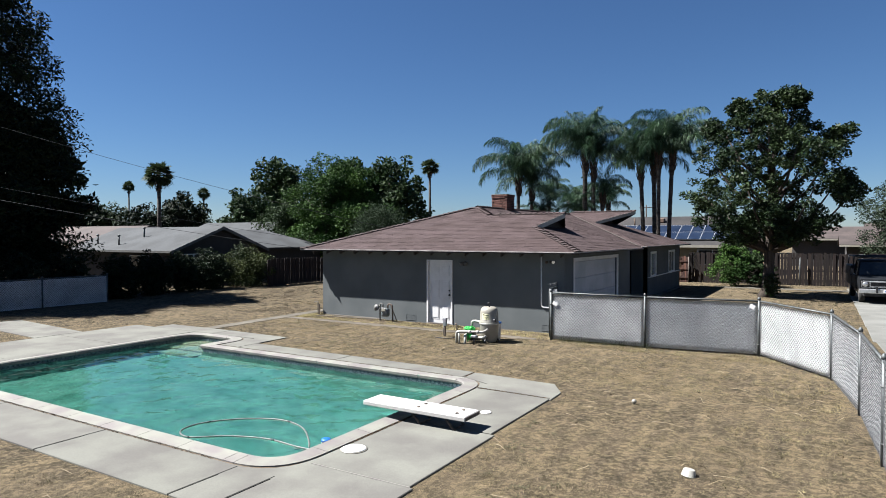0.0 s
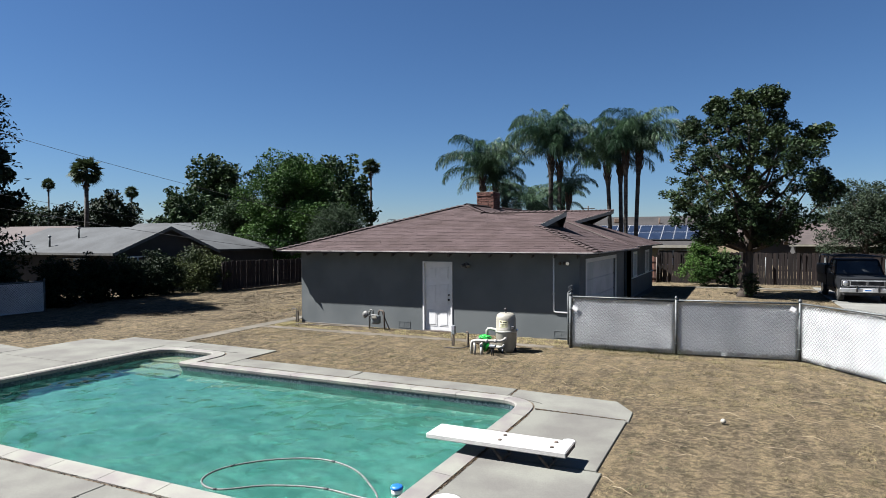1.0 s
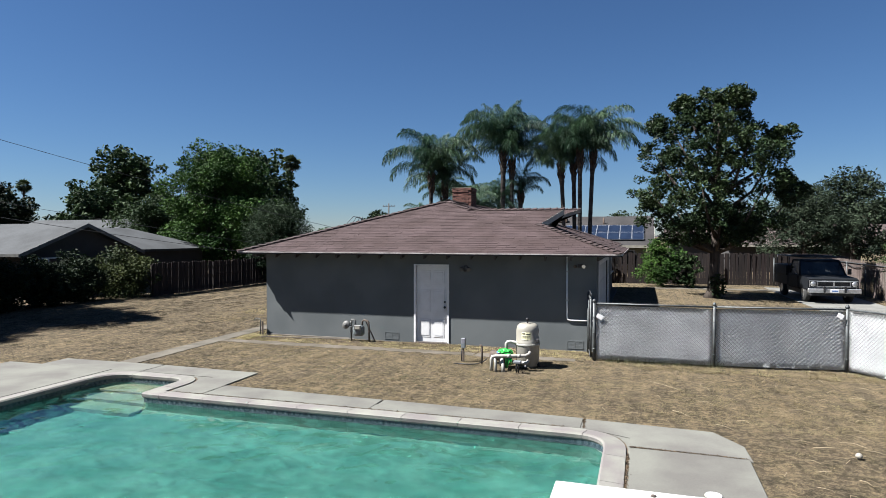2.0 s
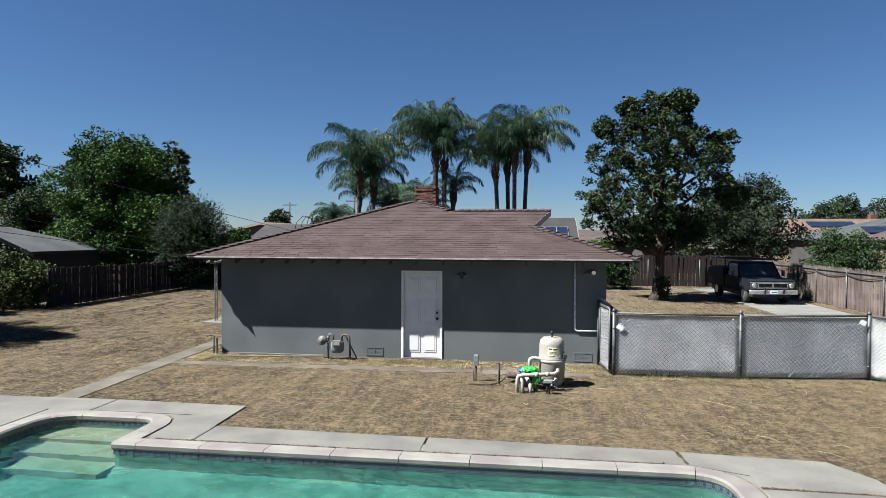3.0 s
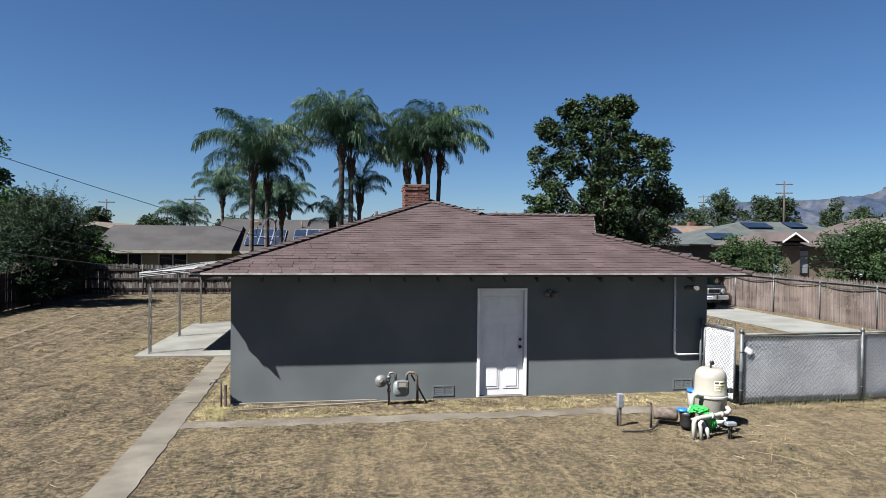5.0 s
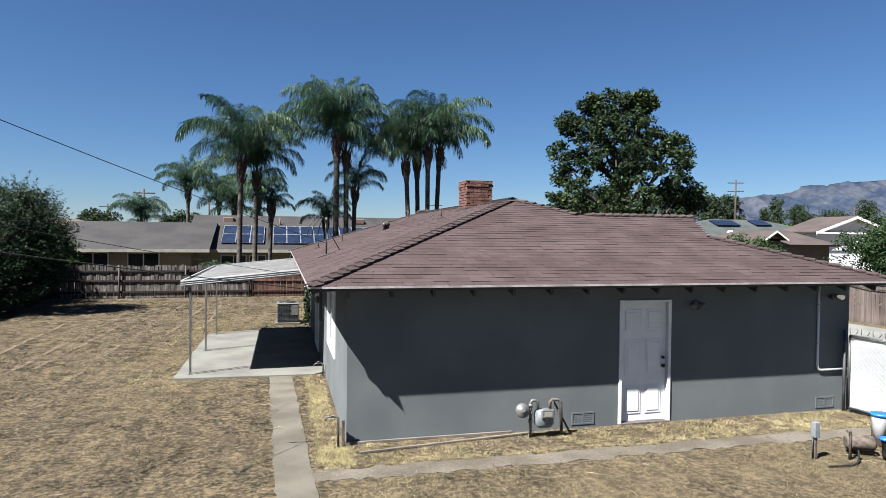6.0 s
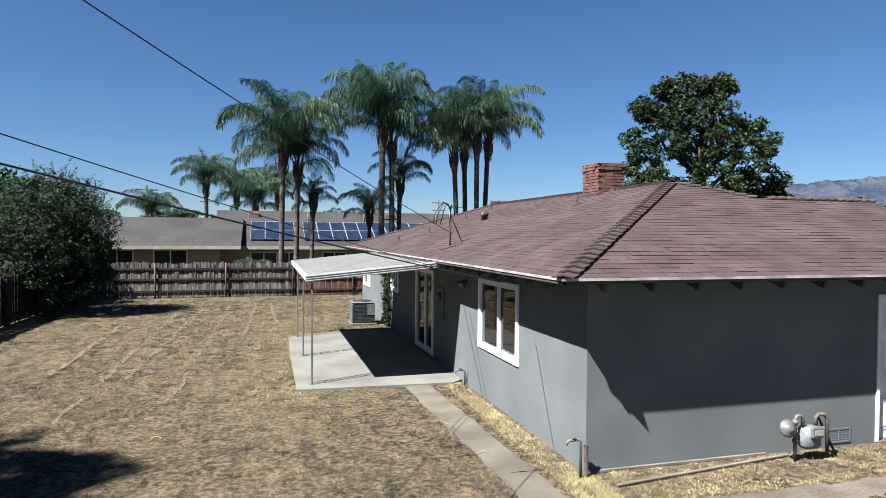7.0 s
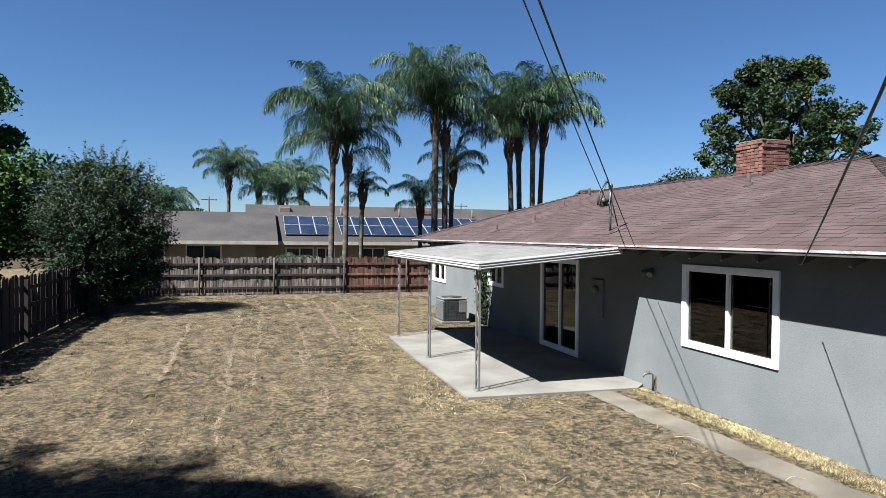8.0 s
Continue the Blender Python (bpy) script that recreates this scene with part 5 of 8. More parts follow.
def fan_palm(x, y, top, seed, size, label):
    """A fan palm: thin trunk, a skirt of dead leaves and stiff fans."""
    rng = np.random.default_rng(seed)
    ob = thing("fan_palm", x, y, 0, label, "palm tree", "far fan palms")
    part("trunk", tube(B(), [(x, y, -0.2), (x, y, top * 0.5), (x, y, top)], [0.32 * size / 1.5, 0.2 * size / 1.5, 0.17 * size / 1.5], 8), M_PALMBARK, ob)
    cs = []
    for i in range(64):
        u = (i + 0.5) / 64
        a, e = i * 2.39996 + rng.uniform(-0.3, 0.3), math.asin(1 - 1.8 * u) + rng.uniform(-0.2, 0.2)
        d = np.array([math.cos(a) * math.cos(e), math.sin(a) * math.cos(e), math.sin(e)])
        reach = size * rng.uniform(0.30, 0.62)
        hub = np.array([x, y, top]) + d * reach
        side = np.cross(d, [0, 0, 1.0])
        side /= np.linalg.norm(side) + 1e-6
        roll = rng.uniform(-0.6, 0.6)
        fan = side * math.cos(roll) + np.cross(side, d) * math.sin(roll)
        nrm = np.cross(d, fan)
        w0 = fan * 0.02 * size
        cs.append([np.array([x, y, top]) - w0, np.array([x, y, top]) + w0, hub + w0, hub - w0])
        for j in range(9):
            b = (j - 4) * 0.27
            dd = d * math.cos(b) + fan * math.sin(b)
            tip = hub + dd * size * rng.uniform(0.5, 0.68) + np.array([0, 0, -0.10 * size])
            w = np.cross(dd, nrm) * 0.055 * size
            cs.append([hub, hub + dd * size * 0.30 + w, tip, hub + dd * size * 0.30 - w])
    part("crown", quads("crown", np.array(cs)), M_FANLEAF, ob, "round head of stiff fan leaves")
    sk = blob_points(rng, 160, (x, y, top - size * 0.7), (0.26 * size, 0.26 * size, 0.55 * size), 0.6)
    part("skirt", quads("skirt", leaves(rng, sk, 0.36 * size, -0.6, 0.2)), M_BOOT, ob, "brown skirt of dead leaves")


fan_palm(-63.1, 43.6, 9.7, 1, 1.6, "stout fan palm beyond the grey-roofed house")
fan_palm(-84.0, 133.0, 20.0, 2, 2.3, "very tall thin fan palm")
fan_palm(-97.8, 62.0, 11.0, 3, 1.0, "distant fan palm above the roofs")
fan_palm(-104.6, 82.0, 11.3, 4, 1.25, "distant fan palm above the roofs")



def cone_tree(x, y, height, base, top, count, label, seed):
    """A tall dense tree whose crown narrows evenly from a broad foot to a rounded tip."""
    rng = np.random.default_rng(seed)
    ob = thing("shade_tree", x, y, 0, label, "tree")
    bm = tube(B(), [(x, y, -0.1), (x, y, height * 0.4), (x, y, height * 0.92)], [0.5, 0.34, 0.06], 9)
    pts, n = [], 95
    for i in range(n):
        u = (i + 0.5) / n
        z = 1.3 + (height - 2.0) * u ** 1.25
        rim = base + (top - base) * u ** 3.2
        a, r = i * 2.39996, rim * (0.70 if i % 4 else 0.30) * rng.uniform(0.85, 1.1)
        c = Vector((x + math.cos(a) * r, y + math.sin(a) * r, z))
        tube(bm, [(x, y, z * 0.92 - 0.3), c], [0.09, 0.02], 5)
        k = rim * 0.34 * rng.uniform(0.8, 1.15) + 0.25
        for q in blob_points(rng, 12, tuple(c), (k * 0.85, k * 0.85, k * 0.75), 0.6):
            pts.append(blob_points(rng, count // (n * 12), q, (k * 0.42, k * 0.42, k * 0.40), 0.2))
    part("trunk", bm, M_BARK, ob, "bare brown trunk with limbs")
    part("crown", quads("crown", leaves(rng, np.concatenate(pts), 0.24, -0.4, 0.36)), M_DARKLEAF, ob, "dense dark crown")
    return ob


cone_tree(-33.3, 8.6, 17.5, 4.4, 1.0, 56000, "tall dark shade tree beyond the side fence", 30)
# magnolia in the front yard: open limbs, dark glossy leaves in clumps
def magnolia(x, y):
    rng = np.random.default_rng(21)
    ob = thing("magnolia_tree", x, y, 0, "large magnolia with dark glossy leaves and open crown", "tree")
    bm = tube(B(), [(x, y, -0.1), (x + 0.05, y, 0.3), (x + 0.1, y, 1.3), (x + 0.15, y, 2.4), (x + 0.2, y, 5.5), (x + 0.35, y, 8.6)], [0.42, 0.27, 0.22, 0.22, 0.12, 0.03], 10)
    lob = [(0, 0.2, 8.7, .65), (0.9, -.2, 8.6, .55), (-.9, .4, 8.0, .85), (.7, .6, 7.9, .8), (-1.7, -.5, 7.2, .85), (1.7, .2, 7.1, .7), (.1, -1.1, 7.4, .9), (-.2, 1.4, 7.3, .9), (-2.4, .3, 6.2, .75), (2.4, -.4, 6.0, .8), (1.2, -1.5, 6.3, .95), (-1.1, -1.6, 6.0, .95), (1.4, 1.6, 6.2, .9), (-1.4, 1.7, 5.9, .9), (0, 0, 6.0, 1.1),
           (-2.7, -.7, 4.7, .75), (-1.8, 1.2, 4.4, .9), (2.7, .7, 5.0, .7), (3.2, -.2, 4.4, .55), (1.9, -1.4, 4.7, .9), (-.6, -2.0, 4.6, .95), (.5, 1.9, 4.5, .95), (0.2, -.2, 4.5, 1.1), (-1.5, -1.3, 3.6, .8), (1.3, .9, 3.6, .8), (-2.5, .4, 3.8, .7), (.2, -1.2, 3.4, .75), (2.0, -.5, 3.4, .7), (-.5, .9, 3.2, .7), (-.9, -1.0, 2.9, .6), (.9, -.8, 2.8, .6), (1.6, .3, 2.9, .6), (-1.6, .5, 2.9, .6), (.4, .9, 2.7, .5)]
    pts = []
    for dx, dy, z, r in lob + [(2.9, 0.3, 7.0, 0.45), (-2.3, 0.2, 7.6, 0.45), (1.2, 0.1, 8.7, 0.4), (-1.2, 0.2, 8.45, 0.4)]:
        z *= 1.03
        v = Vector((x + dx, y + dy, z))
        m0 = Vector((x + 0.15, y, max(2.0, z - 1.9 - 0.3 * abs(dx))))
        tube(bm, [m0, (m0 + v) / 2 + Vector((dx * 0.12, dy * 0.12, -0.15)), v], [0.10, 0.06, 0.02], 6)
        subs = blob_points(rng, 22, tuple(v), (r * 1.04, r * 1.04, r * 0.88), 0.50)
        for s in subs:
            pts.append(blob_points(rng, 54, s, (0.27, 0.27, 0.22), 0.2))
    part("trunk", bm, M_BARK, ob, "grey-brown trunk with spreading limbs")
    part("crown", quads("crown", leaves(rng, np.concatenate(pts), 0.18, 0.3, 0.42)), M_MAG, ob, "clumped dark glossy leaves")
    sh = blob_points(rng, 500, (x + 0.25, y - 0.25, 0.55), (0.35, 0.35, 0.55), 0.2)
    part("sucker_shoots", quads("sucker_shoots", leaves(rng, sh, 0.16, 0.3, 0.4)), M_MAG, ob)


magnolia(-1.7, 32.0)

cone_tree(-33.8, 12.8, 18.5, 5.6, 0.7, 104000, "very tall dark shade tree beyond the side fence", 31)
tree("shade_tree", -32.9, 15.0, 10.5, 3.3, M_DARKLEAF, "dark spreading tree beside the neighbour's house", 32, trunk=0.3, lobes=26, count=30000, size=0.32, lobe=0.42, low=0.18)
tree("broadleaf_tree", -43.5, 45.5, 6.4, 4.8, M_MIDLEAF, "low rounded green tree", 33, trunk=0.4, lobes=30, count=40000, size=0.22, lobe=0.36, low=0.12)
tree("broadleaf_tree", -31.6, 37.4, 9.2, 5.0, M_BRIGHTLEAF, "large bright green leafy tree", 34, trunk=0.4, lobes=30, count=72000, size=0.19, lobe=0.36, low=0.12)
tree("broadleaf_tree", -69.5, 68.0, 15.5, 6.0, M_MIDLEAF, "tall dark green tree in the distance", 35, trunk=0.5, lobes=22, count=10000, size=0.65, lobe=0.42, low=0.15)
tree("broadleaf_tree", -58.0, 71.0, 15.5, 5.0, M_MIDLEAF, "tall dark green tree in the distance", 36, trunk=0.5, lobes=20, count=9000, size=0.65, lobe=0.42, low=0.15)
tree("broadleaf_tree", -53.5, 74.0, 15.0, 6.5, M_MIDLEAF, "tall dark green tree in the distance", 37, trunk=0.5, lobes=22, count=10000, size=0.65, lobe=0.42, low=0.15)
tree("broadleaf_tree", -62.0, 56.0, 8.5, 5.0, M_MIDLEAF, "rounded green tree in the distance", 38, trunk=0.4, lobes=18, count=11000, size=0.5, low=0.1)
tree("broadleaf_tree", -75.0, 55.0, 9.0, 4.0, M_DARKLEAF, "rounded dark tree in the distance", 39, trunk=0.4, lobes=14, count=8000, size=0.5, low=0.1)
tree("broadleaf_tree", -70.0, 38.0, 7.5, 4.0, M_DARKLEAF, "rounded dark tree in the distance", 40, trunk=0.4, lobes=14, count=7000, size=0.5, low=0.1)
shrub = tree("feathery_shrub", -25.5, 34.4, 5.2, 2.2, M_GREYLEAF, "tall grey-green feathery shrub against the fence", 41, trunk=0.12, fork=0.15, lobes=30, count=26000, size=0.15, lobe=0.30, low=0.10, slim=0.28, lift=0.3)


def sprays(ob, x, y, z, radii, count, leaf, seed):
    """Fine arching sprays of small leaves that stand out from a shrub's crown."""
    rng = np.random.default_rng(seed)
    v = rng.normal(size=(count, 3))
    v[:, 2] = np.abs(v[:, 2]) - 0.5
    v /= np.linalg.norm(v, axis=1)[:, None]
    base = np.array([x, y, z]) + v * np.array(radii) * rng.uniform(0.7, 1.0, (count, 1))
    way = v * 0.8 + np.array([0, 0, 0.75]) + rng.normal(0, 0.25, (count, 3))
    way /= np.linalg.norm(way, axis=1)[:, None]
    ln = rng.uniform(0.35, 0.95, count)[:, None]
    pts = [base + way * ln * f - np.array([0, 0, 0.25]) * ln * f * f + rng.normal(0, 0.035, (count, 3)) for f in np.linspace(0, 1, 24)]
    part("sprays", quads("sprays", leaves(rng, np.concatenate(pts), 0.10, 0.2, 0.3)), leaf, ob, "thin feathery sprays")


sprays(shrub, -25.5, 34.4, 2.7, (1.75, 1.75, 2.1), 800, M_GREYLEAF, 5)
tree("olive_tree", 5.0, 46.0, 6.5, 3.5, M_DUSKLEAF, "wide dark grey-green tree beyond the front fence", 42, trunk=0.2, lobes=26, count=26000, size=0.17, lobe=0.34, low=0.32, slim=0.35)
tree("broadleaf_tree", 9.4, 52.0, 8.0, 3.4, M_DUSKLEAF, "grey-green tree between the houses behind the fence", 48, trunk=0.22, lobes=24, count=15000, size=0.22, lobe=0.42, low=0.22)
tree("leafy_shrub", -3.7, 37.9, 2.9, 1.45, M_BRIGHTLEAF, "bright green leafy shrub by the front fence", 43, trunk=0.06, fork=0.15, lobes=20, count=9000, size=0.12, lobe=0.42, low=0.10)
tree("leafy_shrub", -2.4, 37.4, 2.0, 0.8, M_MIDLEAF, "leafy green shrub by the front fence", 44, trunk=0.05, fork=0.15, lobes=10, count=2200, size=0.16, lobe=0.45, low=0.1)
tree("leafy_shrub", 7.6, 35.2, 3.35, 2.05, M_MIDLEAF, "green leafy shrub above the reed fence", 45, trunk=0.08, fork=0.2, lobes=18, count=17000, size=0.13, lobe=0.46, low=0.2)
tree("leafy_shrub", 8.5, 27.8, 3.95, 2.5, M_MIDLEAF, "large-leaved green shrub above the reed fence", 46, trunk=0.08, fork=0.2, lobes=22, count=17000, size=0.17, lobe=0.46, low=0.2, slim=0.35)
for i in range(6):
    tree("hedge_shrub", -27.4, 5.0 + i * 1.9, 2.1, 1.2, M_DARKLEAF, "dark tall shrub behind the side fence", 70 + i, trunk=0.06, fork=0.15, lobes=14, count=4200, size=0.16, lobe=0.5, low=0.12, group="boundary hedge")
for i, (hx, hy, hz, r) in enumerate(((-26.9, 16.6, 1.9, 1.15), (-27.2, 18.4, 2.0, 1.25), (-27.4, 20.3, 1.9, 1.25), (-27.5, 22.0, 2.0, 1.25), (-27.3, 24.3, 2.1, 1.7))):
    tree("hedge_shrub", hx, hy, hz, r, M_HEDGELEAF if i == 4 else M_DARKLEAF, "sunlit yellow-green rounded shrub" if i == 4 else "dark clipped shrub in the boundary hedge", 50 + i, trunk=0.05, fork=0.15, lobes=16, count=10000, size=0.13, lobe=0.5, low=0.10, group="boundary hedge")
far_trees = ((46, 118, 11, 3.6, M_FARLEAF), (51.5, 116, 9.6, 5, M_FARLEAF), (59.5, 118, 14.6, 4.6, M_FARLEAF), (68, 118, 13.4, 3.6, M_FARLEAF), (72.5, 118, 13.6, 3.4, M_FARLEAF), (38, 108, 8, 5, M_FARLEAF), (30, 112, 8.5, 5, M_FARLEAF), (20, 105, 7, 4, M_FARLEAF),
             (37.2, 69.5, 5.4, 2.2, M_BRIGHTLEAF), (102, 130, 12.2, 4.6, M_FARLEAF), (111.5, 130, 10.4, 6.0, M_FARLEAF), (121, 130, 13.6, 5, M_FARLEAF), (132, 130, 11, 6, M_FARLEAF), (12, 120, 6, 4, M_FARLEAF), (-8, 110, 6.5, 4, M_FARLEAF), (-40, 100, 6, 4, M_FARLEAF), (-30, 105, 6, 4, M_FARLEAF), (-46, 96, 7, 3, M_FARLEAF), (46.6, 75, 5.4, 2.2, M_BRIGHTLEAF), (-100, 60, 8, 5, M_FARLEAF), (-105, 75, 8, 5, M_FARLEAF))
for i, (tx, ty, th, ts, tm) in enumerate(far_trees):
    tree("distant_tree", tx, ty, th, ts, tm, "rounded green tree among distant roofs", 60 + i, trunk=0.35, lobes=20, count=9500, size=0.42, lobe=0.50, low=0.12, group="distant trees")
for i, (tx, ty, th, ts) in enumerate(((84.0, 118, 13.4, 2.2), (92.0, 130, 11.8, 2.0), (86.0, 130, 8.0, 1.4), (97.0, 130, 7.6, 1.3))):
    tree("conifer", tx, ty, th, ts, M_FARLEAF, "slim dark distant conifer", 130 + i, trunk=0.2, lobes=14, count=4200, size=0.4, lobe=0.55, low=0.08, flat=1.3, narrow=0.75, group="distant conifers")
tree("leafy_shrub", -27.2, 43.6, 3.6, 1.7, M_BRIGHTLEAF, "bright green shrub behind the side fence", 47, trunk=0.08, fork=0.2, lobes=18, count=9000, size=0.16, lobe=0.42, low=0.15)
for i in range(7):
    tx = -34.0 + i * 1.5
    tree("cypress", tx, 118, 6.5 - 0.35 * ((i * 3) % 5), 0.8, M_DARKLEAF, "slim dark distant cypress", 90 + i, trunk=0.15, lobes=8, count=700, size=0.5, lobe=0.8, low=0.1, flat=2.2, group="cypress row")

for i in range(9):
    tree("distant_tree", -78.0 - 3 * (i % 3), 6.0 + i * 7.5, 6.0 + (i * 5 % 4) * 0.6, 4.6, M_DARKLEAF, "dark rounded tree closing the view to the west", 150 + i, trunk=0.3, lobes=12, count=4000, size=0.5, lobe=0.45, low=0.08, group="western trees")


# ---- neighbours and distance ----
def gable_roof(bm, x0, y0, x1, y1, eave, ridge, along, over=0.5, hip=0.0, thick=0.14):
    """A gable or hipped roof over a rectangle; ridge along x or y. hip: how far each end is hipped."""
    x0, y0, x1, y1 = x0 - over, y0 - over, x1 + over, y1 + over
    if along == "x":
        ym = (y0 + y1) / 2
        a, b = (x0 + hip, ym, ridge), (x1 - hip, ym, ridge)
        sheet(bm, [(x0, y0, eave), (x1, y0, eave), b, a], thick)
        sheet(bm, [(x1, y1, eave), (x0, y1, eave), a, b], thick)
        if hip:
            sheet(bm, [(x1, y0, eave), (x1, y1, eave), b], thick)
            sheet(bm, [(x0, y1, eave), (x0, y0, eave), a], thick)
    else:
        xm = (x0 + x1) / 2
        a, b = (xm, y0 + hip, ridge), (xm, y1 - hip, ridge)
        sheet(bm, [(x1, y0, eave), (x1, y1, eave), b, a], thick)
        sheet(bm, [(x0, y1, eave), (x0, y0, eave), a, b], thick)
        if hip:
            sheet(bm, [(x0, y0, eave), (x1, y0, eave), a], thick)
            sheet(bm, [(x1, y1, eave), (x0, y1, eave), b], thick)
    return bm


def gable_walls(bm, x0, y0, x1, y1, eave, ridge, along, over=0.5, hip=0.0):
    box(bm, x0, y0, -0.2, x1, y1, eave + 0.04)
    if not hip:
        if along == "x":
            for x in (x0, x1):
                ym = (y0 + y1) / 2
                h = eave + (ridge - eave) * (y1 - y0) / (y1 - y0 + 2 * over) - 0.02
                bm.faces.new([bm.verts.new(q) for q in ((x, y0, eave - 0.1), (x, y1, eave - 0.1), (x, y1, eave + 0.12), (x, ym, h), (x, y0, eave + 0.12))])
        else:
            for y in (y0, y1):
                xm = (x0 + x1) / 2
                h = eave + (ridge - eave) * (x1 - x0) / (x1 - x0 + 2 * over) - 0.02
                bm.faces.new([bm.verts.new(q) for q in ((x0, y, eave - 0.1), (x1, y, eave - 0.1), (x1, y, eave + 0.12), (xm, y, h), (x0, y, eave + 0.12))])
    return bm


def eave_board(parent, pts, material, drop=0.16):
    for a, b in zip(pts, pts[1:]):
        a, b = Vector(a), Vector(b)
        d = (b - a).normalized()
        o = Vector((d.y, -d.x, 0)) * 0.02
        bm = B()
        lo = Vector((0, 0, -drop))
        f = [a + o, b + o, b + o + lo, a + o + lo, a - o, b - o, b - o + lo, a - o + lo]
        v = [bm.verts.new(q) for q in f]
        for q in ((0, 1, 2, 3), (5, 4, 7, 6), (4, 5, 1, 0), (3, 2, 6, 7), (1, 5, 6, 2), (4, 0, 3, 7)):
            bm.faces.new([v[i] for i in q])
        part("eave_board", bm, material, parent)


def far_window(parent, x, y, deg, w, z0, z1):
    m = pose(x, y, 0, 0, 0, deg)
    ob = part("window", frame_ring((-w / 2, z0, w / 2, z1), (-w / 2 + 0.06, z0 + 0.06, w / 2 - 0.06, z1 - 0.06), -0.05, 0.0, m), M_WHITE, parent)
    part("mullion", box(B(), -0.03, -0.05, z0 + 0.05, 0.03, 0.0, z1 - 0.05, m=m), M_WHITE, ob)
    part("pane", box(B(), -w / 2 + 0.05, -0.025, z0 + 0.05, w / 2 - 0.05, -0.01, z1 - 0.05, m=m), M_PANEDARK, ob)


M_PANEDARK = mat("dark_window_pane", (0.012, 0.014, 0.016), (0.03, 0.034, 0.036), 1.0, 10, 0.12, 0, spec=0.4)

# the grey-roofed house to the west
nb = thing("neighbour_house", -35, 25, 0, "dark house with grey shingle roof and gable", "house")
part("wall", gable_walls(B(), -40.0, 21.9, -30.4, 28.1, 2.0, 3.38, "x", 0.45), M_NDARK, nb)
part("roof", gable_roof(B(), -40.0, 21.9, -30.4, 28.1, 2.0, 3.38, "x", 0.45), M_NROOFGREY, nb, "grey composition shingles")
eave_board(nb, [(-29.95, 21.45, 2.0), (-29.95, 25.0, 3.38), (-29.95, 28.55, 2.0)], M_METERPALE, 0.17)
eave_board(nb, [(-40.45, 21.45, 2.0), (-29.95, 21.45, 2.0)], M_METERPALE, 0.12)
part("wall", box(B(), -37.5, 28.1, -0.2, -31.0, 34.5, 2.0), M_NDARK, nb)
part("roof", gable_roof(B(), -37.5, 26.0, -31.0, 34.5, 2.05, 3.25, "y", 0.45, 3.0), M_NROOFGREY, nb, "grey composition shingles")
far_window(nb, -30.4, 23.2, 90, 1.5, 0.9, 1.8)
far_window(nb, -33.5, 21.9, 0, 1.8, 0.8, 1.7)
for x, y in ((-38.4, 22.3), (-36.0, 22.2), (-35.3, 23.4)):
    z = 2.0 + (y - 21.45) * 0.389
    part("vent_pipe", tube(B(), [(x, y, z - 0.1), (x, y, z + 0.55)], 0.05, 8), M_GALV, nb)
    part("vent_cap", lathe(B(), [(0.09, 0), (0.09, 0.06), (0.02, 0.10)], 8, Matrix.Translation((x, y, z + 0.52))), M_GALV, nb)
part("porch_post", box(B(), -40.3, 21.5, -0.1, -40.2, 21.6, 2.0), M_METERPALE, nb)

# the beige house with solar panels beyond the front fence
nf = thing("neighbour_house", -17, 50, 0, "long beige house with charcoal roof and solar panels", "house")
part("wall", box(B(), -27.6, 46.5, -0.2, -20.9, 54.5, 2.25), M_NBEIGE, nf, "beige stucco wall")
part("wall", box(B(), -20.9, 47.6, -0.2, -4.4, 57.4, 2.2), M_NBEIGE, nf, "beige stucco wall")
part("roof", gable_roof(B(), -27.6, 46.5, -20.4, 54.5, 2.15, 3.75, "x", 0.6), M_NROOFDARK, nf, "charcoal composition shingles")
part("roof", gable_roof(B(), -20.9, 47.6, -4.4, 57.4, 2.12, 4.30, "x", 0.55), M_NROOFDARK, nf, "charcoal composition shingles")
eave_board(nf, [(-28.2, 45.9, 2.15), (-19.8, 45.9, 2.15)], M_CREAM, 0.18)
eave_board(nf, [(-21.45, 47.05, 2.12), (-3.85, 47.05, 2.12)], M_CREAM, 0.18)
eave_board(nf, [(-3.85, 47.05, 2.12), (-3.85, 52.5, 4.30)], M_CREAM, 0.16)
for x, w in ((-26.0, 1.6), (-23.4, 1.7)):
    far_window(nf, x, 46.5, 0, w, 0.7, 1.95)
for x, w in ((-18.6, 1.5), (-17.2, 1.0), (-14.6, 1.4), (-11.0, 1.5), (-6.2, 2.0)):
    far_window(nf, x, 47.6, 0, w, 0.7, 1.8)
for x, y, w in ((-19.2, 51.6, 0.7), (-10.6, 51.4, 0.7)):
    part("roof_vent", box(B(), x - w / 2, y - 0.25, 3.8, x + w / 2, y + 0.25, 4.15, 0.05), M_NROOFTAN, nf, "small tan roof vent")
for x, y in ((-15.9, 51.0), (-12.4, 50.6), (-7.5, 51.0)):
    part("vent_pipe", tube(B(), [(x, y, 3.4), (x, y, 4.15)], 0.06, 8), M_NROOFTAN, nf)
slope = math.degrees(math.atan((4.30 - 2.12) / (52.5 - 47.05)))
pan = box(B(), 0.0, 0.0, -0.01, 0.82, 1.40, 0.04)
pan_top = [f for f in pan.faces if f.normal.z > 0.9]
bmesh.ops.inset_region(pan, faces=pan_top, thickness=0.022, depth=-0.004)
for f in pan.faces:
    f.material_index = 0 if f in pan_top else 1
pan_me = bpy.data.meshes.new("solar_panel")
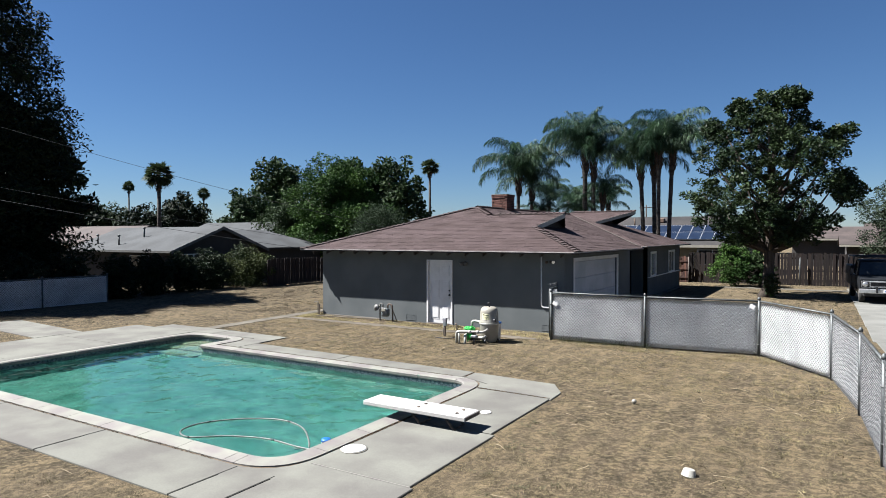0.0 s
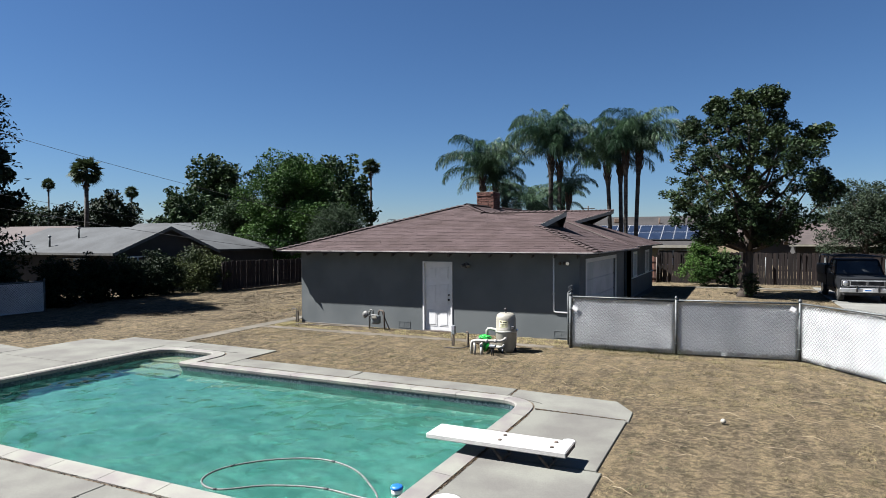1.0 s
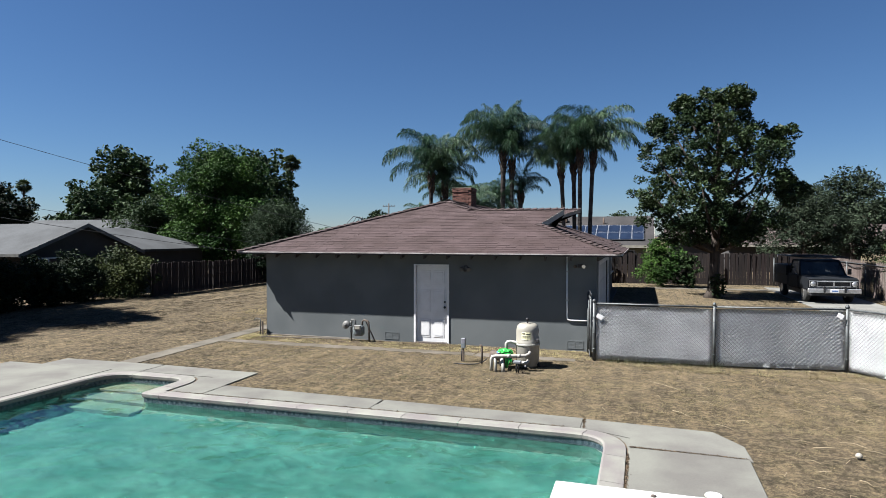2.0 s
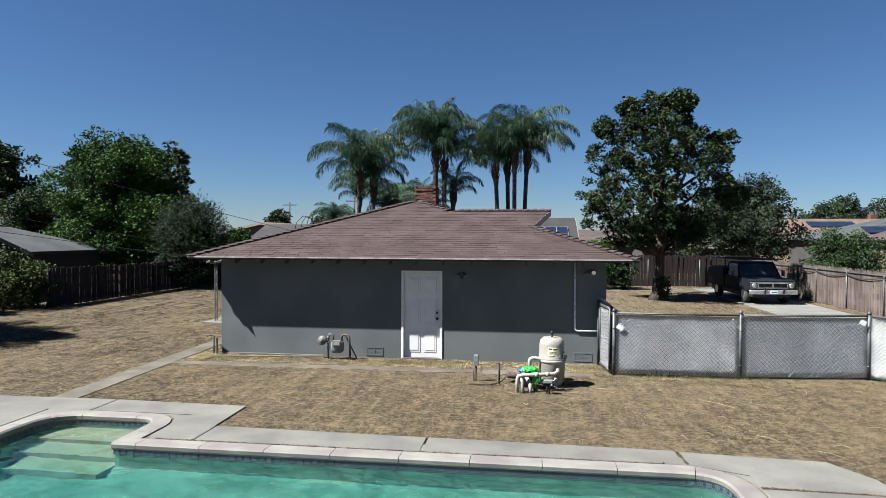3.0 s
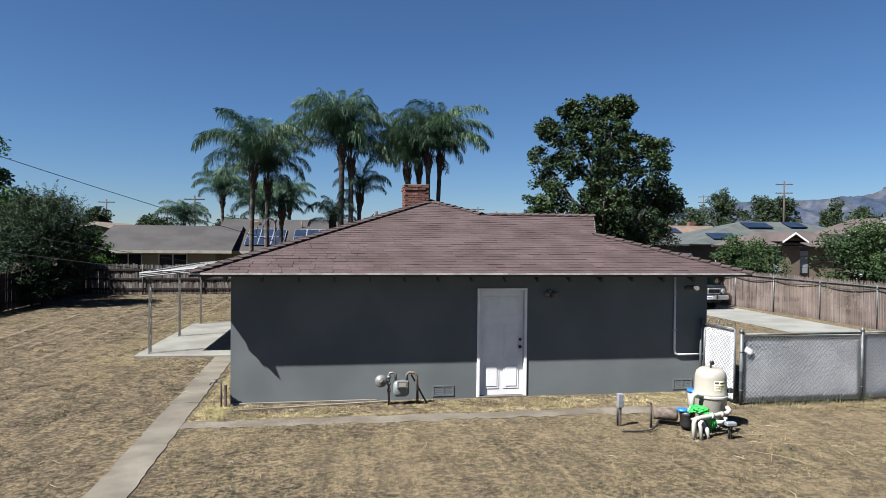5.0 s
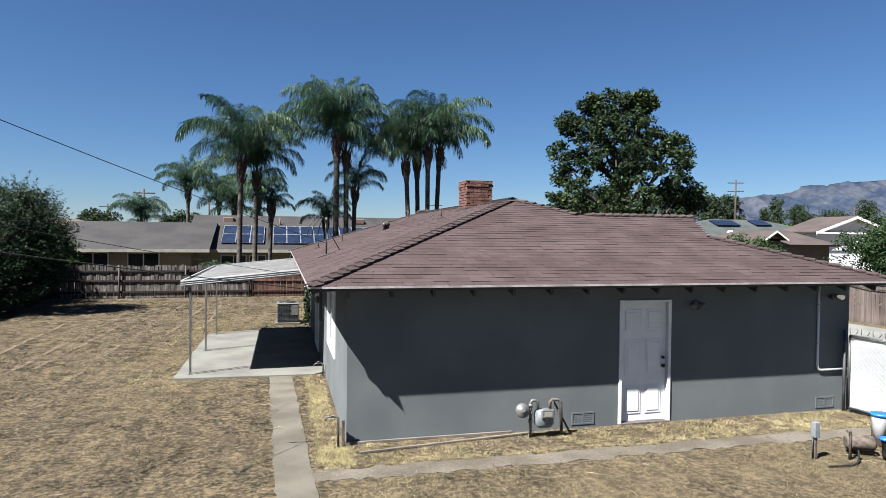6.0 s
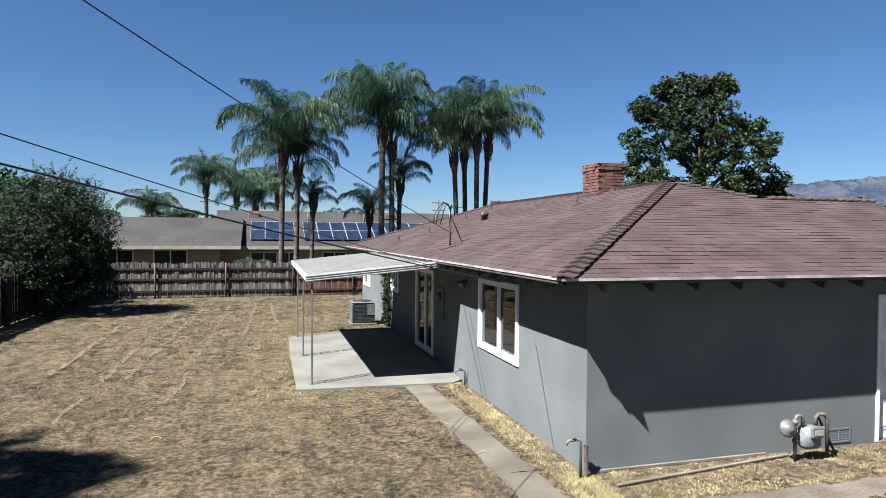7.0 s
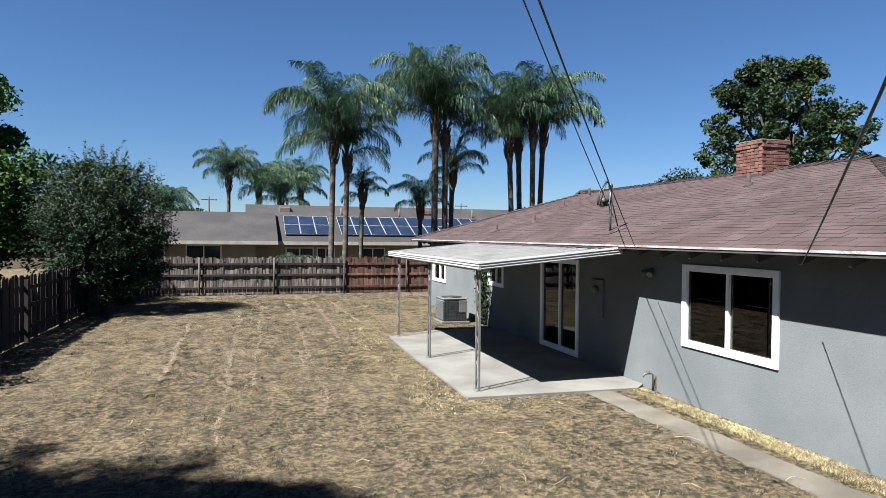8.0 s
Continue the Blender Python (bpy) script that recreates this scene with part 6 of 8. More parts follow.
pan.to_mesh(pan_me), pan.free()
pan_me.materials.append(M_SOLAR), pan_me.materials.append(M_ALU)
for x0, cols in ((-19.35, 3), (-16.3, 14)):
    arr = thing("solar_array", x0, 48.0, 2.6, "dark blue solar panels in pale frames on the roof", "solar panel", "solar arrays")
    for r in range(2):
        for c in range(cols):
            for h in range(1):
                part("solar_panel", pan_me, None, arr, at=Matrix.Translation((x0 + c * 0.84, 47.6, 2.12 + 0.55 * 0.4 + 0.10)) @ pose(0, 0, 0, slope) @ Matrix.Translation((0, 0.15 + r * 1.43, 0)))


# houses to the east
def plain_house(x0, y0, x1, y1, eave, ridge, along, wall_m, roof_m, label, hip=0.0, trim=None, windows=()):
    ob = thing("distant_house", (x0 + x1) / 2, y0, 0, label, "house", "distant houses")
    part("wall", gable_walls(B(), x0, y0, x1, y1, eave, ridge, along, 0.5, hip), wall_m, ob)
    part("roof", gable_roof(B(), x0, y0, x1, y1, eave, ridge, along, 0.5, hip), roof_m, ob)
    if trim and along == "y":
        xm = (x0 + x1) / 2
        eave_board(ob, [(x0 - 0.5, y0 - 0.5, eave), (xm, y0 - 0.5, ridge), (x1 + 0.5, y0 - 0.5, eave)], trim, 0.25)
    if trim:
        eave_board(ob, [(x0 - 0.5, y0 - 0.52, eave - 0.02), (x1 + 0.5, y0 - 0.52, eave - 0.02)], trim, 0.15)
    for wx, ww in windows:
        far_window(ob, wx, y0, 0, ww, 0.8, 1.9)
    return ob


e1 = plain_house(24.0, 82, 37.5, 92, 3.1, 5.2, "x", M_NTAN, M_NROOFTAN, "tan-roofed house with brick chimney", trim=M_CREAM, windows=((25.5, 1.8), (29.0, 1.8)))
part("chimney", box(B(), 34.6, 87.0, 3.6, 35.4, 87.8, 5.75, 0.03), M_BRICK, e1)
part("solar_panel", box(B(), 26.5, 0, 0, 31.8, 1.8, 0.08, 0.01, m=Matrix.Translation((0, 84.0, 4.12)) @ pose(0, 0, 0, 21)), M_SOLAR, e1)
e2 = plain_house(17.4, 57.0, 39.8, 67.0, 2.75, 5.0, "x", M_NDARK, M_NROOFSLATE, "grey-roofed house with solar panels", hip=8.6, windows=((21, 2.6), (25, 1.6), (33, 2.0)))
for x0, w, y0, z0 in ((19.8, 2.6, 57.4, 3.20), (25.0, 2.6, 60.0, 4.32), (29.6, 1.8, 60.2, 4.40)):
    part("solar_panel", box(B(), x0, 0, 0, x0 + w, 1.5, 0.08, 0.01, m=Matrix.Translation((0, y0, z0)) @ pose(0, 0, 0, 20)), M_SOLAR, e2)
dish = thing("satellite_dish", 22.0, 56.3, 2.7, "small white satellite dish on a roof", "dish")
part("dish_bowl", lathe(B(), [(0.03, 0.0), (0.20, 0.04), (0.38, 0.13), (0.365, 0.135), (0.18, 0.055), (0.02, 0.02)], 20, Matrix.Translation((23.3, 56.1, 3.45)) @ pose(0, 0, 0, 62, 0, -10)), M_WHITE, dish)
part("dish_arm", tube(B(), [(23.3, 56.6, 2.6), (23.3, 56.2, 3.45)], 0.03, 6), M_GALV, dish)
e3 = plain_house(16.4, 45.6, 23.4, 51.0, 2.70, 3.75, "x", M_NTAN, M_NROOFBROWN, "low brown-roofed house with small white-trimmed gable", hip=1.8)
part("gable_wall", gable_walls(B(), 17.45, 45.35, 18.85, 47.0, 3.05, 3.55, "y", 0.3), M_NTAN, e3)
part("gable_roof", gable_roof(B(), 17.45, 45.2, 18.85, 47.6, 3.05, 3.68, "y", 0.3, thick=0.08), M_NROOFBROWN, e3)
eave_board(e3, [(17.15, 44.88, 3.05), (18.15, 44.88, 3.68), (19.15, 44.88, 3.05)], M_WHITE, 0.13)
for i in range(4):
    part("garage_panel", box(B(), 16.9, 45.50, 0.80 + i * 0.40, 19.6, 45.58, 1.18 + i * 0.40, 0.01), M_NSLATEDOOR, e3, "grey ribbed garage door panel")
plain_house(28.6, 52.0, 36.2, 55.4, 3.75, 5.15, "y", M_WHITE, M_NROOFBROWN, "white house with brown roof and white rake", trim=M_WHITE)
plain_house(2.0, 56.0, 11.0, 62.0, 2.1, 2.9, "x", M_NDARK, M_NROOFBROWN, "low brown-roofed house behind the fence", trim=M_CREAM)
plain_house(-2.0, 66.0, 12.0, 74.0, 2.5, 3.6, "x", M_NDARK, M_NROOFBROWN, "low tan-roofed house in the distance", trim=M_CREAM)
plain_house(40.0, 62.0, 60.0, 72.0, 2.6, 4.6, "x", M_NBEIGE, M_NROOFGREY, "grey-roofed house in the distance", hip=4.0, trim=M_CREAM)
plain_house(-64.0, 47.0, -50.0, 55.0, 2.6, 4.4, "x", M_NBEIGE, M_NROOFGREY, "pale house with grey roof in the distance", trim=M_WHITE)
plain_house(-60.0, 28.0, -48.0, 36.0, 2.2, 3.7, "x", M_NTAN, M_NROOFBROWN, "tan-roofed house beyond the dark trees", trim=M_CREAM)
plain_house(-40.0, 62.0, -27.0, 70.0, 2.6, 4.2, "y", M_NTAN, M_NROOFTAN, "red-tiled house in the distance", trim=M_CREAM)
plain_house(5.0, 84.0, 30.0, 92.0, 2.6, 4.2, "x", M_NBEIGE, M_NROOFBROWN, "brown-roofed house in the distance", trim=M_CREAM)
plain_house(44.0, 84.0, 70.0, 94.0, 2.6, 4.8, "x", M_NTAN, M_NROOFGREY, "grey-roofed house in the distance", hip=4.0)


def utility_pole(x, y, h, deg, arms=1, label="wooden utility pole with cross-arm"):
    ob = thing("utility_pole", x, y, 0, label, "utility pole", "utility poles")
    part("pole", tube(B(), [(x, y, -0.3), (x, y, h)], [0.17, 0.11], 8), M_POLE, ob)
    for k in range(arms):
        z = h - 0.5 - k * 1.3
        part("cross_arm", box(B(), -1.2, -0.06, -0.06, 1.2, 0.06, 0.06, m=pose(x, y, z, 0, 0, deg)), M_POLE, ob)
        for u in (-1.05, -0.5, 0.5, 1.05):
            part("insulator", lathe(B(), [(0.05, 0.0), (0.06, 0.08), (0.02, 0.16)], 8, pose(x, y, z + 0.06, 0, 0, deg) @ Matrix.Translation((u, 0, 0))), M_METERPALE, ob)
    return ob


utility_pole(-31.5, 88.0, 8.2, 5)
utility_pole(-49.5, 110.0, 8.8, 5)
utility_pole(-43.2, 120.0, 7.7, 5)
utility_pole(-27.5, 118.0, 8.4, 5)
utility_pole(52.3, 91.2, 12.2, -20, 2)
utility_pole(70.0, 142.0, 14.0, -20, 2)
utility_pole(76.0, 92.0, 8.5, -20)
utility_pole(11.0, 118.0, 9.0, 0, 2)
utility_pole(15.5, 122.0, 8.5, 0)


def cable(name, a, b, sag, r, label, n=26):
    a, b = Vector(a), Vector(b)
    pts = [a.lerp(b, i / n) - Vector((0, 0, sag * 4 * (i / n) * (1 - i / n))) for i in range(n + 1)]
    return solo(name, tube(B(), pts, r, 6), M_CABLE, label, "cable")


MOUNTAINS = [(-100, 0), (300, 6), (700, 22), (1000, 92), (1300, 136), (1500, 143), (1650, 164), (1800, 198), (1950, 206), (2150, 200), (2400, 180), (2700, 205), (3100, 165), (3600, 140)]
bm = B()
rng = np.random.default_rng(8)
rows_m = []
for i in range(260):
    s = i / 259 * (len(MOUNTAINS) - 1)
    j = min(int(s), len(MOUNTAINS) - 2)
    f = s - j
    x, h = [MOUNTAINS[j][k] + (MOUNTAINS[j + 1][k] - MOUNTAINS[j][k]) * f for k in (0, 1)]
    y = 2500 - 0.42 * x
    h = h * (1 + 0.10 * noise.noise(Vector((i * 0.09, 0, 0))) + 0.03 * noise.noise(Vector((i * 0.5, 3, 0))))
    cols = []
    for q in range(9):
        u = q / 8
        dy = -420 * (1 - u) + 60 * noise.noise(Vector((i * 0.16, u * 2.5, 1)))
        z = -5 + (h + 5) * (u ** 1.15) + (1 - u) * u * 60 * noise.noise(Vector((i * 0.13, u * 3, 5)))
        cols.append(bm.verts.new((x, y + dy, z)))
    cols.append(bm.verts.new((x, y + 150, -5)))
    rows_m.append(cols)
for a, b in zip(rows_m, rows_m[1:]):
    for j in range(9):
        bm.faces.new((a[j], b[j], b[j + 1], a[j + 1])).smooth = True
solo("backdrop", bm, M_MOUNT, "grey-blue mountain range on the horizon with haze in its colour", "mountain", kind="structure")


# cycads behind the front fence
def cycad(x, y, seed):
    rng = random.Random(seed)
    ob = thing("cycad", x, y, 0, "low dark cycad with stiff fronds behind the fence", "plant", "cycads")
    part("stem", tube(B(), [(x, y, -0.05), (x, y, 0.9)], [0.16, 0.13], 8), M_BOOT, ob)
    for i in range(17):
        part("frond", FRONDS[2 + i % 2][i % 3], None, ob, at=Matrix.Translation((x, y, 0.85)) @ pose(0, 0, 0, rng.uniform(-6, 6), rng.uniform(-6, 6), i * 137.5) @ Matrix.Scale(0.34, 4))


cycad(-19.15, 43.5, 1)
cycad(-14.0, 43.8, 2)


# ---- patio cover ----
def patio_cover():
    x0, x1, y0, y1 = -17.80, -15.30, 21.62, 28.25
    ob = thing("patio_cover", -17.78, 22.0, 0, "white corrugated metal patio cover on lattice posts", "patio cover")
    z0, z1 = 2.00, 2.24
    bm = B()
    n = 66
    rows = []
    for i in range(n + 1):
        y = y0 + 0.04 + (y1 - y0 - 0.08) * i / n
        dz = 0.018 if (i // 2) % 2 else 0.0
        rows.append([(x0 + 0.06, y, z0 + 0.03 + dz), (x1, y, z1 + 0.03 + dz)])
    vs = [[bm.verts.new(q) for q in r] for r in rows]
    for a, b in zip(vs, vs[1:]):
        bm.faces.new((a[0], a[1], b[1], b[0]))
    g = bmesh.ops.solidify(bm, geom=bm.faces[:], thickness=0.004)
    part("roof_sheet", bm, M_PATIOMETAL, ob, "white ribbed metal sheet")

    def gutter(a, b, name):
        a, b = Vector(a), Vector(b)
        d = (b - a).normalized()
        o = Vector((d.y, -d.x, 0))
        bm = B()
        prof = [(0, 0.06), (0.04, 0.06), (0.05, 0.03), (0.035, 0.02), (0.045, -0.01), (0.03, -0.02), (0.04, -0.05), (0.02, -0.065), (0, -0.065)]
        r = [[bm.verts.new(p + o * u + Vector((0, 0, v))) for u, v in prof] for p in (a, b)]
        for i in range(len(prof)):
            j = (i + 1) % len(prof)
            bm.faces.new((r[0][i], r[0][j], r[1][j], r[1][i]))
        bm.faces.new(r[0][::-1]), bm.faces.new(r[1])
        bmesh.ops.recalc_face_normals(bm, faces=bm.faces[:])
        part(name, bm, M_PATIOMETAL, ob, "white fluted edge trim")
    gutter((x0 + 0.04, y1, z0 + 0.02), (x0 + 0.04, y0, z0 + 0.02), "front_fascia")
    gutter((x0, y0 + 0.04, z0 + 0.02), (x1, y0 + 0.04, z1 + 0.02), "side_fascia")
    gutter((x1, y1 - 0.04, z1 + 0.02), (x0, y1 - 0.04, z0 + 0.02), "side_fascia")
    part("beam", box(B(), x0 + 0.10, y0 + 0.05, z0 - 0.075, x0 + 0.17, y1 - 0.05, z0 + 0.0, 0.006), M_PATIOMETAL, ob)
    for y in (22.0, 24.85, 27.6):
        p = B()
        px = x0 + 0.14
        for dy in (-0.07, 0.07):
            box(p, px - 0.014, y + dy - 0.014, 0.03, px + 0.014, y + dy + 0.014, z0 - 0.07)
        for i in range(9):
            za = 0.10 + i * 0.20
            s = 1 if i % 2 else -1
            tube(p, [(px, y - 0.06 * s, za), (px, y - 0.02 * s, za + 0.07), (px, y + 0.02 * s, za + 0.11), (px, y + 0.06 * s, za + 0.18)], 0.007, 5)
        box(p, px - 0.05, y - 0.10, 0.026, px + 0.05, y + 0.10, 0.036)
        part("lattice_post", p, M_METERPALE, ob, "openwork white metal post")


patio_cover()


def air_conditioner(x, y):
    ob = thing("air_conditioner", x, y, 0, "grey louvred outdoor air-conditioning unit", "air conditioner")
    part("pad", box(B(), x - 0.42, y - 0.42, -0.02, x + 0.42, y + 0.42, 0.05, 0.01), M_PATH, ob)
    part("casing", box(B(), x - 0.35, y - 0.35, 0.05, x + 0.35, y + 0.35, 0.66, 0.03), M_METERGREY, ob)
    part("top_panel", box(B(), x - 0.37, y - 0.37, 0.66, x + 0.37, y + 0.37, 0.71, 0.02), M_METERPALE, ob)
    for i in range(13):
        z = 0.10 + i * 0.042
        part("louvre", box(B(), x - 0.362, y - 0.362, z, x + 0.362, y + 0.362, z + 0.012), M_GALV, ob)
    for i in range(8):
        part("louvre_bar", box(B(), x - 0.30 + i * 0.085, y - 0.368, 0.08, x - 0.292 + i * 0.085, y - 0.36, 0.64), M_DARKMETAL, ob)
    part("service_panel", box(B(), x + 0.12, y - 0.375, 0.30, x + 0.345, y - 0.364, 0.64, 0.004), M_METERPALE, ob)
    part("fan_guard", lathe(B(), [(0.30, 0.0), (0.30, 0.015), (0.05, 0.03)], 20, Matrix.Translation((x, y, 0.71))), M_DARKMETAL, ob)


air_conditioner(-15.55, 30.0)
rng = np.random.default_rng(77)
vine = thing("wall_vine", -14.9, 29.1, 0, "sparse dark vine climbing the side wall", "vine")
bm, vp = B(), []
for i in range(9):
    p = [Vector((-14.86, 28.95 + 0.06 * i, 0.0))]
    for j in range(8):
        p.append(p[-1] + Vector((rng.normal(-0.004, 0.008), rng.normal(0, 0.07), 0.21)))
        vp.append(np.array(p[-1]) + rng.normal(0, 1, (16, 3)) * (0.05, 0.10, 0.09) + np.array((-0.05, 0, 0)))
    tube(bm, p, 0.008, 5)
part("stems", bm, M_BARK, vine)
part("vine_leaves", quads("vine_leaves", leaves(rng, np.concatenate(vp), 0.10, -0.3, 0.5)), M_DARKLEAF, vine)

# ---- pool things ----
DBZ, DBX0, DBX1, DBY0, DBY1, DBT = 0.21, -5.56, -3.74, 7.41, 7.87, 0.0
ob = thing("diving_board", (DBX0 + DBX1) / 2, (DBY0 + DBY1) / 2, 0, "low white painted diving board with worn end", "diving board")
dm = pose((DBX0 + DBX1) / 2, (DBY0 + DBY1) / 2, DBZ, 0, 0, DBT)
L2, W2 = (DBX1 - DBX0) / 2, (DBY1 - DBY0) / 2
part("board", box(B(), -L2, -W2, -0.035, L2, W2, 0.035, 0.012, m=dm), M_BOARD, ob, "white painted board with dark spots")
part("worn_end", box(B(), L2 - 0.004, -W2 + 0.02, -0.026, L2 + 0.006, W2 - 0.02, 0.026, 0.003, m=dm), M_WOODGREY, ob, "bare grey wooden end")
for u in (0.05, L2 - 0.28):
    bm = B()
    for s in (-1, 1):
        tube(bm, [dm @ Vector((u - 0.10, s * 0.15, -0.035)), dm @ Vector((u + 0.06, s * 0.15, -DBZ))], 0.018, 7)
    tube(bm, [dm @ Vector((u + 0.06, -0.15, -DBZ + 0.02)), dm @ Vector((u + 0.06, 0.15, -DBZ + 0.02))], 0.014, 6)
    part("stand", bm, M_RUST, ob, "rusty bent steel stand")
for u, v in ((0.05, -0.1), (0.05, 0.1), (L2 - 0.2, -0.1), (L2 - 0.2, 0.1)):
    part("bolt", lathe(B(), [(0.028, 0.0), (0.022, 0.012), (0.004, 0.014)], 10, dm @ Matrix.Translation((u, v, 0.035))), M_RUST, ob)


def curve_points(ctrl, n=60):
    """A smooth line through control points (Catmull-Rom)."""
    c = [Vector(q) for q in ctrl]
    c = [c[0] * 2 - c[1]] + c + [c[-1] * 2 - c[-2]]
    out, seg = [], len(c) - 3
    for i in range(n + 1):
        s = min(i / n * seg, seg - 1e-6)
        k, f = int(s), s - int(s)
        a, b, d, e = c[k:k + 4]
        out.append(0.5 * ((2 * b) + (d - a) * f + (2 * a - 5 * b + 4 * d - e) * f ** 2 + (3 * b - a - 3 * d + e) * f ** 3))
    return out


hz = -0.132
hose = thing("pool_hose", -6.5, 6.2, hz, "pale grey floating vacuum hose looped in the pool", "hose")
line = curve_points([(-5.25, 6.15, hz), (-5.7, 6.12, hz), (-6.3, 6.15, hz), (-6.9, 5.95, hz), (-7.35, 5.62, hz), (-7.72, 5.75, hz), (-7.78, 6.15, hz), (-7.45, 6.62, hz), (-6.9, 6.92, hz), (-6.35, 6.85, hz), (-5.85, 6.5, hz), (-5.5, 6.1, hz - 0.06), (-5.6, 5.7, hz - 0.5)], 120)
part("hose_tube", tube(B(), line, 0.0125, 8), M_METERPALE, hose)
for i in (18, 40, 62, 84):
    part("hose_cuff", tube(B(), [line[i], line[i + 1]], 0.016, 8), M_DARKMETAL, hose, "dark hose coupling")
fl = thing("chlorine_floater", -5.43, 6.42, -0.135, "white chlorine floater with blue lid", "pool floater")
part("float_body", lathe(B(), [(0.03, -0.12), (0.07, -0.08), (0.075, -0.02), (0.085, 0.05), (0.085, 0.07), (0.03, 0.075)], 20, Matrix.Translation((-5.43, 6.42, -0.150)) @ Matrix.Scale(0.78, 4)), M_VINYL, fl)
part("lid", lathe(B(), [(0.09, 0.0), (0.095, 0.02), (0.08, 0.045), (0.02, 0.05)], 20, Matrix.Translation((-5.43, 6.42, -0.093)) @ Matrix.Scale(0.78, 4)), M_BLUE, fl, "blue ribbed lid")
for x, y, r, lab in ((-4.68, 6.12, 0.16, "white round skimmer lid set in the deck"), (-3.98, 8.52, 0.085, "small white round drain lid in the deck")):
    ob = thing("skimmer_lid", x, y, 0.012, lab, "pool lid")
    part("lid", lathe(B(), [(r, 0.0), (r, 0.012), (r * 0.93, 0.018), (r * 0.85, 0.014), (r * 0.05, 0.016)], 24, Matrix.Translation((x, y, 0.013))), M_WHITE, ob)
    part("rim", lathe(B(), [(r * 1.12, 0.0), (r * 1.12, 0.006), (r * 1.0, 0.008)], 24, Matrix.Translation((x, y, 0.012))), M_CREAM, ob)
ob = thing("plastic_bowl", -0.76, 7.48, 0.0, "small white plastic bowl lying in the grass", "bowl")
part("bowl", lathe(B(), [(0.075, 0.0), (0.085, 0.01), (0.105, 0.10), (0.11, 0.105), (0.10, 0.10), (0.08, 0.02), (0.01, 0.015)], 20, pose(-0.76, 7.48, 0.066, 172, 8, 0) @ Matrix.Scale(0.78, 4)), M_PVC, ob)
ob = thing("ball", -2.13, 10.32, 0.0, "worn pale rubber ball in the grass", "ball")
part("shell", lathe(B(), [(0.008, -0.055), (0.03, -0.047), (0.05, -0.025), (0.056, 0.0), (0.05, 0.025), (0.03, 0.047), (0.008, 0.055)], 16, Matrix.Translation((-2.13, 10.32, 0.033)) @ Matrix.Scale(0.72, 4)), M_CREAM, ob)


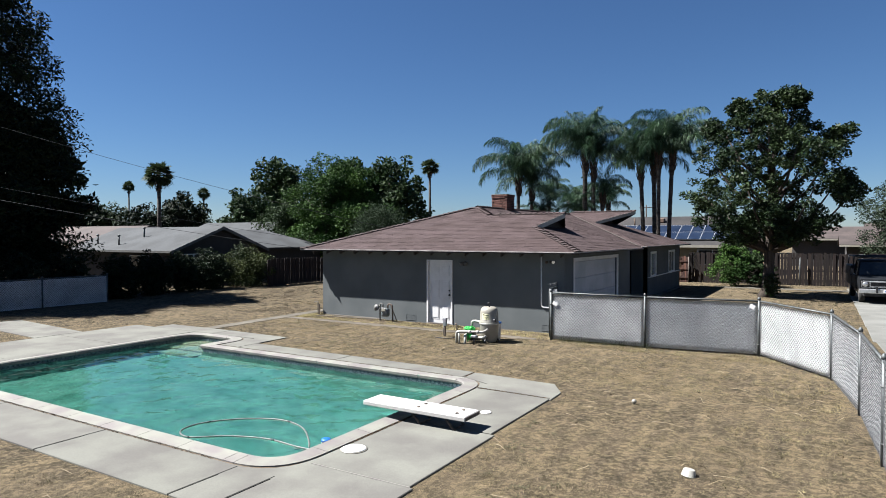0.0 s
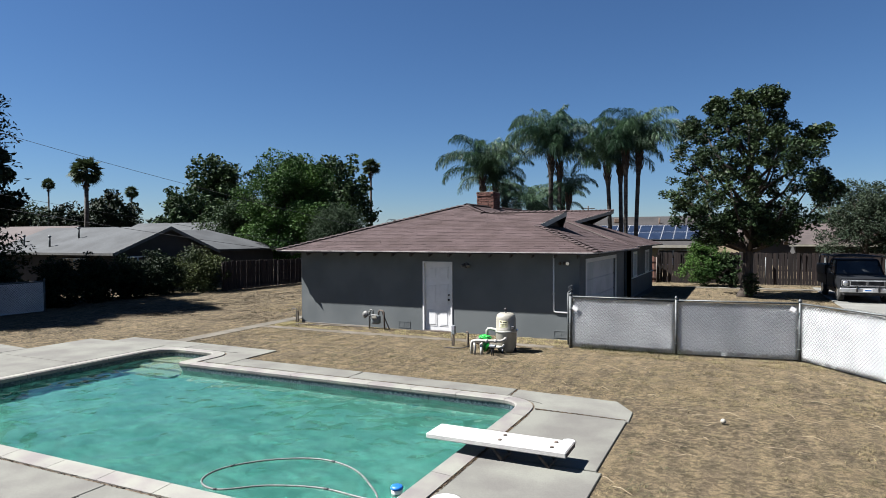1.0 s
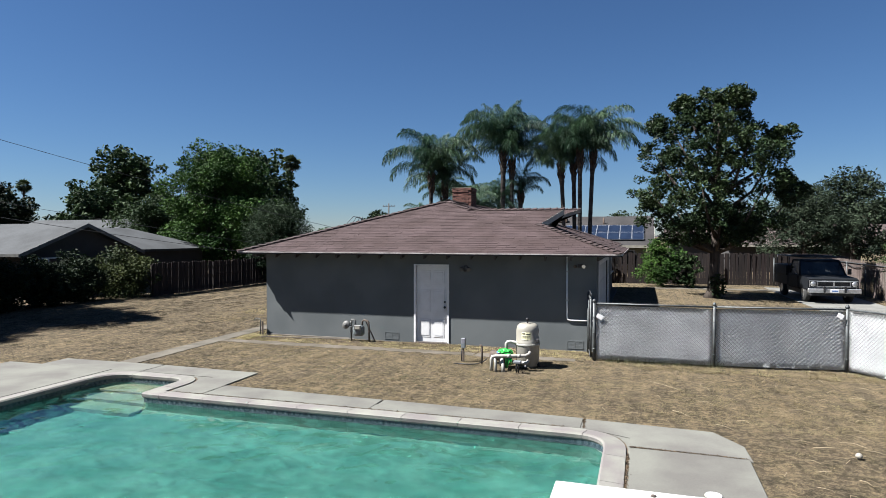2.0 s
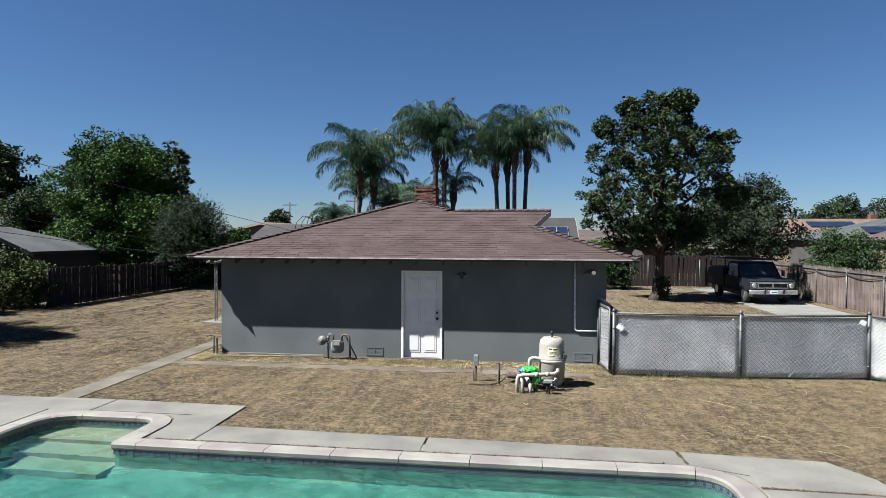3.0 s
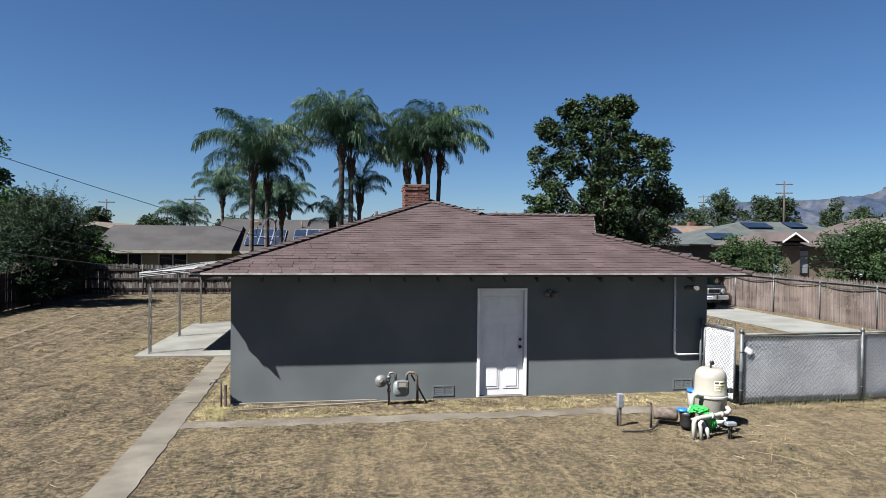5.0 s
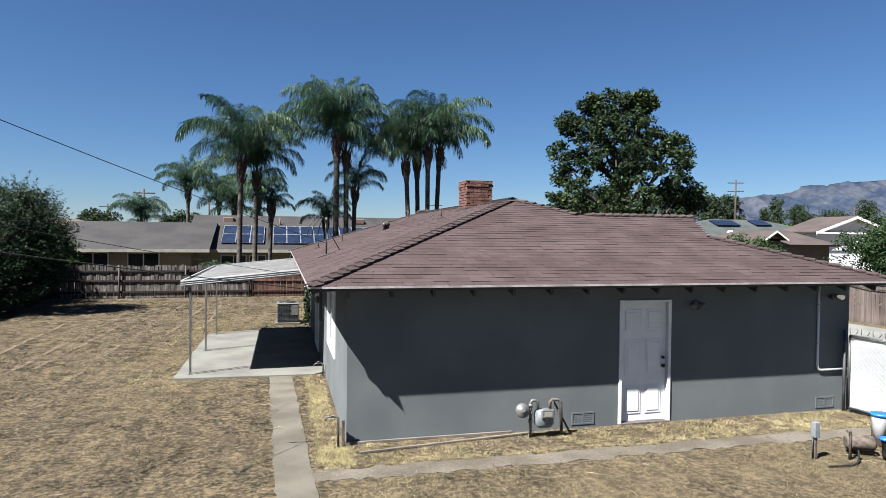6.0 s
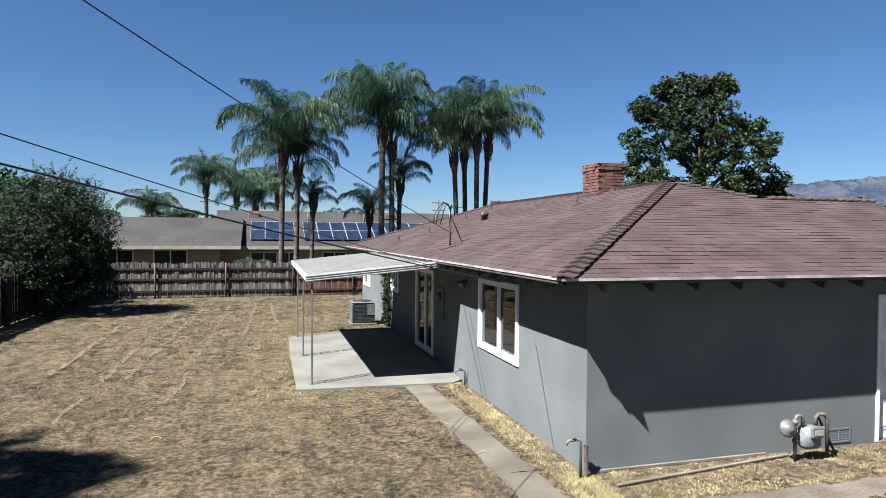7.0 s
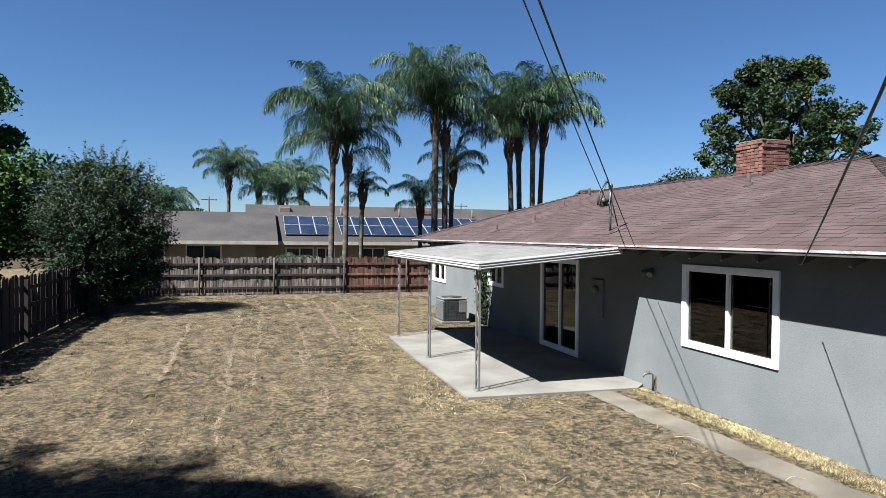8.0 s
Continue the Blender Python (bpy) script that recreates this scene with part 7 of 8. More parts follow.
# ---- filter and pump ----
def pool_filter():
    x, y = -7.02, 14.60
    ob = thing("pool_filter", x, y, 0, "cream pool filter tank with domed lid", "pool filter")
    part("tank_base", lathe(B(), [(0.176, 0.000), (0.202, 0.052), (0.238, 0.124), (0.251, 0.464), (0.255, 0.474)], 28, Matrix.Translation((x, y, 0))), M_CREAM, ob)
    part("tank_lid", lathe(B(), [(0.255, 0.484), (0.255, 0.536), (0.242, 0.556), (0.239, 0.783), (0.220, 0.865), (0.167, 0.917), (0.10, 0.915), (0.02, 0.92)], 28, Matrix.Translation((x, y, 0))), M_CREAM, ob)
    part("clamp_band", lathe(B(), [(0.264, 0.466), (0.268, 0.479), (0.268, 0.500), (0.264, 0.510)], 28, Matrix.Translation((x, y, 0))), M_PVC, ob)
    lab = B()
    for i in range(6):
        a0, a1 = math.radians(250 + i * 8), math.radians(258 + i * 8)
        lab.faces.new([lab.verts.new((x + 0.245 * math.cos(a), y + 0.245 * math.sin(a), z)) for a, z in ((a0, 0.60), (a1, 0.60), (a1, 0.76), (a0, 0.76))])
    part("label", lab, M_LABEL, ob, "pale yellow printed label")
    for z0, z1, a0, a1 in ((0.715, 0.745, 253, 268), (0.715, 0.735, 272, 294), (0.67, 0.68, 253, 292), (0.65, 0.657, 253, 290), (0.625, 0.632, 253, 285)):
        bar = B()
        n = 5
        for i in range(n):
            b0, b1 = math.radians(a0 + (a1 - a0) * i / n), math.radians(a0 + (a1 - a0) * (i + 1) / n)
            bar.faces.new([bar.verts.new((x + 0.2475 * math.cos(a), y + 0.2475 * math.sin(a), z)) for a, z in ((b0, z0), (b1, z0), (b1, z1), (b0, z1))])
        part("print_bar", bar, M_WOODGREY, ob)
    part("gauge_stem", tube(B(), [(x, y, 0.90), (x, y, 1.0)], 0.016, 8), M_DARKMETAL, ob)
    part("gauge", lathe(B(), [(0.03, 0), (0.034, 0.01), (0.034, 0.03), (0.01, 0.034)], 14, pose(x, y - 0.015, 1.01, 90)), M_DARKMETAL, ob, "small dark pressure gauge")
    part("latch", box(B(), x + 0.20, y - 0.20, 0.55, x + 0.27, y - 0.13, 0.63, 0.01), M_DARKMETAL, ob)
    for a in (30, 150, 270):
        c, s = math.cos(math.radians(a)), math.sin(math.radians(a))
        part("foot", tube(B(), [(x + 0.2 * c, y + 0.2 * s, 0.1), (x + 0.27 * c, y + 0.27 * s, -0.02)], 0.03, 6), M_DARKMETAL, ob)
    pump = thing("pool_pump", -7.55, 14.35, 0, "pool pump with white plastic piping", "pool pump")
    part("motor", tube(B(), [(-7.86, 14.86, 0.16), (-7.84, 14.85, 0.16), (-7.56, 14.68, 0.16), (-7.54, 14.67, 0.16)], [0.07, 0.105, 0.105, 0.08], 16), M_RUST, pump, "rusty brown motor housing")
    part("strainer", lathe(B(), [(0.09, 0.0), (0.11, 0.05), (0.11, 0.20), (0.12, 0.21), (0.12, 0.25), (0.05, 0.27)], 18, Matrix.Translation((-7.50, 14.45, 0.02))), M_DARKMETAL, pump)
    part("strainer_lid", lathe(B(), [(0.09, 0.0), (0.09, 0.03), (0.03, 0.045)], 18, Matrix.Translation((-7.57, 14.47, 0.28))), M_BLUE, pump, "blue plastic lid")
    pr = 0.036
    part("upper_pipe", tube(B(), [(-7.44, 14.42, 0.26), (-7.44, 14.42, 0.50), (-7.42, 14.43, 0.53), (-7.36, 14.45, 0.54), (-7.10, 14.48, 0.50), (-7.03, 14.42, 0.46), (-7.02, 14.38, 0.24)], pr, 10), M_PVC, pump)
    part("long_pipe", tube(B(), [(-7.66, 13.98, -0.05), (-7.66, 13.98, 0.24), (-7.64, 13.98, 0.29), (-7.58, 13.99, 0.30), (-7.0, 14.18, 0.30), (-6.93, 14.22, 0.33), (-6.92, 14.30, 0.36)], pr, 10), M_PVC, pump)
    part("lower_pipe", tube(B(), [(-7.42, 14.00, -0.05), (-7.43, 14.02, 0.12), (-7.47, 14.1, 0.20), (-7.50, 14.3, 0.20)], pr, 10), M_PVC, pump)
    part("side_pipe", tube(B(), [(-7.56, 13.94, -0.05), (-7.57, 13.96, 0.18), (-7.60, 13.99, 0.27)], pr * 0.8, 10), M_PVC, pump)
    part("cross_pipe", tube(B(), [(-7.30, 14.3, 0.14), (-6.98, 14.25, 0.14), (-6.95, 14.28, 0.2)], pr, 10), M_PVC, pump)
    for q in ((-7.35, 14.065, 0.30), (-7.15, 14.13, 0.30)):
        part("coupling", tube(B(), [Vector(q), Vector(q) + Vector((0.06, 0.02, 0))], pr * 1.25, 10), M_PVC, pump)
    part("valve_stand", tube(B(), [(-7.13, 13.92, 0.0), (-7.13, 13.92, 0.19)], 0.015, 6), M_DARKMETAL, pump)
    part("valve_stand", tube(B(), [(-7.09, 13.92, 0.0), (-7.09, 13.92, 0.19)], 0.015, 6), M_DARKMETAL, pump)
    part("junction_box", box(B(), -7.19, 13.87, 0.19, -7.03, 13.97, 0.25, 0.012), M_METERGREY, pump)
    part("riser", tube(B(), [(-8.02, 14.62, -0.05), (-8.02, 14.62, 0.36), (-8.03, 14.62, 0.39), (-8.08, 14.62, 0.39)], 0.02, 7), M_RUST, pump)
    part("power_lead", tube(B(), curve_points([(-7.9, 14.6, 0.12), (-8.0, 14.5, 0.05), (-8.2, 14.40, 0.015), (-8.6, 14.42, 0.012)], 20), 0.012, 6), M_DARKMETAL, pump)
    # the green bag draped over the pump
    rng = random.Random(9)
    bag = thing("green_bag", -7.42, 14.4, 0.3, "crumpled bright green plastic netting over the pump", "bag")
    bm = bmesh.new()
    bmesh.ops.create_icosphere(bm, subdivisions=4, radius=1.0)
    for v in bm.verts:
        k = 1 + 0.30 * noise.noise(v.co * 2.6) + 0.16 * noise.noise(v.co * 7)
        v.co = Vector((-7.43 + v.co.x * 0.15 * k, 14.25 + v.co.y * 0.12 * k, 0.36 + v.co.z * 0.055 * k - 0.10 * max(0, abs(v.co.x) - 0.75)))
    part("bag_top", bm, M_GREENBAG, bag)
    st = B()
    for i in range(5):
        tube(st, [(-7.40 + i * 0.025, 14.10, 0.35), (-7.38 + i * 0.03, 14.06, 0.22), (-7.37 + i * 0.032, 14.05, 0.03 + 0.03 * i)], [0.012, 0.017, 0.006], 5)
    part("bag_tail", st, M_GREENBAG, bag)
    bu = thing("bucket", -7.02, 15.03, 0, "white plastic bucket with blue lid behind the pool filter", "bucket")
    part("pail", lathe(B(), [(0.11, 0.0), (0.13, 0.43), (0.135, 0.44), (0.12, 0.43), (0.10, 0.02)], 20, Matrix.Translation((-7.02, 15.03, 0))), M_VINYL, bu)
    part("lid", lathe(B(), [(0.14, 0.0), (0.14, 0.04), (0.02, 0.05)], 20, Matrix.Translation((-7.02, 15.03, 0.43))), M_BLUE, bu)


M_LABEL = mat("pale_label", (0.62, 0.60, 0.36), (0.70, 0.68, 0.44), 9, 40, 0.5, 0)
pool_filter()
ob = thing("outlet_post", -8.48, 14.76, 0, "dark outdoor outlet on a short post", "outlet post")
part("post", box(B(), -8.50, 14.74, -0.05, -8.46, 14.78, 0.30, 0.003), M_RUST, ob)
part("outlet_box", box(B(), -8.525, 14.72, 0.29, -8.435, 14.80, 0.51, 0.008), M_METERGREY, ob, "grey outlet box")
part("stub", tube(B(), [(-8.52, 14.76, 0.0), (-8.53, 14.76, 0.28)], 0.012, 6), M_DARKMETAL, ob)


# ---- chain-link fences ----
def chain_panel(ob, a, b, h, sheet_on=True, ground=0.0, sheet_side=1, pitch=0.112, r=0.0036):
    """One bay: crossing wires, a top rail and a pale sheet behind."""
    a, b = Vector((*a, ground)), Vector((*b, ground))
    d = b - a
    ln = d.length
    d.normalize()
    o = Vector((-d.y, d.x, 0)) * sheet_side
    bm = B()
    k = int((ln + h) / pitch)
    for s in (1, -1):
        for i in range(k):
            u0 = i * pitch - h
            if s > 0:
                p, q = (u0, 0.02), (u0 + h, h + 0.045)
            else:
                p, q = (u0 + h, 0.02), (u0, h + 0.045)
            (xa, za), (xb, zb_) = p, q
            lo, hi = min(xa, xb), max(xa, xb)
            if hi < 0.02 or lo > ln - 0.02:
                continue

            def cut(x):
                return za + (zb_ - za) * (x - xa) / (xb - xa)
            pts = sorted([(max(lo, 0.0), cut(max(lo, 0.0))), (min(hi, ln), cut(min(hi, ln)))])
            e = o * (0.004 * s)
            tube(bm, [a + d * pts[0][0] + Vector((0, 0, pts[0][1])) + e, a + d * pts[1][0] + Vector((0, 0, pts[1][1])) + e], r, 3, False)
    part("wire_mesh", bm, M_WIRE, ob, "woven diamond wire mesh")
    part("top_rail", tube(B(), [a + Vector((0, 0, h)), b + Vector((0, 0, h))], 0.02, 8), M_GALV, ob)
    if sheet_on:
        bm = B()
        nx, nz = max(4, int(ln / 0.12)), 10
        g = [[bm.verts.new(a + d * (ln * i / nx) + o * (0.008 + 0.002 * math.sin(i * 0.5 + j * 0.7) + 0.002 * math.sin(i * 1.3)) + Vector((0, 0, 0.03 + (h - 0.065 + 0.004 * math.sin(i * 0.6)) * j / nz))) for j in range(nz + 1)] for i in range(nx + 1)]
        for i in range(nx):
            for j in range(nz):
                bm.faces.new((g[i][j], g[i + 1][j], g[i + 1][j + 1], g[i][j + 1]))
        bmesh.ops.solidify(bm, geom=bm.faces[:], thickness=0.003)
        part("privacy_sheet", bm, M_SHEET, ob, "white rippled privacy sheet", True)


def fence_post(ob, x, y, h, r=0.03):
    part("post", tube(B(), [(x, y, -0.1), (x, y, h + 0.03)], r, 10), M_GALV, ob)
    part("post_cap", lathe(B(), [(r * 1.25, 0), (r * 1.25, 0.03), (r * 0.7, 0.06), (0.004, 0.075)], 10, Matrix.Translation((x, y, h + 0.03))), M_GALV, ob)
    for z in (0.25, 0.6, 0.95):
        part("tie_band", lathe(B(), [(r * 1.15, 0), (r * 1.15, 0.02)], 10, Matrix.Translation((x, y, z))), M_GALV, ob)


H_F = 1.27
posts = [(-5.72, 15.72), (-3.25, 15.72), (-0.72, 16.02), (0.70, 14.02), (1.06, 11.45), (1.20, 9.0), (1.30, 6.4), (1.38, 3.6), (1.45, 0.8), (1.50, -2.2)]
fence = thing("chain_link_fence", -0.72, 16.0, 0, "galvanised chain-link fence backed with white sheeting", "fence")
for i, (x, y) in enumerate(posts):
    fence_post(fence, x, y, H_F, 0.034 if i in (0, 2) else 0.028)
for i, (a, b) in enumerate(zip(posts, posts[1:])):
    chain_panel(fence, a, b, H_F, i < 7, sheet_side=1, pitch=0.080, r=0.0031)
# gate between the fence and the house
gate = thing("chain_link_gate", -5.9, 16.3, 0, "narrow chain-link gate standing against the house corner", "gate")
ga, gb = (-5.80, 15.80), (-5.90, 16.62)
gf = B()
for p in (ga, gb):
    tube(gf, [(*p, 0.06), (*p, 1.36)], 0.02, 8)
for z in (0.07, 1.36):
    tube(gf, [(*ga, z), (*gb, z)], 0.02, 8)
part("gate_frame", gf, M_GALV, gate)
chain_panel(gate, ga, gb, 1.34, True, 0.0, -1, 0.080, 0.0031)
part("hinge_post", tube(B(), [(-5.93, 16.70, -0.1), (-5.93, 16.70, 1.45)], 0.026, 8), M_GALV, gate)
for i in range(9):
    p = Vector((*ga, 1.40)).lerp(Vector((*gb, 1.40)), i / 8)
    part("twisted_barb", tube(B(), [p, p + Vector((0.02, 0.03 * (-1) ** i, 0.06)), p + Vector((0, 0, 0.10))], [0.006, 0.006, 0.003], 4), M_WIRE, gate)
# tags on the fence
for x, z, w in ((-5.60, 0.98, 0.07), (-0.86, 1.14, 0.06)):
    ob = thing("fence_tag", x, 15.68, z, "small white tag tied to the fence", "tag", "tags on the fence")
    part("tag_plate", box(B(), -w, -0.004, -0.05, w, 0.004, 0.05, 0.002, m=pose(x, 15.69 if x < -2 else 15.96, z, 0, 30, 0)), M_WHITE, ob)
# the far side fence with bluish-white sheet in the shade
sf = thing("side_chain_fence", -25.5, 15.2, 0, "low chain-link fence with pale sheet in tree shade", "fence")
for y in (15.2, 12.6, 10.0, 7.4, 4.8):
    fence_post(sf, -25.5, y, 1.15)
for y in (15.2, 12.6, 10.0, 7.4):
    chain_panel(sf, (-25.5, y), (-25.5, y - 2.6), 1.15, True, sheet_side=-1, pitch=0.090)


# ---- wooden fences ----
def picket_mesh(w, h, seed, material):
    rng = random.Random(seed)
    t = 0.018
    dx = [rng.uniform(-0.004, 0.004) for _ in range(3)]
    prof = [(-w / 2, 0.0), (w / 2, 0.0), (w / 2 + dx[0], h - 0.04), (w / 2 - 0.025, h), (-w / 2 + 0.025, h), (-w / 2 + dx[1], h - 0.04)]
    bm = extrude(B(), prof, -t / 2, t / 2)
    me = bpy.data.meshes.new("picket")
    bm.to_mesh(me), bm.free()
    me.materials.append(material)
    return me


def board_fence(name, a, b, h, material, label, rails_front=True, step=0.147, seed=1, posts_steel=True, gaps=0.0):
    """A picket fence from a to b: each board a piece, rails and posts on its near side."""
    a, b = Vector((*a, 0)), Vector((*b, 0))
    d = b - a
    ln = d.length
    ang = math.degrees(math.atan2(d.y, d.x))
    d.normalize()
    o = Vector((d.y, -d.x, 0))
    rng = random.Random(seed)
    ob = thing(name, a.x, a.y, 0, label, "fence")
    kinds = [picket_mesh(0.138 - gaps, h + k * 0.018, seed * 10 + k, material) for k in range(4)]
    n = int(ln / step)
    for i in range(n):
        p = a + d * ((i + 0.5) * step)
        m = pose(p.x, p.y, rng.uniform(-0.02, 0.03), rng.uniform(-1.0, 1.0), rng.uniform(-0.9, 0.9), ang)
        part("picket", kinds[rng.randrange(4)], None, ob, at=m)
    side = 1 if rails_front else -1
    for z in (0.28, 0.80, h - 0.25):
        bm = B()
        p0, p1 = a + o * 0.035 * side, b + o * 0.035 * side
        box(bm, 0, -0.02, z - 0.045, ln, 0.02, z + 0.045, 0.004, m=pose(p0.x, p0.y, 0, 0, 0, ang))
        part("rail", bm, M_WOODDARK if material == M_WOODSTREAK else material, ob)
    k = max(2, round(ln / 2.5))
    for i in range(k + 1):
        p = a + d * (ln * i / k) + o * 0.085 * side
        if posts_steel:
            part("post", tube(B(), [(p.x, p.y, -0.1), (p.x, p.y, h + 0.02)], 0.034, 8), M_WOODGREY, ob)
        else:
            part("post", box(B(), -0.045, -0.045, -0.1, 0.045, 0.045, h - 0.05, 0.005, m=pose(p.x, p.y, 0, 0, 0, ang)), material, ob)
    return ob


board_fence("front_fence", (-26.0, 39.7), (-17.3, 39.7), 1.50, M_WOODSTREAK, "weathered grey-brown board fence with streaked boards", True, seed=2)
board_fence("front_fence", (-17.3, 39.7), (-6.4, 39.7), 1.50, M_WOODRED, "dark reddish board fence with brown rails", True, seed=12)
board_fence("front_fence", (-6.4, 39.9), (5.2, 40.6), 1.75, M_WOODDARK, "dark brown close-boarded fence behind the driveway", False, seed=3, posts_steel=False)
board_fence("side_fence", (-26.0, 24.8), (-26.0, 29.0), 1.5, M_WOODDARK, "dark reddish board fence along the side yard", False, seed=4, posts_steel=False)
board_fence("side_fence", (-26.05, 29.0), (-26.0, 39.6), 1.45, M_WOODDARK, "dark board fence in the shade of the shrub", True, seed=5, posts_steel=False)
ob = thing("fence_pipe", 0.6, 39.9, 0, "pale steel posts against the brown fence", "post")
for x, y in ((-0.6, 40.05), (2.3, 40.25)):
    part("pipe", tube(B(), [(x, y, -0.1), (x, y, 1.55)], 0.03, 8), M_GALV, ob)


# ---- reed fence by the driveway ----
def reed_fence(a, b, h):
    a, b = Vector((*a, 0)), Vector((*b, 0))
    d = b - a
    ln = d.length
    d.normalize()
    o = Vector((d.y, -d.x, 0)) * -1
    ob = thing("reed_fence", a.x, a.y, 0, "faded brown reed screen on a pipe frame", "fence")
    rng = random.Random(6)
    v, f = [], []
    x = 0.0
    while x < ln:
        w = rng.uniform(0.012, 0.022)
        p = a + d * x + o * rng.uniform(-0.008, 0.008)
        t = h * rng.uniform(0.94, 1.02)
        lean = d * rng.uniform(-0.015, 0.015)
        k = len(v)
        e = o * 0.006
        for q, z in ((p, 0.0), (p + lean, t)):
            v += [tuple(q - d * w / 2 + Vector((0, 0, z))), tuple(q + e + Vector((0, 0, z))), tuple(q + d * w / 2 + Vector((0, 0, z)))]
        f += [(k, k + 1, k + 4, k + 3), (k + 1, k + 2, k + 5, k + 4)]
        x += w * 0.92
    tagged(part("reeds", mesh_of("reeds", v, f), M_REED, ob), kind="stuff")
    part("top_pipe", tube(B(), [a + Vector((0, 0, h * 0.90)) - o * -0.03, b + Vector((0, 0, h * 0.90)) - o * -0.03], 0.022, 8), M_GALV, ob)
    k = max(2, round(ln / 2.6))
    for i in range(k + 1):
        p = a + d * (ln * i / k) + o * 0.03
        part("post", tube(B(), [p - Vector((0, 0, 0.1)), p + Vector((0, 0, h * 0.93))], 0.026, 8), M_GALV, ob)
    line = []
    for i in range(k):
        for j in range(8):
            s = (i + j / 8) / k
            line.append(a + d * (ln * s) + o * 0.06 + Vector((0, 0, h * 0.86 - 0.13 * math.sin(math.pi * j / 8))))
    part("hanging_cable", tube(B(), line, 0.016, 6), M_CABLE, ob, "black cable sagging along the top pipe")


reed_fence((5.45, 14.0), (5.05, 40.0), 1.62)


# ---- truck ----
def truck(x, y, deg):
    m = pose(x, y, 0, 0, 0, deg)
    ob = thing("pickup_truck", x, y, 0, "old dark pickup truck with chrome bumper and roof rack", "truck", turn=deg)

    def P(name, bm, material, label="", smooth=False):
        return part(name, bm, material, ob, label, smooth, local=True)

    def prof(pts, w, bevel=0.03):
        bm = B()
        rot = pose(0, 0, 0, 0, 0, 90)
        extrude(bm, pts, -w / 2, w / 2, rot)
        if bevel:
            bmesh.ops.bevel(bm, geom=[e for e in bm.edges], offset=bevel, segments=2, affect="EDGES")
        return bm
    # local: the nose points along -y; profile x runs along the length
    P("hood", prof([(0.0, 0.55), (0.0, 0.98), (0.12, 1.04), (1.25, 1.10), (1.25, 0.55)], 1.86), M_TRUCK, "dark flat hood")
    P("cab_body", prof([(1.22, 0.50), (1.22, 1.10), (2.75, 1.12), (2.75, 0.50)], 1.88), M_TRUCK)
    P("cab_roof", prof([(1.62, 1.66), (1.70, 1.74), (2.60, 1.75), (2.72, 1.66)], 1.58), M_TRUCK)
    for s in (-1, 1):
        for y0, y1 in ((1.28, 1.66), (2.70, 2.70)):
            P("pillar", tube(B(), [(s * 0.88, y0, 1.10), (s * 0.76, y1, 1.68)], 0.035, 6), M_TRUCK)
        P("side_window", sheet(B(), [(s * 0.885, 1.34, 1.12), (s * 0.885, 2.66, 1.12), (s * 0.775, 2.64, 1.66), (s * 0.775, 1.68, 1.66)], 0.006), M_PANEDARK)
        P("door_panel", box(B(), s * 0.935, 1.35, 0.58, s * 0.95, 2.6, 1.06, 0.01), M_TRUCK)
    P("windshield", sheet(B(), [(-0.84, 1.27, 1.11), (0.84, 1.27, 1.11), (0.74, 1.66, 1.66), (-0.74, 1.66, 1.66)], 0.008), M_PANEDARK, "dark reflecting windshield")
    P("bed", prof([(2.80, 0.55), (2.80, 1.15), (4.95, 1.15), (4.95, 0.55)], 1.88), M_TRUCK)
    P("utility_box", box(B(), -0.99, 2.85, 1.0, 0.99, 4.85, 1.45, 0.02), M_TRUCK, "dark side boxes on the bed")
    P("grille", box(B(), -0.62, -0.035, 0.70, 0.62, 0.0, 0.90, 0.01), M_DARKMETAL)
    P("grille_surround", box(B(), -0.90, -0.025, 0.66, 0.90, 0.004, 0.94, 0.02), M_CHROME, "dull chrome grille surround")
    for i in range(2):
        for u, v in ((0.705, 0.722), (0.888, 0.905)):
            P("grille_frame", box(B(), -0.60 + i * 0.61, -0.056, u, -0.01 + i * 0.61, -0.036, v, 0.004), M_CHROME)
        for u in (-0.60, -0.026):
            P("grille_frame", box(B(), u + i * 0.61, -0.056, 0.723, u + 0.016 + i * 0.61, -0.036, 0.887, 0.004), M_CHROME)
        for k in range(5):
            P("grille_bar", box(B(), -0.58 + i * 0.61, -0.05, 0.72 + k * 0.037, -0.03 + i * 0.61, -0.036, 0.728 + k * 0.037), M_DARKMETAL)
    for s in (-1, 1):
        P("headlight", lathe(B(), [(0.105, 0.0), (0.105, 0.02), (0.085, 0.035), (0.02, 0.04)], 18, pose(s * 0.76, -0.03, 0.80, 90)), M_CHROME, "round headlight in a square bezel")
        P("headlight_bezel", box(B(), s * 0.76 - 0.13, -0.032, 0.68, s * 0.76 + 0.13, -0.02, 0.92, 0.006), M_DARKMETAL)
        P("mirror", box(B(), s * 1.08 - 0.07, 1.42, 1.12, s * 1.08 + 0.07, 1.46, 1.36, 0.01), M_DARKMETAL)
        P("mirror_arm", tube(B(), [(s * 0.92, 1.42, 1.10), (s * 1.08, 1.44, 1.2)], 0.012, 6), M_CHROME)
        P("bumper_guard", box(B(), s * 0.38 - 0.035, -0.20, 0.46, s * 0.38 + 0.035, -0.14, 0.72, 0.012), M_DARKMETAL)
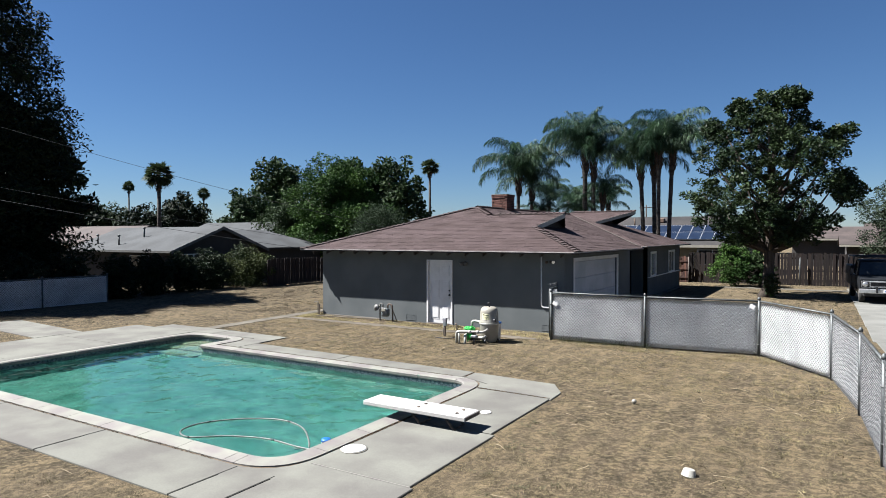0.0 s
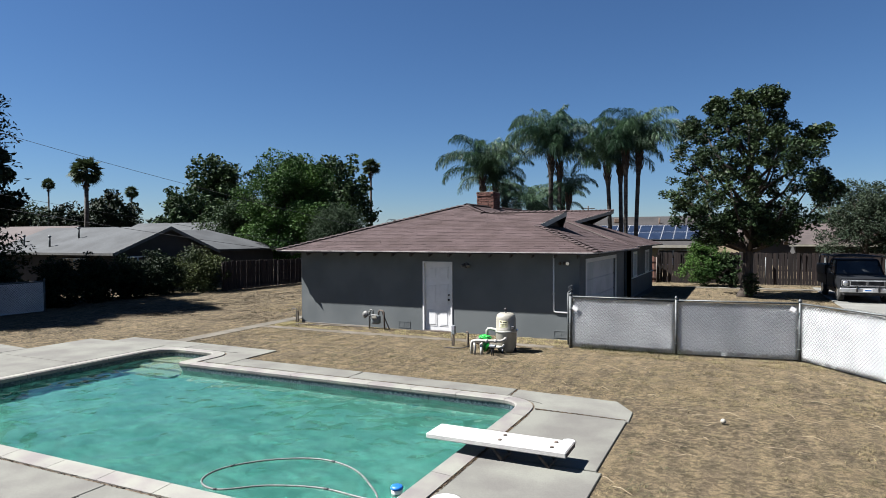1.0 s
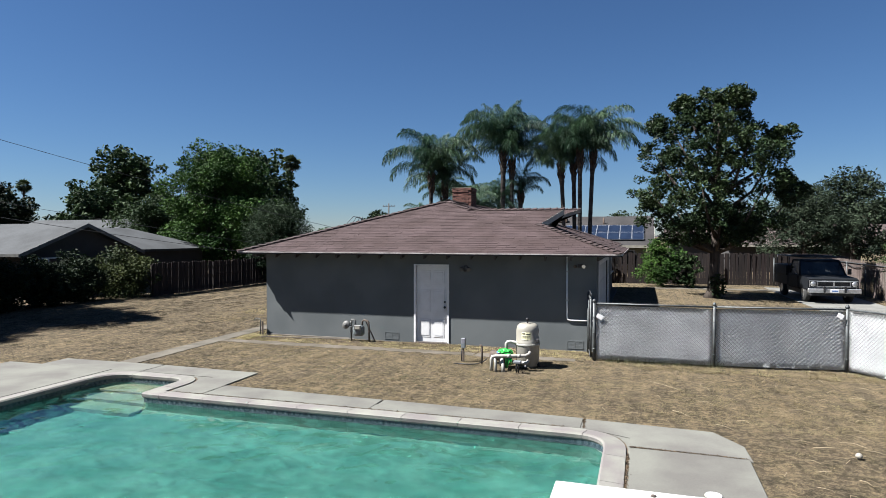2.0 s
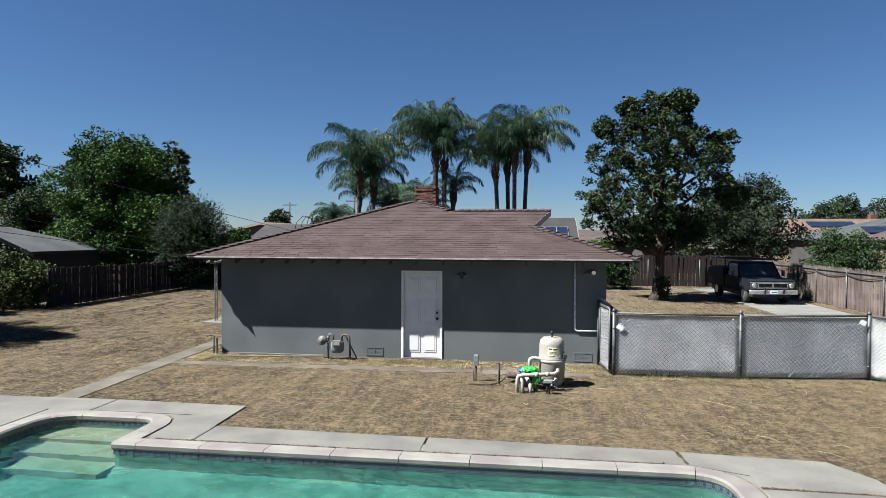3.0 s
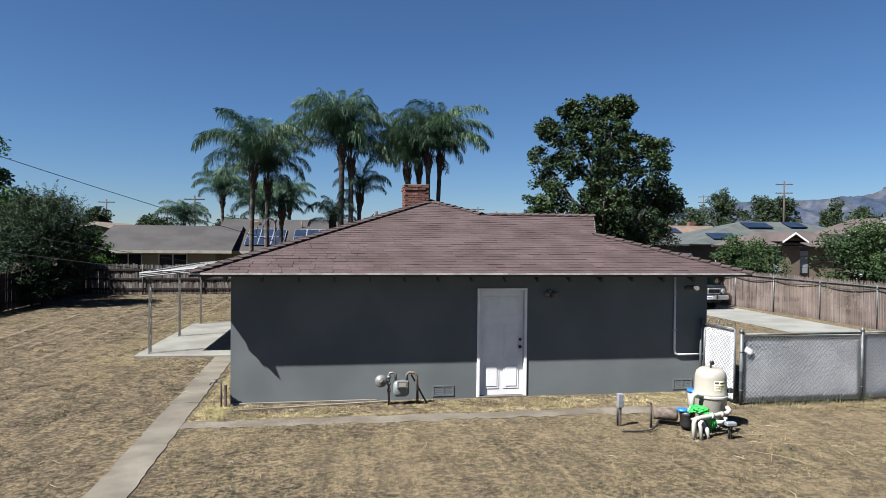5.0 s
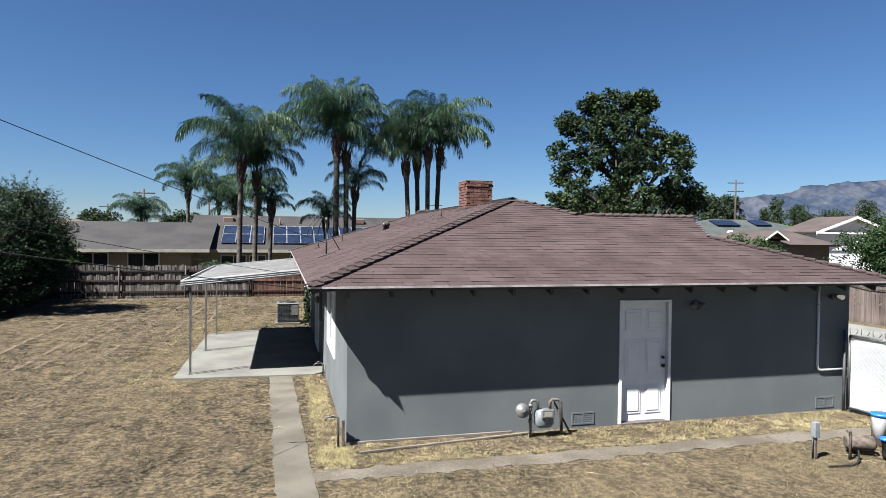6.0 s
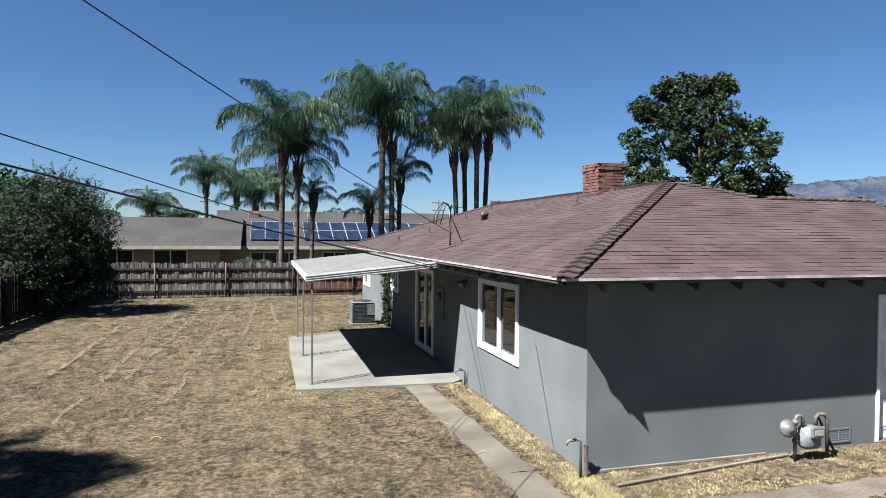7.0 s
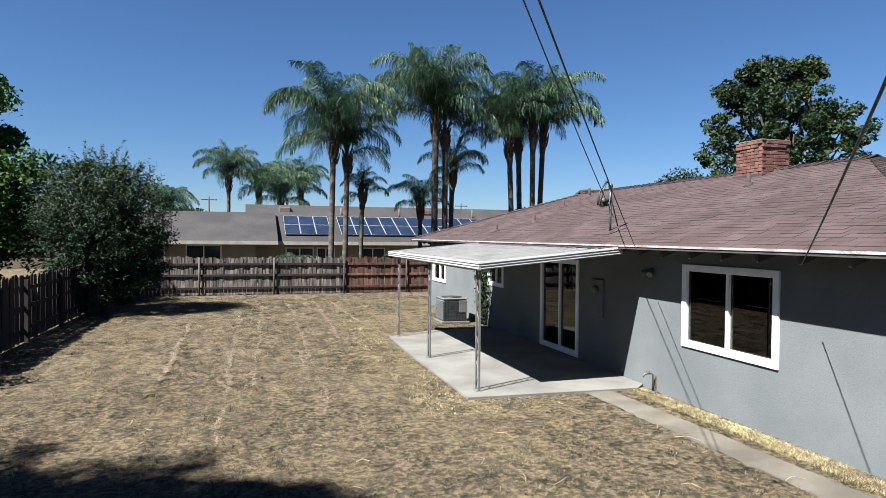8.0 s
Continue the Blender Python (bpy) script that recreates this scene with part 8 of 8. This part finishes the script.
        for yy in (0.78, 3.85):
            w = part("wheel", lathe(B(), [(0.20, -0.11), (0.36, -0.10), (0.38, -0.05), (0.38, 0.05), (0.36, 0.10), (0.20, 0.11)], 24, pose(s * 0.80, yy, 0.38, 0, 90, 0)), M_RUBBER, ob, "black tyre", local=True)
            part("rim", lathe(B(), [(0.19, -0.115), (0.19, 0.115)], 18, pose(s * 0.80, yy, 0.38, 0, 90, 0)), M_CHROME, w, at=Matrix.Identity(4), local=True)
    P("bumper", box(B(), -0.98, -0.15, 0.44, 0.98, -0.05, 0.62, 0.025), M_CHROME, "chrome front bumper")
    P("number_plate", box(B(), -0.16, -0.158, 0.47, 0.16, -0.151, 0.60, 0.003), M_WHITE, "pale plate with dark bar")
    P("plate_bar", box(B(), -0.11, -0.162, 0.515, 0.11, -0.1585, 0.555), M_BLUE)
    P("undercarriage", box(B(), -0.80, 0.1, 0.30, 0.80, 4.8, 0.56, 0.02), M_DARKMETAL)
    rk = B()
    for s in (-1, 1):
        tube(rk, [(s * 0.85, 0.95, 1.86), (s * 0.85, 4.85, 1.86)], 0.025, 6)
        for yy in (2.9, 4.8):
            tube(rk, [(s * 0.88, yy, 1.40), (s * 0.85, yy, 1.86)], 0.025, 6)
    for yy in (1.0, 1.9, 2.9, 3.9, 4.8):
        tube(rk, [(-0.85, yy, 1.86), (0.85, yy, 1.86)], 0.022, 6)
    P("roof_rack", rk, M_DARKMETAL, "black tube rack")
    return ob


truck(2.75, 30.6, 4.0)

# ---- overhead lines ----
cable("service_drop", (mx, my - 0.1, 2.856), (-34.0, -1.816, 12.0), 0.713, 0.007, "twisted black service cable to the roof mast")
cable("phone_cable", (-15.36, 21.086, 2.197), (-34.0, -3.552, 8.483), 0.475, 0.005, "black cable from the eave to the pole")
cable("phone_cable", (-15.451, 17.985, 2.188), (-34.0, -1.225, 7.757), 0.462, 0.0065, "thick black cable from the eave to the pole")
utility_pole(-34.0, -2.1, 12.1, 40, 1)


# ---- dry grass, clippings and weeds ----
def on_lawn(x, y):
    """Where grass grows: not on paving, in the pool or under the house."""
    if -14.95 < x < -5.6 and 16.72 < y < 36.5:
        return False
    if -18.1 < x < -3.3 and 3.9 < y < 11.1:
        return False
    if -17.2 < x < -12.05 and 11.0 < y < 12.42:
        return False
    if -18.0 < x < -14.8 and 21.5 < y < 28.4:
        return False
    if -15.2 < x < -6.1 and 15.45 < y < 15.80:
        return False
    if 1.6 < x < 4.5 and 8 < y < 39:
        return False
    c = -15.48 - 0.032 * (y - 12.4)
    if abs(x - c) < 0.26 and 12.3 < y < 21.7:
        return False
    return not (-22.6 < x < -18 and 8.7 < y < 10.4)


def scatter(count, box_, seed):
    rng = np.random.default_rng(seed)
    x, y = rng.uniform(box_[0], box_[2], count), rng.uniform(box_[1], box_[3], count)
    keep = np.array([on_lawn(a, b) for a, b in zip(x, y)])
    return rng, x[keep], y[keep]


def patchy(x, y, cell, seed):
    """Smooth random field over the lawn, 0 to 1."""
    g = np.random.default_rng(seed).uniform(0, 1, (120, 120))
    u, v = (x + 40) / cell, (y + 20) / cell
    i, j = np.floor(u).astype(int), np.floor(v).astype(int)
    fu, fv = u - i, v - j
    fu, fv = fu * fu * (3 - 2 * fu), fv * fv * (3 - 2 * fv)
    i, j, i1, j1 = i % 120, j % 120, (i + 1) % 120, (j + 1) % 120
    return (g[i, j] * (1 - fu) + g[i1, j] * fu) * (1 - fv) + (g[i, j1] * (1 - fu) + g[i1, j1] * fu) * fv


def blades(count, box_, seed, hmin, hmax, width, flop):
    """Loose blades: narrow quads that stand or lie in the thatch."""
    rng, x, y = scatter(count, box_, seed)
    if count > 5000:
        f = 0.6 * patchy(x, y, 0.22, seed + 7) + 0.4 * patchy(x, y, 0.9, seed + 57)
        keep = rng.uniform(0, 1, len(x)) < np.clip((f - 0.36) * 5, 0.06, 1)
        x, y = x[keep], y[keep]
    n = len(x)
    a, h = rng.uniform(0, 2 * math.pi, n), rng.uniform(hmin, hmax, n)
    lean = flop * rng.uniform(0.35, 1.0, n) ** 0.35
    dx, dy = np.cos(a) * h * lean, np.sin(a) * h * lean
    wx, wy = -np.sin(a) * width / 2, np.cos(a) * width / 2
    z0, z1 = np.full(n, -0.03), h * np.sqrt(np.maximum(0.05, 1 - np.minimum(lean, 0.97) ** 2)) - 0.02
    base = np.stack([x, y, z0], 1)
    side, tip = np.stack([wx, wy, 0 * wx], 1), np.stack([dx, dy, z1 - z0], 1)
    return np.stack([base - side, base + side, base + tip + side * 0.3, base + tip - side * 0.3], 1)


def tufts(count, box_, seed, per, hmin, hmax, width, spread=0.045, thin=0.35):
    """Small clumps of leaning blades, thick in some patches and thin in others."""
    rng, x, y = scatter(count, box_, seed)
    f = 0.66 * patchy(x, y, 0.19, seed) + 0.34 * patchy(x, y, 1.1, seed + 50)
    keep = rng.uniform(0, 1, len(x)) < np.clip((f - thin) * 4, 0.04, 1)
    x, y, f = x[keep], y[keep], f[keep]
    x, y, f = np.repeat(x, per), np.repeat(y, per), np.repeat(f, per)
    n = len(x)
    a, h = rng.uniform(0, 2 * math.pi, n), rng.uniform(hmin, hmax, n) * (0.6 + 0.8 * f)
    rad = spread * np.sqrt(rng.uniform(0, 1, n))
    x, y = x + np.cos(a) * rad, y + np.sin(a) * rad
    a = a + rng.normal(0, 0.7, n)
    lean = rng.uniform(0.86, 0.995, n)
    base = np.stack([x, y, np.full(n, -0.03)], 1)
    side = np.stack([-np.sin(a), np.cos(a), 0 * a], 1) * width / 2
    tip = np.stack([np.cos(a) * h * lean, np.sin(a) * h * lean, h * np.sqrt(1 - lean ** 2) + 0.02], 1)
    return np.stack([base - side, base + side, base + tip + side * 0.25, base + tip - side * 0.25], 1)


near = [blades(78000, (-26, -3, 5, 16.8), 1, 0.02, 0.07, 0.008, 0.995), blades(62000, (-26, 16, -14, 40), 2, 0.02, 0.08, 0.010, 0.995), blades(16000, (-6, 16, 5.4, 40), 3, 0.03, 0.09, 0.018, 0.99),
        blades(22000, (-15.2, 16.2, -5.7, 16.8), 4, 0.03, 0.08, 0.006, 0.985), blades(16000, (-15.2, 16.8, -14.8, 21.5), 5, 0.03, 0.08, 0.005, 0.985)]
solo("dry_grass", quads("dry_grass", np.concatenate(near)), M_STRAW, "short dry straw-coloured grass blades", "grass", kind="stuff")
clumps = [tufts(27000, (-26, -3, 5, 16.8), 21, 10, 0.025, 0.075, 0.008, 0.045, 0.46), tufts(5000, (-6, 16, 5.4, 40), 23, 8, 0.03, 0.09, 0.016)]
solo("grass_tufts", quads("grass_tufts", np.concatenate(clumps)), M_TUFT, "brown and grey-green tufts in the dry lawn", "grass", kind="stuff")
grey = tufts(34000, (-26, 16, -14, 40), 22, 9, 0.025, 0.08, 0.010, 0.05, 0.46)
solo("grey_grass_tufts", quads("grey_grass_tufts", grey), M_TUFTGREY, "grey-brown matted tufts in the side lawn", "grass", kind="stuff")
gold = [tufts(3000, (-18.8, 27.5, -15.0, 35.5), 31, 11, 0.02, 0.05, 0.007, 0.07, 0.34), tufts(3600, (-19.4, 18.6, -17.0, 30.0), 32, 10, 0.02, 0.05, 0.007, 0.06, 0.40), tufts(1300, (-25.8, 25.5, -23.0, 32.0), 33, 10, 0.02, 0.06, 0.010, 0.07, 0.48),
        tufts(900, (-5.7, 15.0, 0.4, 15.9), 36, 11, 0.03, 0.10, 0.008, 0.05, 0.25), tufts(11000, (-15.0, 11.2, -1.0, 15.4), 38, 9, 0.02, 0.05, 0.006, 0.06, 0.33), tufts(4500, (-5.0, 2.0, 0.8, 13.0), 39, 9, 0.02, 0.055, 0.007, 0.06, 0.42), tufts(1100, (-0.6, 3.0, 1.0, 14.5), 37, 11, 0.03, 0.08, 0.008, 0.05, 0.42)]
solo("golden_grass", quads("golden_grass", np.concatenate(gold)), M_GOLD, "longer golden dry grass along the edges of the lawn", "grass", kind="stuff")
edge = [tufts(2400, (-15.25, 15.7, -14.8, 21.5), 34, 12, 0.03, 0.07, 0.006, 0.05, 0.12), tufts(3000, (-15.0, 15.7, -5.8, 16.75), 35, 12, 0.02, 0.06, 0.006, 0.05, 0.30), tufts(1700, (-18.8, 20.8, -17.6, 31.0), 39, 9, 0.02, 0.05, 0.007, 0.06, 0.36)]
solo("edge_straw", quads("edge_straw", np.concatenate(edge)), M_EDGESTRAW, "pale yellow straw along the house and patio edges", "grass", kind="stuff")
# pale clippings left in rows by the mower
rows_ = []
rngm = np.random.default_rng(77)
for (x0, y0), (x1, y1) in (((-21.48, 20.4), (-21.46, 33.5)), ((-21.05, 23.2), (-20.76, 35.0)), ((-19.99, 21.8), (-19.8, 36.5)), ((-19.1, 27.5), (-18.87, 35.0)), ((-18.18, 30.3), (-18.3, 36.2)), ((-22.55, 24.0), (-22.7, 31.0))):
    n = 1150
    t = rngm.uniform(0, 1, n)
    t = t[rngm.uniform(0, 1, n) < patchy(t * 30, 0 * t + x0, 1.3, 8)]
    n = len(t)
    wig = 0.10 * (patchy(t * 30, 0 * t + x0 * 3, 1.6, 9) - 0.5)
    c = np.stack([x0 + (x1 - x0) * t + wig + rngm.normal(0, 0.022, n), y0 + (y1 - y0) * t, np.full(n, 0.018)], 1)
    a, ln = rngm.normal(math.pi / 2, 0.7, n), rngm.uniform(0.03, 0.09, n)
    d = np.stack([np.cos(a) * ln, np.sin(a) * ln, rngm.uniform(-0.01, 0.02, n)], 1)
    w = np.stack([-np.sin(a), np.cos(a), 0 * a], 1) * 0.004
    rows_.append(np.stack([c - w, c + w, c + d + w, c + d - w], 1))
solo("mown_straw_rows", quads("mown_straw_rows", np.concatenate(rows_)), M_STRAWROW, "pale rows of dry clippings left by the mower", "straw", kind="stuff")
wr = []
rngw = np.random.default_rng(44)
for i, (wx, wy, r) in enumerate(((-9.9, 11.9, 0.35), (-10.4, 12.4, 0.3), (-3.1, 7.4, 0.25), (-2.6, 6.2, 0.3), (-9.0, 12.8, 0.25), (-12.6, 14.2, 0.3), (-3.0, 8.3, 0.2), (-6.7, 13.2, 0.2), (-11.0, 13.4, 0.3), (-2.2, 5.2, 0.35), (-13.2, 13.0, 0.25), (-1.6, 4.3, 0.4))):
    for k in range(9):
        cx, cy = wx + rngw.normal(0, r), wy + rngw.normal(0, r * 0.7)
        wr.append(blades(26, (cx - 0.05, cy - 0.05, cx + 0.05, cy + 0.05), 400 + i * 20 + k, 0.02, 0.07, 0.009, 0.95))
for i in range(20):
    wr.append(blades(90, (-5.5 + 0.24 * i, 15.60 + (0.05 * i if i > 9 else 0), -5.2 + 0.24 * i, 15.9 + (0.05 * i if i > 9 else 0)), 60 + i, 0.05, 0.22, 0.01, 0.6))
solo("green_weeds", quads("green_weeds", np.concatenate(wr)), M_WEED, "small green weeds in the dry lawn", "weeds", kind="stuff")
# longer straws lying about
rng = random.Random(12)
bm = B()
for i in range(330):
    x, y = rng.uniform(-8, 1.0), rng.uniform(3, 15)
    if i > 250:
        x, y = rng.uniform(-24, -6), rng.uniform(12.5, 22)
    if not on_lawn(x, y):
        continue
    a, ln = rng.uniform(-1.3, 1.3) + (math.pi if rng.random() < 0.5 else 0), rng.uniform(0.08, 0.34) * (2.2 if rng.random() < 0.06 else 1)
    p = Vector((x, y, 0.015))
    d = Vector((math.cos(a), math.sin(a), 0))
    s = Vector((-d.y, d.x, 0))
    tube(bm, [p, p + d * ln * 0.5 + s * rng.uniform(-0.05, 0.05) + Vector((0, 0, 0.02)), p + d * ln], [0.004, 0.004, 0.002], 3, False)
solo("loose_straw", bm, M_STRAWLONG, "long pale straws lying on the lawn", "straw", kind="stuff")
# dry leaf litter in the deck's joints
rngn = np.random.default_rng(13)
jp = []
for (x0, y0), (x1, y1), n in (((-4.85, 9.9), (-3.45, 9.84), 900), ((-4.875, 6.3), (-4.875, 9.6), 1500), ((-5.5, 10.55), (-5.53, 11.0), 200), ((-12.6, 10.535), (-5.8, 10.535), 1700), ((-14.0, 4.945), (-6.0, 4.945), 1100)):
    t = rngn.uniform(0, 1, n)
    jp.append(np.stack([x0 + (x1 - x0) * t, y0 + (y1 - y0) * t, np.full(n, 0.012)], 1) + rngn.normal(0, 1, (n, 3)) * (0.010, 0.010, 0.004))
solo("joint_litter", quads("joint_litter", leaves(rngn, np.concatenate(jp), 0.027, 0.0, 0.3)), M_LITTER, "dry roots and litter in the deck joints", "litter", kind="stuff")


# ---- roof pieces: courses of shingles and the ridge caps ----
def courses(poly, rng, expose=0.142, tab=0.31):
    """Places of shingles on a roof plane: matrices with x along the eave, y up the slope, z out of it."""
    p = [Vector(q) for q in poly]
    u = (p[1] - p[0]).normalized()
    nrm = Vector((0, 0, 0))
    for i in range(len(p)):
        nrm += p[i].cross(p[(i + 1) % len(p)])
    nrm.normalize()
    if nrm.z < 0:
        nrm = -nrm
    v = nrm.cross(u).normalized()
    if v.z < 0:
        u, v = -u, -v
    flat = [((q - p[0]).dot(u), (q - p[0]).dot(v)) for q in p]
    top = max(q[1] for q in flat)
    rows, k = [], 0
    while k * expose < top - 0.02:
        y = k * expose + 0.02
        ym = min(y + expose * 0.5, top - 0.01)
        cuts = []
        for i in range(len(flat)):
            (xa, ya), (xb, yb) = flat[i], flat[(i + 1) % len(flat)]
            if (ya > ym) != (yb > ym):
                cuts.append(xa + (xb - xa) * (ym - ya) / (yb - ya))
        cuts.sort()
        for a, b in zip(cuts[::2], cuts[1::2]):
            x = a - rng.uniform(0, tab) * 0.7
            while x < b - 0.04:
                w = tab * rng.choice((0.55, 0.8, 1.0, 1.0, 1.25))
                x0, x1 = max(x, a), min(x + w, b)
                if x1 - x0 > 0.05:
                    rows.append((p[0] + u * ((x0 + x1) / 2) + v * y, x1 - x0 - 0.006, u, v, nrm, rng.choice((0.0, 0.003, 0.007, 0.012))))
                x += w
        k += 1
    return rows


def shingle_corners(c, w, u, v, n, lift, expose=0.142):
    a, b = c - u * (w / 2) - v * 0.018, c + u * (w / 2) - v * 0.018
    e, t = v * (expose + 0.02), n * (0.007 + lift * 0.5)
    return [a + t, b + t, b + e + n * 0.004, a + e + n * 0.004, a + n * 0.001, b + n * 0.001]


def lay_roof():
    rng = random.Random(11)
    rest, faces, near = [], [], []
    for name, poly in PLANES.items():
        for c, w, u, v, n, lift in courses(poly, rng):
            if name in ("back", "west") and c.x < -12.6 and c.y < 19.4 and len(near) < 300:
                near.append((c, w, u, v, n, lift))
                continue
            k = len(rest)
            rest.extend(shingle_corners(c, w, u, v, n, lift))
            faces.extend([(k, k + 1, k + 2, k + 3), (k + 4, k + 5, k + 1, k), (k + 4, k, k + 3), (k + 1, k + 5, k + 2)])
    field = mesh_of("shingle_field", [tuple(q) for q in rest], faces)
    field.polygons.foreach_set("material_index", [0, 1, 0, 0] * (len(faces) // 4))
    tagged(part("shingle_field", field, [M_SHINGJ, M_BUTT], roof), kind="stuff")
    kinds = {}
    for c, w, u, v, n, lift in near:
        key = (round(w / 0.01), lift)
        if key not in kinds:
            q = shingle_corners(Vector((0, 0, 0)), key[0] * 0.01, Vector((1, 0, 0)), Vector((0, 1, 0)), Vector((0, 0, 1)), lift)
            me = mesh_of("shingle", [tuple(z) for z in q], [(0, 1, 2, 3), (4, 5, 1, 0), (4, 0, 3), (1, 5, 2)])
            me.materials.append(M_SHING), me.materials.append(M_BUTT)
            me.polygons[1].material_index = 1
            kinds[key] = me
        m = Matrix(((u.x, v.x, n.x, c.x), (u.y, v.y, n.y, c.y), (u.z, v.z, n.z, c.z), (0, 0, 0, 1)))
        part("shingle", kinds[key], None, roof, at=m)


def cap_mesh(fold):
    """A bent ridge shingle, 0.30 long, its far end raised over the next."""
    bm = B()
    for s in (-1, 1):
        a = [(0, -0.02, 0.05), (s * 0.12, -0.02, 0.05 - 0.12 * fold), (s * 0.12, 0.26, 0.012 - 0.12 * fold), (0, 0.26, 0.012)]
        lo = [(x, y, z - 0.02) for x, y, z in a]
        hi_v, lo_v = [bm.verts.new(q) for q in a], [bm.verts.new(q) for q in lo]
        bm.faces.new(hi_v if s < 0 else hi_v[::-1])
        for i in range(4):
            bm.faces.new((hi_v[i], hi_v[(i + 1) % 4], lo_v[(i + 1) % 4], lo_v[i]))
    bmesh.ops.recalc_face_normals(bm, faces=bm.faces[:])
    me = bpy.data.meshes.new("ridge_cap")
    bm.to_mesh(me), bm.free()
    me.materials.append(M_CAP)
    return me


def cap_line(a, b, me, step=0.20):
    a, b = Vector(a), Vector(b)
    d = (b - a).normalized()
    side = d.cross(Vector((0, 0, 1))).normalized()
    up = side.cross(d)
    rng = random.Random(3)
    for i in range(int((b - a).length / step)):
        c = a + d * (i * step)
        tilt = pose(0, 0, 0, rng.uniform(-1.5, 1.5), 0, rng.uniform(-2, 2))
        m = Matrix(((side.x, d.x, up.x, c.x), (side.y, d.y, up.y, c.y), (side.z, d.z, up.z, c.z), (0, 0, 0, 1)))
        part("ridge_cap", me, None, roof, at=m @ tilt)


lay_roof()
HIP, RIDGE = cap_mesh(0.22), cap_mesh(0.33)
top = zb(AY)
cap_line((RX0, RY0, EAVE + 0.01), (MX, AY, top + 0.01), HIP)
cap_line((RX0, RY1, EAVE + 0.01), (MX, FY, top + 0.01), HIP)
cap_line((MX, AY, top + 0.01), (MX, FY, top + 0.01), RIDGE)
cap_line((J[0], J[1], gz + 0.01), (MX, AY, top + 0.01), HIP)
cap_line((GX, GY, gz + 0.01), (J[0], J[1], gz + 0.01), RIDGE)
cap_line((RX1, RY0, EAVE + 0.01), (GBX, RY0 + RX1 - GBX, zb(RY0 + RX1 - GBX) + 0.01), HIP)
cap_line((g2x, WR, wz + 0.01), (MX, WR, wz + 0.01), RIDGE)
